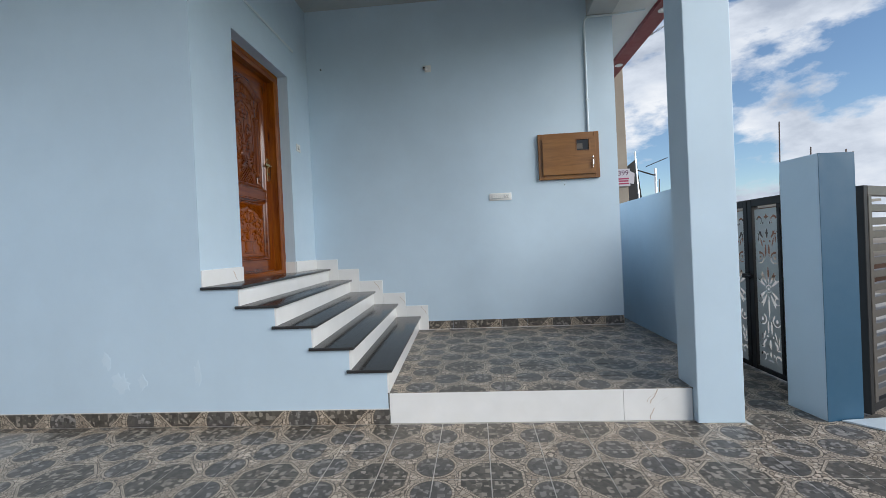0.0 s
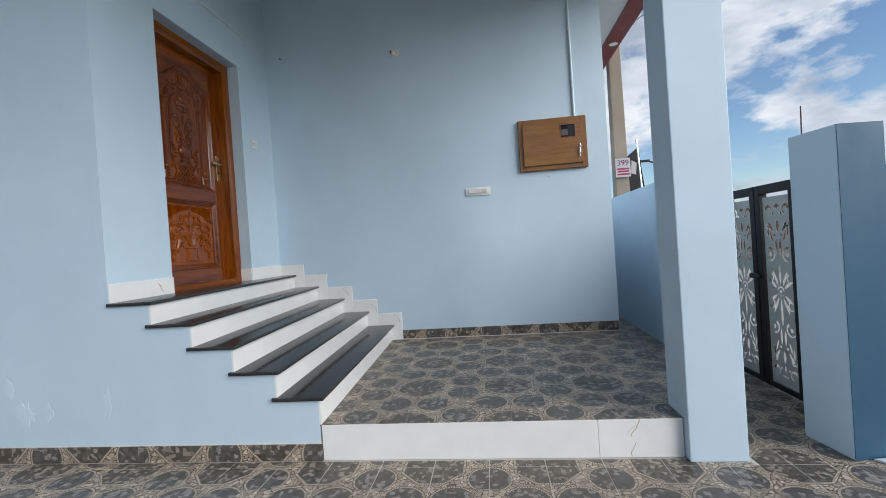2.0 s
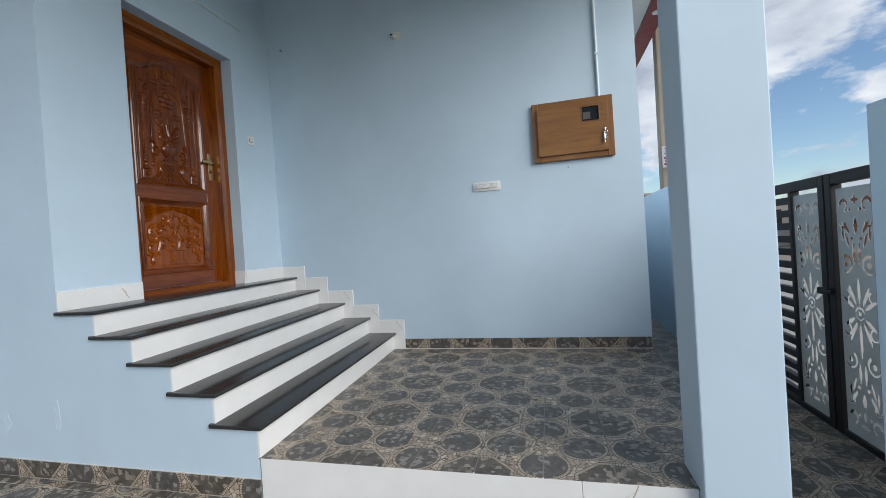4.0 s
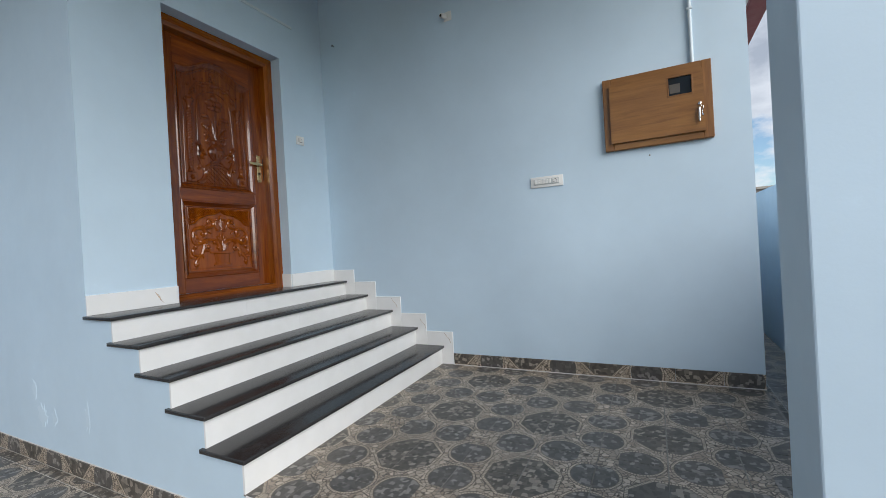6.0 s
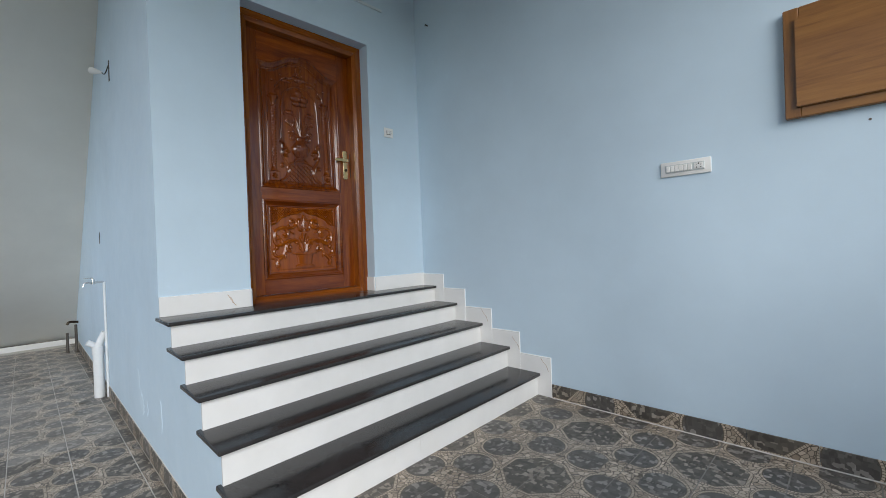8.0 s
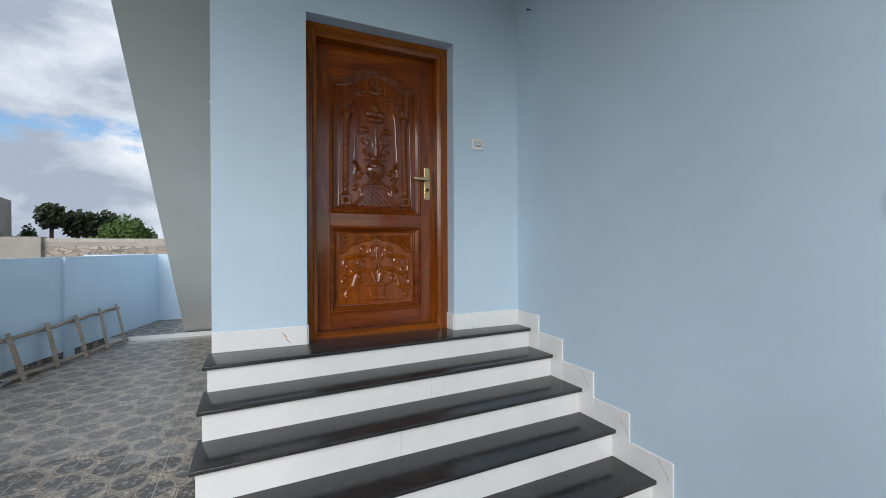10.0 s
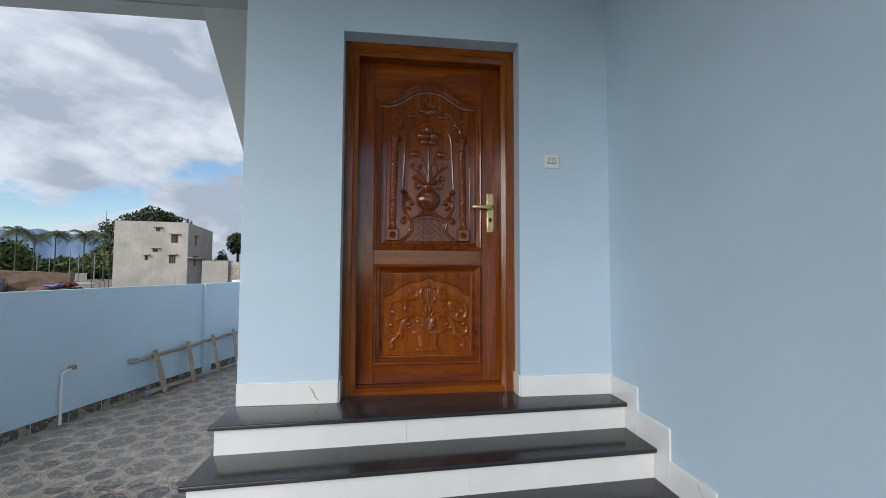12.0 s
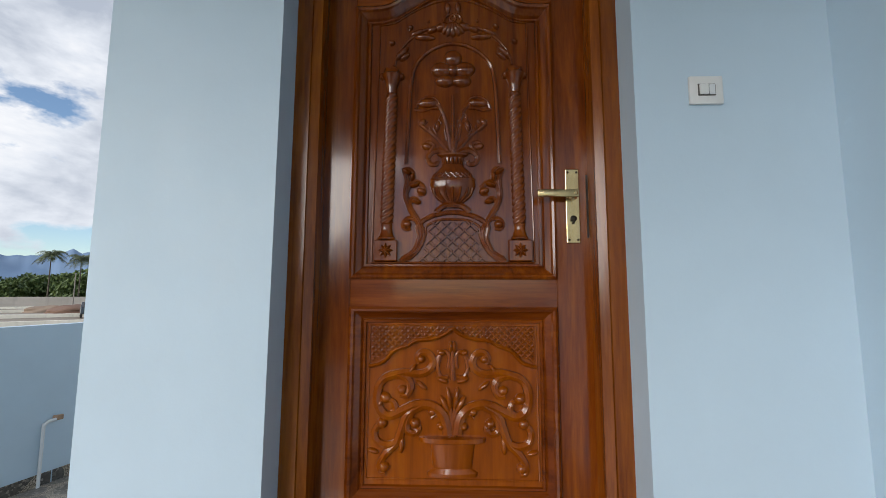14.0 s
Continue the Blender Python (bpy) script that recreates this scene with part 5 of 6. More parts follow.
def gate_leaf(y0, y1, sheet_y, slats, label):
    g = thing("gate_leaf", None, None, label, "gate", "wicket gate leaves", at=(GX, (y0 + y1) / 2, 0.02))
    lo, hi = 0.02, 1.555
    part("stile", box(GX - 0.03, GX + 0.03, y0, y0 + 0.055, lo, hi, 0.003), M_BLACK, g)
    part("stile", box(GX - 0.03, GX + 0.03, y1 - 0.055, y1, lo, hi, 0.003), M_BLACK, g)
    part("rail", box(GX - 0.028, GX + 0.028, y0 + 0.055, y1 - 0.055, hi - 0.065, hi, 0.003), M_BLACK, g)
    part("rail", box(GX - 0.028, GX + 0.028, y0 + 0.055, y1 - 0.055, lo, lo + 0.04, 0.003), M_BLACK, g)
    sh = new("cut_sheet", SHEET)
    sh.parent, sh.location = g, (-0.012, sheet_y - (y0 + y1) / 2, 0.76 - 0.02)
    tagged(sh, "grey sheet with cut-out scrolls and rosette")
    a, b = slats
    part("stile", box(GX - 0.026, GX + 0.026, *((b, b + 0.03) if b < sheet_y else (a - 0.03, a)), lo + 0.04, hi - 0.065), M_BLACK, g)
    for i in range(16):
        z = lo + 0.055 + i * 0.089
        part("slat", box(GX - 0.02, GX + 0.02, a, b, z, z + 0.048, 0.002), M_BLACK, g)
    return g


gate_leaf(0.30, 1.085, 0.87, (0.36, 0.69), "black steel gate leaf with grey cut-out panel")
leaf_b = gate_leaf(1.095, 2.0, 1.30, (1.48, 1.94), "black steel gate leaf with cut-out panel and slats")
part("bolt", tube([(GX - 0.05, 1.12, 0.86), (GX - 0.05, 1.02, 0.86)], 0.014, 10), M_BLACK, leaf_b, smooth=True)
part("latch", box(GX - 0.06, GX - 0.03, 1.05, 1.15, 0.84, 0.88, 0.004), M_BLACK, leaf_b)

# driveway gate leaf, swung open to the street
HX, HY, GD = 3.20, 0.02, Vector((0.865, 0.50, 0)).normalized()
GL = 1.9
turn = Matrix.Translation((HX, HY, 0)) @ Matrix.Rotation(math.atan2(GD.y, GD.x), 4, "Z")
mg = thing("driveway_gate_leaf", None, None, "tall driveway gate leaf with grey slats standing open", "gate", at=(HX, HY, 0.02))


def leaf_part(name, b, mat):
    bmesh.ops.transform(b, matrix=turn, verts=b.verts)
    return part(name, b, mat, mg)


leaf_part("stile", box(0.0, 0.05, -0.03, 0.03, 0.02, 1.535, 0.003), M_BLACK)
leaf_part("inner_stile", box(0.052, 0.10, -0.034, 0.026, 0.09, 1.47, 0.003), M_SLAT)
leaf_part("stile", box(GL - 0.055, GL, -0.03, 0.03, 0.02, 1.535, 0.003), M_BLACK)
leaf_part("rail", box(0.052, GL - 0.055, -0.032, 0.028, 1.47, 1.535, 0.003), M_SLAT)
leaf_part("rail", box(0.052, GL - 0.055, -0.028, 0.028, 0.03, 0.09, 0.003), M_BLACK)
for i in range(15):
    z = 0.115 + i * 0.089
    leaf_part("slat", box(0.10, GL - 0.055, -0.024, 0.018, z, z + 0.05, 0.003), M_SLAT)

# ---------------------------------------------------------------- the world outside
EYE0 = Vector((0.95, 1.0))


def far(az, dist):
    return EYE0 + Vector((math.cos(radians(az)), math.sin(radians(az)))) * dist


k = Nodes("dry_earth", 0.95)
p = k.pos()
a, b = k.noise(p, 0.03, 6, 0.6, 0.5), k.noise(p, 0.7, 5, 0.65)
col = k.ramp(a, (0.35, (0.20, 0.165, 0.13)), (0.5, (0.25, 0.215, 0.175)), (0.6, (0.12, 0.135, 0.06)))
col = k.mix(k.m("MULTIPLY", k.step(b, 0.4, 0.7), 0.5), col, (0.30, 0.26, 0.21))
k.bump(b, 0.5, 0.05)
M_EARTH = k.done(col)
bm = bmesh.new()
for v in ((-2500, -2500), (2500, -2500), (2500, 2500), (-2500, 2500)):
    bm.verts.new((*v, -0.32))
bm.faces.new(bm.verts)
thing("ground", bm, M_EARTH, "dry earth plots around the house", "ground", kind="structure")
thing("plot_base", box(-9.75, 3.35, -5.2, 9.0, -0.5, -0.002), M_GROUT, "cement bed under the yard tiles", "yard base", kind="structure")
M_ROAD = cement("grey_road", (0.42, 0.39, 0.35), 0.25, 1)
thing("road", box(3.9, 9.5, -60, 60, -0.5, -0.22), M_ROAD, "grey street outside the gate", "road", kind="structure")

M_BARK = cement("grey_bark", (0.085, 0.068, 0.053), 0.35, 3)
M_CEMENT = cement("raw_cement_plaster", (0.44, 0.41, 0.36), 0.32, 1.2)
# darker copy of the plaster, with the house side's shade in its colour
M_CEMENT2 = cement("shaded_cement_plaster", (0.38, 0.35, 0.31), 0.3, 0.6)
M_WINDOW = plain("dark_window", (0.03, 0.022, 0.02), 0.3, var=0.3)
M_SHUTTER = plain("brown_shutter", (0.16, 0.07, 0.045), 0.6, var=0.2)


def raw_house(corner, yaw, w, d, h, wins, side_wins, label):
    """A plain two-storey house in raw plaster; front along local -y, side along local +x."""
    hs = thing("unfinished_house", None, None, label, "house", at=(corner.x, corner.y, -0.3))
    base = Matrix.Translation((corner.x, corner.y, -0.3)) @ Matrix.Rotation(yaw, 4, "Z")

    def put(bm):
        bmesh.ops.transform(bm, matrix=base, verts=bm.verts)
        return bm

    shell = bmesh.new()
    cuts = sorted({0.0, w, *[v for x, z, a, b in wins for v in (x - a / 2, x + a / 2)]})
    # front wall with real openings, built in columns
    for x0, x1 in zip(cuts, cuts[1:]):
        z0 = 0.0
        for x, z, a, b in sorted([q for q in wins if q[0] - q[2] / 2 <= x0 + 1e-6 and x1 <= q[0] + q[2] / 2 + 1e-6], key=lambda q: q[1]):
            box(x0, x1, 0, 0.2, z0, z - b / 2, bm=shell)
            z0 = z + b / 2
        box(x0, x1, 0, 0.2, z0, h, bm=shell)
    box(0, 0.2, 0.2, d, 0, h, bm=shell)
    box(0.2, w - 0.2, d - 0.2, d, 0, h, bm=shell)
    bmesh.ops.remove_doubles(shell, verts=shell.verts, dist=0.001)
    part("wall", put(shell), M_CEMENT, hs)
    part("wall", put(box(w - 0.2, w, 0.2, d, 0, h)), M_CEMENT2, hs)
    part("roof", put(box(0.05, w - 0.05, 0.05, d - 0.05, h - 0.55, h - 0.4)), M_CEMENT, hs)
    part("sunshade_band", put(box(w - 0.25, w + 0.45, -0.05, d, h * 0.46, h * 0.46 + 0.1)), M_CEMENT, hs)
    for x, z, a, b in wins:
        wd = part("window", put(box(x - a / 2, x + a / 2, 0.10, 0.13, z - b / 2, z + b / 2)), M_WINDOW, hs)
        fr = bmesh.new()
        for f in (-0.5, -0.17, 0.17, 0.5):
            box(x + f * a - 0.03, x + f * a + 0.03, 0.05, 0.11, z - b / 2, z + b / 2, bm=fr)
        part("shutter", put(fr), M_SHUTTER, wd)
        part("sunshade", put(box(x - a / 2 - 0.2, x + a / 2 + 0.2, -0.4, 0.0, z + b / 2 + 0.05, z + b / 2 + 0.13)), M_CEMENT2, hs)
    for y, z, a, b in side_wins:
        part("window", put(box(w - 0.02, w + 0.015, y - a / 2, y + a / 2, z - b / 2, z + b / 2)), M_SHUTTER, hs)
        part("sunshade", put(box(w, w + 0.4, y - a / 2 - 0.2, y + a / 2 + 0.2, z + b / 2 + 0.05, z + b / 2 + 0.13)), M_CEMENT2, hs)
    return hs


# the house beyond the boundary wall; its front faces the camera side
M0 = Vector((-48.7, -21.9))
fd = Vector((0.174, -0.985))
L0 = M0 + fd * 7.0
yaw_h = math.atan2(-fd.y, -fd.x)
sc = 7.0 / 215
wins = [((x - 478) * sc, 7.4 - (y - 133) * sc, a * sc, b * sc) for x, y, a, b in ((603, 160, 13, 12), (653, 190, 20, 28), (597, 231, 15, 11), (572, 256, 10, 16), (648, 260, 19, 28))]
raw_house(L0, yaw_h, 7.0, 11.6, 7.4, wins, [(3.2, 5.5, 0.9, 1.1), (3.0, 3.1, 0.8, 1.1), (6.6, 2.4, 1.4, 2.2)], "two-storey raw cement house with small shuttered windows")
sc_f = thing("bamboo_scaffold", None, None, "thin bamboo scaffold poles beside the raw house", "scaffold", at=(*far(212.2, 52), -0.3))
for az, dz, hh in ((211.9, 51, 5.4), (212.6, 53, 4.6), (213.3, 50, 3.6), (212.2, 55, 7.9)):
    q = far(az, dz)
    part("pole", tube([(q.x, q.y, -0.3), (q.x + 0.2, q.y, hh)], 0.026, 6), M_BARK, sc_f)
a, b = far(211.9, 51), far(213.3, 50)
for z in (1.9, 3.2):
    part("ledger", tube([(a.x, a.y, z), (b.x, b.y, z + 0.1)], 0.026, 6), M_RAW, sc_f)

# rough stone compound wall
k = Nodes("rough_block_stone", 0.9)
p = k.pos(scale=(0.5, 0.5, 1.0))
cells = k.voro(p, 3.0)
s3 = k.n("ShaderNodeSeparateColor")
k.put(cells.outputs["Color"], s3.inputs[0])
edge_d = k.voro(p, 3.0, "DISTANCE_TO_EDGE").outputs["Distance"]
col = k.ramp(s3.outputs[0], (0, (0.24, 0.21, 0.18)), (1, (0.42, 0.37, 0.31)))
M_STONE = k.done(k.mix(k.step(edge_d, 0.06, 0.02), col, (0.16, 0.14, 0.12)))
a, b = far(203.0, 49), far(186, 44)
cw = thing("stone_compound_wall", None, None, "rough grey stone compound wall in the distance", "wall", at=(a.x, a.y, -0.3))
ab = (b - a).normalized()


def slab_wall(a, b, z0, z1, t=0.15):
    ab = (b - a).normalized()
    nn = Vector((-ab.y, ab.x)) * t
    return prism([tuple(a + nn), tuple(b + nn), tuple(b - nn), tuple(a - nn)], "z", z0, z1)


part("wall", slab_wall(a, b, -0.3, 2.0), M_STONE, cw)
part("block_course", slab_wall(a, b, 2.0, 2.32, 0.13), M_CEMENT2, cw)
part("block_course", slab_wall(a, b, 2.33, 2.62, 0.13), M_CEMENT, cw)
part("pier", slab_wall(a, a + ab * 2.6, -0.3, 2.75, 0.5), M_CEMENT2, cw)

# far white compound wall, kerbs, mounds
M_KERB = cement("whitewashed_kerb", (0.74, 0.71, 0.62), 0.2, 1)
M_FARWALL = cement("pale_far_wall", (0.5, 0.46, 0.41), 0.3, 0.4)
cw = thing("far_compound_wall", slab_wall(far(232, 96), far(213.6, 96), -0.3, 1.15), M_FARWALL, "long pale compound wall across the fields", "wall")
for az0, az1, dist in ((232, 213, 30), (232, 212.6, 40), (232, 213, 52), (230, 215, 66), (228, 213, 80)):
    thing("road_kerb", slab_wall(far(az0, dist), far(az1, dist), -0.3, 0.0, 0.3), M_KERB, "whitewashed kerb of a plot road", "kerb", "plot kerbs")
for az0, az1, dist in ((232, 212.6, 34), (232, 213, 59), (230, 214, 90)):
    a, b = far(az0, dist), far(az1, dist)
    thing("plot_road", slab_wall(a, b, -0.33, -0.30, 2.6), M_ROAD, "grey tarred plot road", "road", "plot roads", kind="structure")
M_SOIL = cement("red_soil", (0.19, 0.11, 0.075), 0.3, 0.5)
M_PALE = cement("pale_sand_heap", (0.27, 0.20, 0.145), 0.25, 0.5)


def mound(az, dist, r, h, mat, label):
    q = far(az, dist)
    bm = bmesh.new()
    bmesh.ops.create_icosphere(bm, subdivisions=4, radius=1)
    for v in bm.verts:
        f = 1 + 0.25 * noise.noise(v.co * 2.1 + Vector((az, dist, 0)))
        v.co = Vector((q.x + v.co.x * r * f, q.y + v.co.y * r * f, -0.3 + max(-0.1, v.co.z) ** 1.0 * h * f if v.co.z > 0 else -0.35))
    thing("soil_mound", bm, mat, label, "mound", "soil mounds", smooth=True)


mound(221.3, 62, 3.2, 0.9, M_SOIL, "heap of red soil on the plots")
mound(218.9, 52, 1.7, 0.75, M_PALE, "heap of pale sand on the plots")
mound(216.6, 48, 1.8, 0.7, M_SOIL, "low heap of red soil on the plots")
mound(224.2, 66, 2.2, 0.7, M_PALE, "heap of pale sand on the plots")
# thatched store
q = far(217.6, 52)
store = thing("thatched_store", None, None, "low brown thatched store beside the plots", "shed", at=(q.x, q.y, -0.3))
t0 = Matrix.Translation((q.x, q.y, -0.3)) @ Matrix.Rotation(radians(120), 4, "Z")
bm = prism([(-2.6, 0.0), (2.6, 0.0), (2.5, 1.75), (-2.3, 2.0)], "y", -1.7, 1.7)
for v in bm.verts:
    v.co.y *= 0.85 if v.co.z > 1 else 1
bmesh.ops.subdivide_edges(bm, edges=bm.edges[:], cuts=4, use_grid_fill=True)
for v in bm.verts:
    v.co += Vector((0.1, 0.1, 0.08)) * noise.noise(v.co * 2.3)
bmesh.ops.transform(bm, matrix=t0, verts=bm.verts)
part("thatch", bm, cement("brown_thatch", (0.20, 0.135, 0.09), 0.45, 5), store, smooth=False)


def wheel(at, r, axis, parent):
    w = part("wheel", lathe([(r * 0.55, -0.05), (r, -0.05), (r, 0.05), (r * 0.55, 0.05)], at, axis, 14), M_SCREEN, parent)
    return w


M_CARBODY = plain("dark_car_paint", (0.02, 0.022, 0.028), 0.2, coat=0.6)
q = far(220.4, 49)
car = thing("car", None, None, "dark small car parked on the plots", "car", at=(q.x, q.y, -0.3))
axd = Vector((math.cos(radians(215)), math.sin(radians(215)), 0))
prof = [(-1.8, 0.35), (1.8, 0.35), (1.85, 0.75), (1.2, 0.88), (0.7, 1.35), (-1.1, 1.4), (-1.75, 0.95)]
bm = prism(prof, "y", -0.75, 0.75, 0.08)
bmesh.ops.transform(bm, matrix=Matrix.Translation((q.x, q.y, -0.3)) @ Matrix.Rotation(radians(215), 4, "Z"), verts=bm.verts)
part("body", bm, M_CARBODY, car)
for s in (-1.15, 1.2):
    for y in (-0.72, 0.72):
        c = Vector((q.x, q.y, 0.02)) + axd * s + Vector((-axd.y, axd.x, 0)) * y
        wheel(c, 0.31, (-axd.y, axd.x, 0), car)
for i, az in enumerate((216.1, 215.7, 215.3, 214.95)):
    q = far(az, 46 + 0.5 * i)
    col = [(0.03, 0.04, 0.12), (0.25, 0.02, 0.02), (0.02, 0.02, 0.02), (0.3, 0.03, 0.03)][i]
    bk = thing("motorbike", None, None, "parked motorbike beside the thatched store", "motorbike", "parked motorbikes", at=(q.x, q.y, -0.3))
    ax = Vector((math.cos(radians(100 + 14 * i)), math.sin(radians(100 + 14 * i)), 0))
    side = (-ax.y, ax.x, 0)
    o = Vector((q.x, q.y, 0))
    for s in (-0.6, 0.62):
        wheel(o + ax * s + Vector((0, 0, 0.0)), 0.3, side, bk)
    part("body", tube([o + ax * -0.75 + Vector((0, 0, 0.5)), o + ax * -0.1 + Vector((0, 0, 0.42)), o + ax * 0.25 + Vector((0, 0, 0.55)), o + ax * 0.5 + Vector((0, 0, 0.45))], [0.10, 0.16, 0.18, 0.08], 8), plain("bike_paint", col, 0.3), bk, smooth=True)
    part("handlebar", tube([o + ax * 0.4 + Vector(side) * -0.33 + Vector((0, 0, 0.75)), o + ax * 0.45 + Vector((0, 0, 0.72)), o + ax * 0.4 + Vector(side) * 0.33 + Vector((0, 0, 0.75))], 0.03, 6), M_SCREEN, bk)

M_POSTC = cement("grey_post", (0.24, 0.22, 0.2), 0.2, 2)
# posts on the plots
for az, dist, hh in ((222.4, 70, 4.6), (217.4, 80, 4.4), (216.5, 84, 4.2), (215.0, 78, 4.9), (213.1, 60, 3.9), (214.3, 82, 4.4)):
    q = far(az, dist)
    thing("field_post", tube([(q.x, q.y, -0.3), (q.x, q.y, hh - 0.3)], 0.055, 8), M_POSTC, "thin cement post on the plots", "post", "field posts")

# ---------------------------------------------------------------- trees
M_LEAF = leaves("broad_leaves", (0.05, 0.085, 0.025), (0.11, 0.16, 0.045))
M_LEAF2 = leaves("bright_leaves", (0.05, 0.10, 0.02), (0.10, 0.17, 0.035))
M_LEAF3 = leaves("dark_leaves", (0.02, 0.032, 0.015), (0.05, 0.07, 0.026))
M_PALM = leaves("palm_fronds", (0.045, 0.062, 0.028), (0.10, 0.12, 0.05))


def leaf_cloud(blobs, count, size, seed, spread=1.0):
    """Small folded leaf clumps scattered through several uneven blobs."""
    r = random.Random(seed)
    vs, fs = [], []
    for i in range(count):
        c, rx, rz = r.choice(blobs)
        u = Vector((r.gauss(0, 1), r.gauss(0, 1), r.gauss(0, 1))).normalized() * (r.random() ** 0.4)
        q = Vector(c) + Vector((u.x * rx, u.y * rx, u.z * rz)) * spread
        n = Vector((r.gauss(0, 1), r.gauss(0, 1), r.gauss(0, 1))).normalized()
        t = n.orthogonal().normalized() * size * r.uniform(0.6, 1.5)
        w = n.cross(t).normalized() * size * r.uniform(0.3, 0.7)
        m = len(vs)
        vs += [q - t, q + w + n * size * 0.2, q + t, q - w + n * size * 0.2]
        fs += [(m, m + 1, m + 2), (m, m + 2, m + 3)]
    bm = bmesh.new()
    me = bpy.data.meshes.new("t")
    me.from_pydata(vs, [], fs)
    bm.from_mesh(me)
    bpy.data.meshes.remove(me)
    return bm


def tree(at, h, w, mat, seed, label, flat=0.5, count=2600, size=0.28, bare=0.45):
    r = random.Random(seed)
    tr = thing("tree", None, None, label, "tree", at=(at.x, at.y, -0.3))
    trunk = tube(smooth_path([(at.x, at.y, -0.3), (at.x + 0.1, at.y, h * 0.2), (at.x - 0.1, at.y + 0.1, h * bare), (at.x, at.y, h * 0.75)], 4), [0.03 * h * (1 - 0.065 * i) for i in range(13)], 8)
    blobs = []
    for i in range(11):
        a = i * 2.4
        d = w * 0.5 * math.sqrt((i + 0.5) / 11) * r.uniform(0.7, 1.0)
        z = h * (1 - flat * 0.45) - (d / (w * 0.5)) ** 2 * h * flat * 0.38 + r.uniform(-0.05, 0.05) * h
        c = (at.x + d * math.cos(a), at.y + d * math.sin(a), z)
        blobs.append((c, w * r.uniform(0.13, 0.2), h * flat * r.uniform(0.2, 0.32)))
        tube([(at.x, at.y, h * bare * 0.9), ((at.x + c[0]) / 2, (at.y + c[1]) / 2, (h * bare + c[2]) / 2 + 0.1), c], [0.014 * h, 0.008 * h, 0.003 * h], 6, trunk)
    part("trunk", trunk, M_BARK, tr, smooth=True)
    part("crown", leaf_cloud(blobs, count, size, seed), mat, tr)
    return tr


def fronds(top, n, length, droop, seed, wind=(0, 0)):
    r = random.Random(seed)
    vs, fs = [], []
    for i in range(n):
        a = i * 2.399
        rise = r.uniform(-0.3, 1.0)
        d = Vector((math.cos(a) + wind[0], math.sin(a) + wind[1], 0)).normalized()
        pts = []
        for s in range(8):
            t = s / 7
            pts.append(Vector(top) + d * length * t * (1 - 0.12 * t) + Vector((0, 0, length * (rise * t - (droop + 0.4 * rise) * t * t))))
        side = Vector((-d.y, d.x, 0))
        for s in range(7):
            for e in (-1, 1):
                for q in range(3):
                    p0 = pts[s].lerp(pts[s + 1], q / 3)
                    p1 = pts[s].lerp(pts[s + 1], (q + 0.75) / 3)
                    l = length * 0.24 * math.sin(math.pi * min(1, (s + q / 3 + 1.2) / 8.2)) * r.uniform(0.8, 1.2)
                    m = len(vs)
                    vs += [p0, p1, p1 + side * e * l + Vector((0, 0, -l * 0.7)) + d * l * 0.5]
                    fs.append((m, m + 1, m + 2))
    me = bpy.data.meshes.new("t")
    me.from_pydata(vs, [], fs)
    bm = bmesh.new()
    bm.from_mesh(me)
    bpy.data.meshes.remove(me)
    return bm


def coconut(az, dist, h, seed, length=3.0, wind=(0.35, 0.5)):
    q = far(az, dist)
    t = thing("coconut_palm", None, None, "tall coconut palm with wind-blown fronds", "palm tree", "palm row", at=(q.x, q.y, -0.3))
    bend = random.Random(seed).uniform(-0.6, 0.6)
    top = (q.x + bend, q.y + bend, h - 0.8)
    part("trunk", tube(smooth_path([(q.x, q.y, -0.3), (q.x + bend * 0.2, q.y + bend * 0.2, h * 0.4), top], 5), [0.15 - 0.008 * i for i in range(11)], 7), M_BARK, t, smooth=True)
    part("crown", fronds(top, 30, length, 0.62, seed, wind), M_PALM, t)


def palmyra(az, dist, h, seed, r=1.5):
    q = far(az, dist)
    t = thing("palmyra_palm", None, None, "palmyra palm with a round dark crown", "palm tree", "palmyra palms", at=(q.x, q.y, -0.3))
    part("trunk", tube([(q.x, q.y, -0.3), (q.x, q.y, h * 0.5), (q.x, q.y, h - r)], [0.26, 0.2, 0.2], 8), M_BARK, t, smooth=True)
    part("crown", leaf_cloud([((q.x, q.y, h - r), r, r)], 420, 0.42, seed), M_LEAF3, t)


tree(far(207.9, 78), 12.6, 10.4, M_LEAF3, 3, "broad flat-crowned tree behind the raw house", 0.45, 4200, 0.26)
tree(far(193.4, 62), 6.6, 6.4, M_LEAF2, 5, "bright green round tree behind the stone wall", 0.85, 4200, 0.22, 0.3)
tree(far(201.2, 60), 5.0, 1.6, M_LEAF3, 6, "small dark tree behind the raw house", 0.8, 700, 0.2, 0.3)
palmyra(199.4, 66, 7.0, 1, 1.5)
for i, (az, h, r) in enumerate(((197.4, 6.6, 1.7), (196.6, 6.4, 1.6), (195.2, 6.7, 1.7), (196.0, 6.0, 1.5))):
    palmyra(az, 68 + i, h, 10 + i, r)
for i, (az, dist, h) in enumerate(((224.6, 108, 9.3), (222.3, 112, 9.0), (221.0, 118, 9.6), (218.9, 104, 8.9), (217.6, 112, 8.4), (216.1, 106, 8.6), (213.9, 98, 8.4), (212.3, 96, 8.0), (211.4, 104, 8.8))):
    coconut(az, dist, h + 0.6, 30 + i)
tree(far(211.3, 84), 8.4, 6.0, M_LEAF, 8, "leafy tree beside the raw house", 0.8, 2000, 0.3, 0.3)
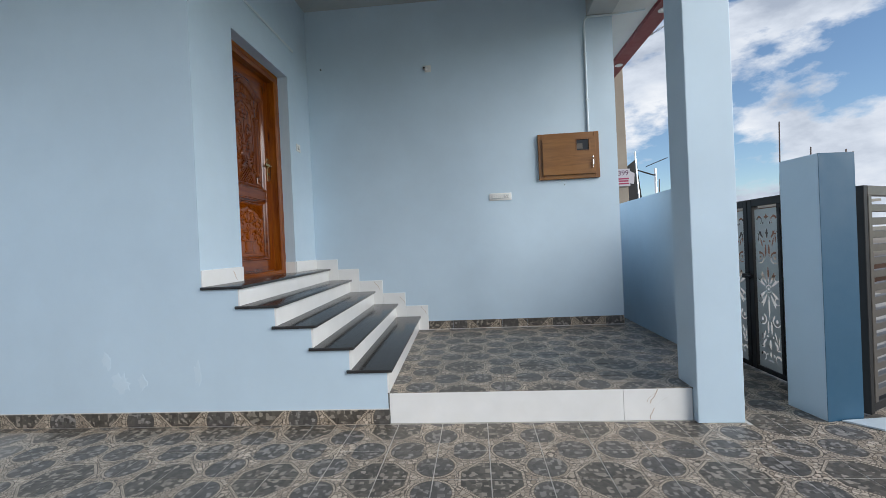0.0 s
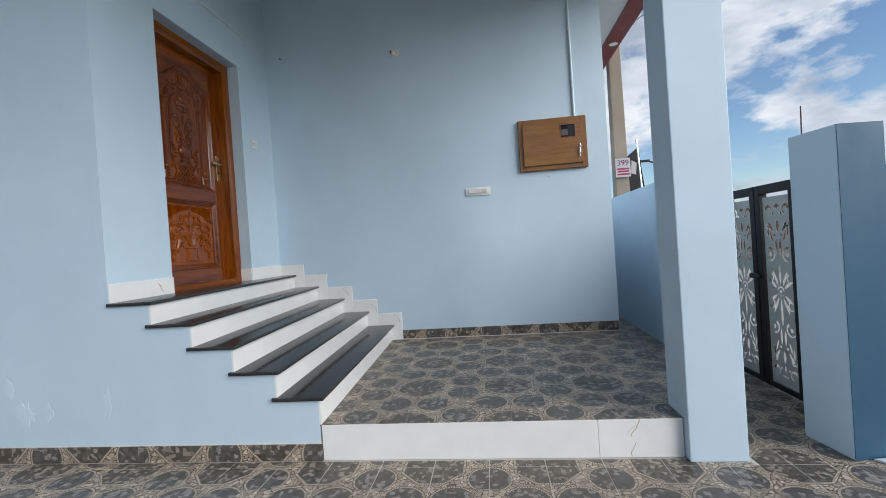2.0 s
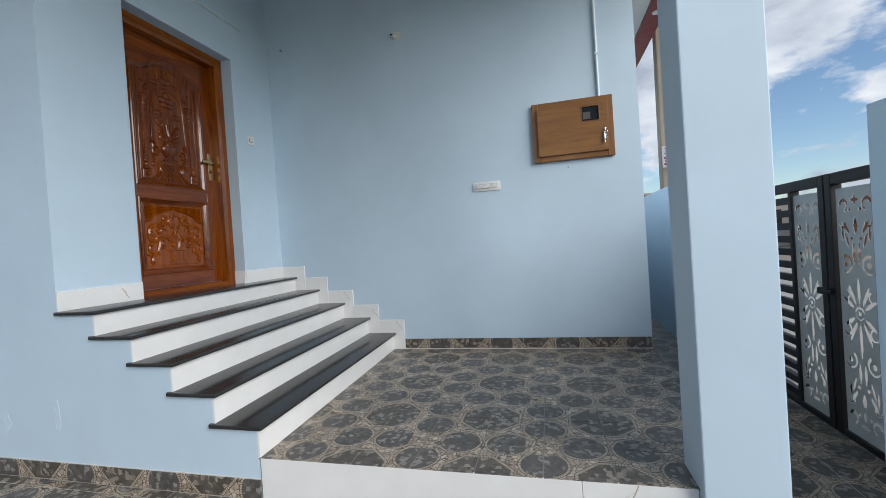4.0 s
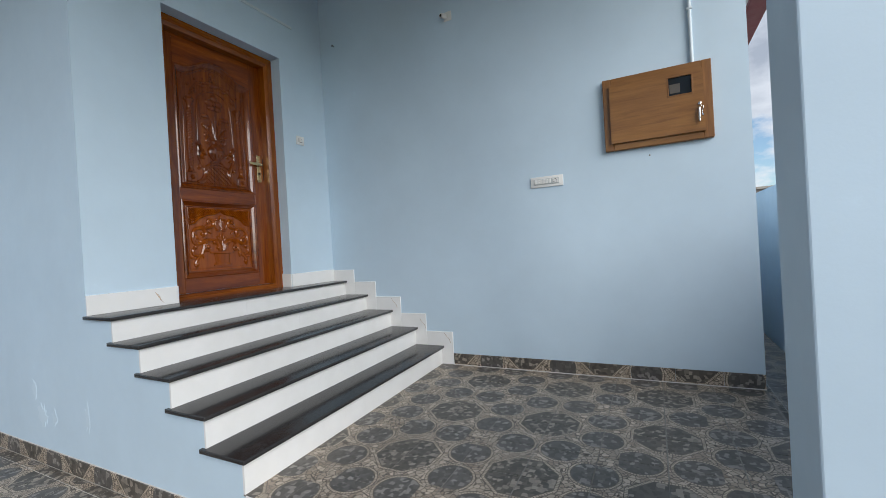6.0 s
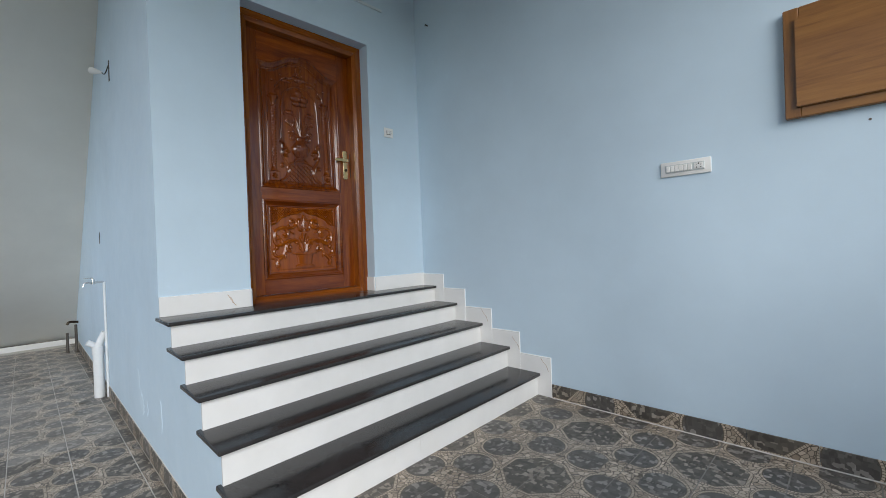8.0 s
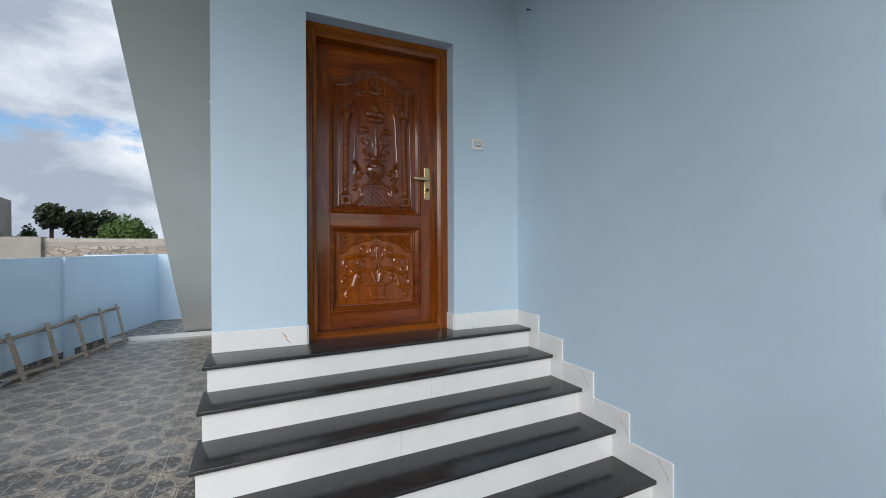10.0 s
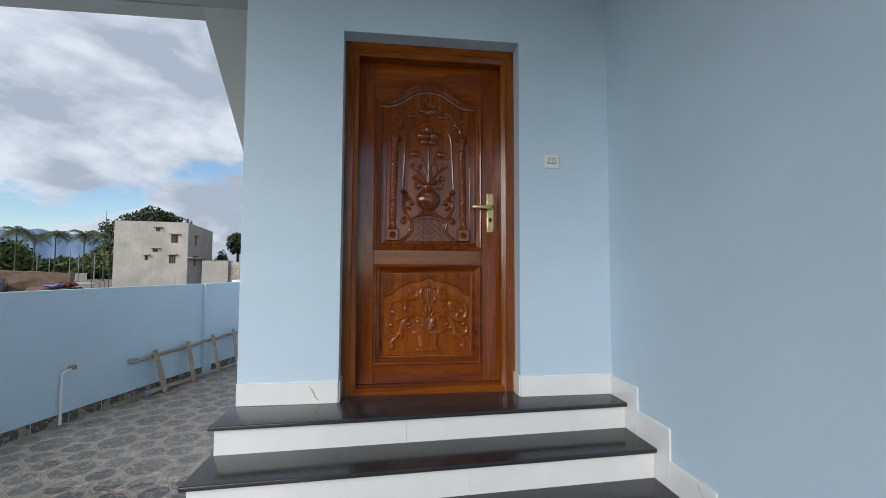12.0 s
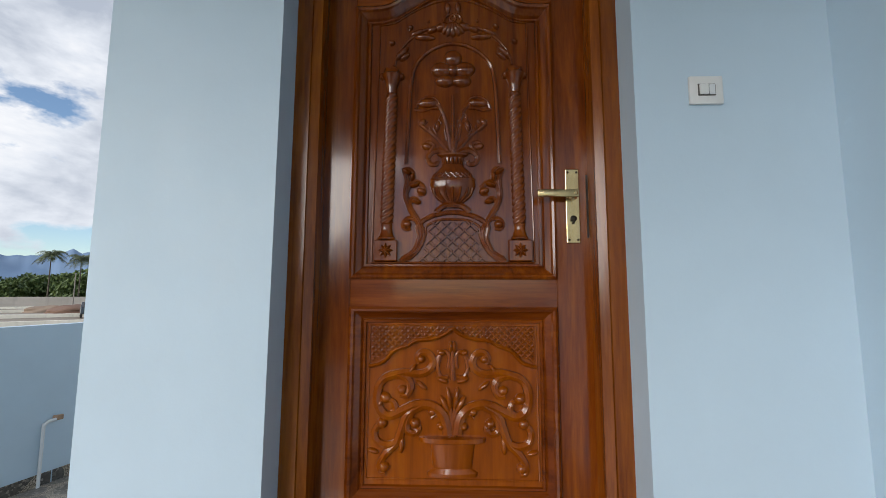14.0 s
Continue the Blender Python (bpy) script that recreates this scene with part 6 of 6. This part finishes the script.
r = random.Random(11)
blobs = []
for i in range(70):
    az = 209.0 + 18.5 * i / 69
    q = far(az, r.uniform(118, 150))
    hh = r.uniform(2.8, 4.7) + (2.6 if 218.5 < az < 222.5 else 0) + (1.2 if az > 222.5 else 0)
    blobs.append(((q.x, q.y, hh * 0.5), r.uniform(2.2, 4.2), hh * 0.62))
thing("far_grove", leaf_cloud(blobs, 26000, 0.6, 12), M_LEAF, "far green grove across the plots", "trees", kind="stuff")
blobs = []
for i in range(40):
    az = 186.0 + 17.0 * i / 39
    q = far(az, r.uniform(85, 110))
    hh = r.uniform(1.6, 3.0)
    blobs.append(((q.x, q.y, hh * 0.5), r.uniform(1.8, 3.2), hh * 0.6))
thing("far_hedge", leaf_cloud(blobs, 5000, 0.45, 13), M_LEAF3, "far dark hedge behind the stone wall", "trees", kind="stuff")

# far hills, with the distance haze painted into their blue base colour
k = Nodes("far_hazed_hills", 1.0, spec=0.0)
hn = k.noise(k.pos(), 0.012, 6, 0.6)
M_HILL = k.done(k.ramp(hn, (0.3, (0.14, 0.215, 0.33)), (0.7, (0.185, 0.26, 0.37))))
bm = bmesh.new()
rows = []
for i in range(240):
    az = 180 + 60 * i / 239
    ridge = 0.082 * math.exp(-((az - 222.8) / 3.1) ** 2) + 0.066 * math.exp(-((az - 217.2) / 2.7) ** 2) + 0.04 * math.exp(-((az - 213.4) / 2.2) ** 2) + 0.05 * math.exp(-((az - 229) / 4.0) ** 2) + 0.02 * math.exp(-((az - 208) / 4.0) ** 2) + 0.012
    ridge = 0.088 * (1 - math.exp(-ridge / 0.05)) * (1 + 0.08 * noise.noise(Vector((az * 1.3, 0, 0))))
    col = []
    for j in range(7):
        t = j / 6
        q = far(az, 1500 + 350 * t + 40 * noise.noise(Vector((az * 0.7, t * 3, 5))))
        z = (1850 * ridge) * math.sin(t * math.pi / 2) ** 1.2 * (1 + 0.08 * noise.noise(Vector((az * 0.9, t * 4, 1))) * (1 - t)) - 2
        col.append(bm.verts.new((q.x, q.y, z)))
    rows.append(col)
for a, b in zip(rows, rows[1:]):
    for j in range(6):
        bm.faces.new((a[j], a[j + 1], b[j + 1], b[j]))
thing("far_hills", bm, M_HILL, "wooded hills on the horizon, haze blue in their colour", "hills", kind="structure", smooth=True)

# ---------------------------------------------------------------- street side
M_POLE = cement("cement_pole", (0.34, 0.285, 0.225), 0.25, 2)
pole_t = thing("utility_pole", None, None, "tapered cement utility pole with a number plate", "pole", at=(3.33, 4.7, -0.3))
bm = box(-0.5, 0.5, -0.5, 0.5, 0, 1)
for v in bm.verts:
    s = 0.25 if v.co.z < 0.5 else 0.15
    v.co = Vector((3.28 + v.co.x * s, 4.7 + v.co.y * s * 0.8, -0.3 + v.co.z * 7.3))
bmesh.ops.bevel(bm, geom=bm.edges[:], offset=0.012, segments=1, affect="EDGES")
part("shaft", bm, M_POLE, pole_t)
M_SIGN = plain("white_sign_sheet", (0.5, 0.47, 0.5), 0.5, var=0.05)
M_INK = plain("dark_purple_ink", (0.09, 0.02, 0.06), 0.6, var=0.05)
M_REDINK = plain("maroon_ink", (0.32, 0.03, 0.08), 0.6, var=0.05)
sy = 4.58
plate = part("number_plate", box(3.175, 3.405, sy - 0.006, sy, 2.16, 2.46), M_SIGN, pole_t, "white plate with the number 399")


def text_part(body, size, at, rot, mat, parent, name="lettering"):
    cu = bpy.data.curves.new("tmp", "FONT")
    cu.body, cu.size, cu.extrude, cu.align_x, cu.align_y = body, size, 0.001, "CENTER", "CENTER"
    ob = bpy.data.objects.new("tmp", cu)
    me = bpy.data.meshes.new_from_object(ob)
    bpy.data.objects.remove(ob)
    bm = bmesh.new()
    bm.from_mesh(me)
    bmesh.ops.transform(bm, matrix=Matrix.Translation(at) @ rot, verts=bm.verts)
    return part(name, bm, mat, parent)


face_y = Matrix.Rotation(radians(90), 4, "X")
text_part("399", 0.125, (3.29, sy - 0.0075, 2.385), face_y, M_INK, plate)
for z, w in ((2.29, 0.19), (2.25, 0.17), (2.205, 0.19)):
    part("text_bar", box(3.29 - w / 2, 3.29 + w / 2, sy - 0.008, sy - 0.0062, z - 0.013, z + 0.013), M_REDINK, plate)
ban = thing("black_banner", None, None, "slanted black cloth banner on a pole frame", "banner", at=(3.62, 5.1, -0.3))
part("cloth", prism([(3.48, 1.9), (3.80, 1.95), (3.72, 2.72), (3.44, 2.5)], "y", 5.10, 5.12), M_BLACK, ban)
part("print", prism([(3.58, 2.28), (3.66, 2.25), (3.68, 2.45), (3.60, 2.5)], "y", 5.094, 5.099), M_SIGN, ban)
part("frame_pole", tube([(3.86, 5.11, -0.3), (3.70, 5.11, 2.85)], 0.018, 8), M_CHROME, ban, smooth=True)
lp = Vector((11.0, 21.6))
sl = thing("solar_street_lamp", None, None, "solar street lamp with a tilted panel", "street lamp", at=(lp.x, lp.y, -0.3))
part("mast", tube([(lp.x, lp.y, -0.3), (lp.x, lp.y, 5.1)], 0.07, 8), M_CHROME, sl, smooth=True)
bm = box(-0.5, 0.5, -0.3, 0.3, -0.02, 0.02)
bmesh.ops.transform(bm, matrix=Matrix.Translation((lp.x + 0.1, lp.y, 5.45)) @ Matrix.Rotation(radians(-20), 4, "Y"), verts=bm.verts)
part("panel", bm, M_BLACK, sl)
part("arm", tube([(lp.x, lp.y, 4.7), (lp.x - 1.1, lp.y, 5.1)], 0.04, 8), M_BLACK, sl)
part("head", box(lp.x - 1.5, lp.x - 1.0, lp.y - 0.12, lp.y + 0.12, 5.05, 5.16, 0.02), M_BLACK, sl)
# service cables
cab = thing("service_cable", None, None, "twisted service cable rising from the pole over the street", "cable")
for s in (0, 1):
    pts = []
    for i in range(41):
        t = i / 40
        pts.append((3.30 + 4.2 * t + 0.012 * math.cos(i * 2 + s * 3.1), 4.6 - 1.4 * t, 4.45 + 2.4 * t - 0.12 * math.sin(math.pi * t) + 0.012 * math.sin(i * 2 + s * 3.1)))
    part("wire", tube(smooth_path(pts, 2), 0.004, 6), M_SLAT, cab, smooth=True)
for t in (0.06, 0.12):
    part("spacer", box(3.29 + 4.2 * t, 3.33 + 4.2 * t, 4.59 - 1.4 * t, 4.61 - 1.4 * t, 4.40 + 2.4 * t, 4.50 + 2.4 * t, 0.004), M_SLAT, cab)

# houses across the street
M_HOUSE = cement("whitewashed_house", (0.5, 0.47, 0.44), 0.3, 0.5)
M_BRICK = cement("red_brick_work", (0.30, 0.15, 0.10), 0.35, 1.5)


def street_house(x, y, w, d, h, mat, label, rebars=()):
    hs = thing("street_house", None, None, label, "house", "street houses", at=(x, y, -0.3))
    part("wall", box(x, x + w, y, y + d, -0.3, h, 0.02), mat, hs)
    part("roof", box(x - 0.3, x + w + 0.3, y - 0.3, y + d + 0.3, h, h + 0.14), M_CEMENT, hs)
    for i in range(max(1, int(w / 2.4))):
        wx = x + 0.8 + i * 2.3
        win = part("window", box(wx, wx + 1.1, y - 0.02, y + 0.05, 0.9, 2.1), M_WINDOW, hs)
        part("sill", box(wx - 0.1, wx + 1.2, y - 0.12, y - 0.02, 0.82, 0.9), M_CEMENT, win)
    for i in range(max(1, int(d / 2.4))):
        wy = y + 0.8 + i * 2.3
        part("window", box(x - 0.02, x + 0.05, wy, wy + 1.1, 0.9, 2.1), M_WINDOW, hs)
    for rx, ry, rh in rebars:
        part("rebar", tube([(rx, ry, h), (rx + 0.1, ry, h + rh)], 0.035, 6), M_STEEL, hs)
    return hs


street_house(18.5, 23, 5, 6, 2.7, M_BRICK, "unfinished single-storey house with rebars standing up", ((18.8, 23.3, 5.0), (19.0, 23.4, 2.6), (20.5, 23.3, 3.4), (22.6, 23.5, 3.2), (22.8, 23.3, 3.0)))
street_house(26, 15, 5, 5, 2.4, M_HOUSE, "pale single-storey house with a rebar column", ((26.3, 15.3, 3.6), (30, 15.4, 3.0)))
street_house(14.5, 30, 4, 5, 2.6, M_HOUSE, "pale single-storey house across the street", ((14.8, 30.2, 3.0),))
street_house(13, -7, 5, 5, 3.0, M_BRICK, "brick house across the street", ())
# brown debris and pale stacks seen through the gate
r = random.Random(21)
for i in range(14):
    x, y = r.uniform(10.5, 15), r.uniform(3, 16)
    w, d, h = r.uniform(0.6, 1.6), r.uniform(0.4, 1.0), r.uniform(0.25, 0.8)
    ob = thing("material_stack", box(-w / 2, w / 2, -d / 2, d / 2, 0, h, 0.03), (M_BRICK, M_KERB, M_SOIL)[i % 3], "stack of building material across the street", "stack", "material stacks", at=(x, y, -0.3))
    ob.rotation_euler[2] = r.uniform(0, 3)
# two-storey house beyond the passage wall
hs = street_house(7.4, 32, 3.4, 5, 3.9, M_HOUSE, "pale two-storey house with a balcony beyond the passage")
part("balcony", box(8.0, 10.6, 30.9, 32, 2.7, 2.85), M_CEMENT, hs)
part("opening", box(9.3, 10.3, 31.96, 32.02, 2.95, 3.7), M_WINDOW, hs)

# ---------------------------------------------------------------- tiles (last: many pieces)
T, GAP = 0.315, 0.0045


def tile_mesh(name, w, d, mat, h=0.008):
    bm = box(0, w, 0, d, -h, 0, 0.0)
    for v in bm.verts:
        if v.co.z > -0.001:
            v.co.x += 0.0008 if v.co.x < w / 2 else -0.0008
            v.co.y += 0.0008 if v.co.y < d / 2 else -0.0008
    return mesh_of(bm, name, mat)


floor = tagged(new("floor"), "patterned mosaic-print yard tiles with pale grout", "floor", kind="structure")
TILE = tile_mesh("tile", T - GAP, T - GAP, M_TILE)
rngt = random.Random(7)
near, rest = [], []
GX0, GY0 = 0.065 - 30 * T, -0.08 - 16 * T
for i in range(41):
    for j in range(46):
        x, y = GX0 + i * T, GY0 + j * T
        if x < -7.75 or x > 3.25 or y + T < wall_line(x + T) or y > 8.6:
            continue
        if y > -T + 0.01 and x < 2.30:      # house, stairs and porch stand here
            continue
        near.append((x, y)) if (x > -3.4 and y < 1.6) else rest.append((x, y))
near.sort(key=lambda p: (p[0] - 0.8) ** 2 + (p[1] + 1.5) ** 2)
near, rest = near[:265], rest + near[265:]
for x, y in near:
    ob = new("tile", TILE)
    ob.parent = floor
    ob.location = (x, y, 0)
    ob.rotation_euler = (rngt.uniform(-0.0012, 0.0012), rngt.uniform(-0.0012, 0.0012), 0)
vs, fs = [], []
for x, y in rest:
    m, w = len(vs), T - GAP
    vs += [(x, y, 0), (x + w, y, 0), (x + w, y + w, 0), (x, y + w, 0), (x, y, -0.008), (x + w, y, -0.008), (x + w, y + w, -0.008), (x, y + w, -0.008)]
    fs += [(m, m + 1, m + 2, m + 3), (m, m + 4, m + 5, m + 1), (m + 1, m + 5, m + 6, m + 2), (m + 2, m + 6, m + 7, m + 3), (m + 3, m + 7, m + 4, m)]
me = bpy.data.meshes.new("far_tiles")
me.from_pydata(vs, [], fs)
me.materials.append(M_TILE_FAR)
ob = tagged(new("far_tiles", me), "patterned yard tiles farther off", kind="stuff")
ob.parent = floor
# cut row along the foot of the house wall
for i in range(33):
    x0 = GX0 + (5 + i) * T
    x1, y1 = min(x0 + T - GAP, 2.40), -0.013 if x0 < 2.0 else -0.058
    if x0 > 2.38:
        break
    ob = new("tile", tile_mesh("cut_tile", x1 - x0, y1 + 0.08, M_TILE))
    ob.parent, ob.location = floor, (x0, -0.08, 0)
for j in range(29):
    y0 = -0.08 + j * T
    ob = new("tile", tile_mesh("cut_tile", 2.58 - 2.425, T - GAP, M_TILE))
    ob.parent, ob.location = floor, (2.425, y0, 0)
porch = tagged(new("porch_floor"), "patterned mosaic-print porch tiles with dark grout", "floor", kind="structure")
px, py = 0.525 - 2 * T, 0.61 - 2 * T
for i in range(9):
    for j in range(8):
        x0, y0 = px + i * T, py + j * T
        x1, y1 = x0 + T - GAP, y0 + T - GAP
        x0, y0, x1, y1 = max(x0, -0.07), max(y0, 0.0), min(x1, 2.40), min(y1, BACKY - 0.001)
        if x1 - x0 < 0.02 or y1 - y0 < 0.02:
            continue
        if x0 > 2.05 and y0 < 0.2:
            y0 = 0.206
        ob = new("tile", tile_mesh("porch_tile", x1 - x0, y1 - y0, M_TILE_P))
        ob.parent, ob.location = porch, (x0, y0, PORCH)

# patterned skirting tiles
H = 0.105


def skirt(name, label, a, b, lift, face, along, mat, rot=0.0):
    """Skirting tiles from a to b along x (or y), standing proud of a wall face."""
    sk = tagged(new(name), label, "skirting", kind="structure")
    u = a
    i = 0
    while u < b - 0.02:
        v = min(u + 0.305, b)
        if along == "x":
            part("tile", box(u, v - 0.002, face - 0.010, face, lift + 0.001, lift + H, 0.001), mat, sk)
        else:
            part("tile", box(face, face + 0.010, u, v - 0.002, lift + 0.001, lift + H, 0.001), mat, sk)
        u = v
    return sk


skirt("skirting_flank", "brown mosaic-print skirting tiles along the yard", -7.7, -0.002, 0.0, 0.0, "x", M_SKIRT_X)
skirt("skirting_porch", "brown mosaic-print skirting tiles on the porch", RR[0] + 0.127, END, PORCH, BACKY, "x", M_SKIRT_P)
sk = tagged(new("skirting_boundary"), "dark mosaic-print skirting tiles on the boundary wall", "skirting", kind="structure")
for i in range(26):
    x = -7.7 + i * 0.41
    bm = box(0, 0.405, 0, 0.010, 0.001, 0.115, 0.001)
    bmesh.ops.transform(bm, matrix=Matrix.Translation((x, wall_line(x), 0)) @ Matrix.Rotation(yaw, 4, "Z"), verts=bm.verts)
    part("tile", bm, M_SKIRT_X, sk)

M_LINE = plain("white_cement_bead", (0.66, 0.65, 0.62), 0.8, var=0.1)
thing("porch_grout_bead", box(RR[0] + 0.127, END, BACKY - 0.016, BACKY - 0.0102, PORCH, PORCH + 0.006, 0.001), M_LINE, "white cement bead at the foot of the porch skirting", "grout", kind="structure")
thing("yard_grout_bead", box(-7.7, -0.002, -0.0045, 0.0, H, H + 0.006, 0.001), M_LINE, "thin pale strip over the yard skirting", "paint edge", kind="structure")
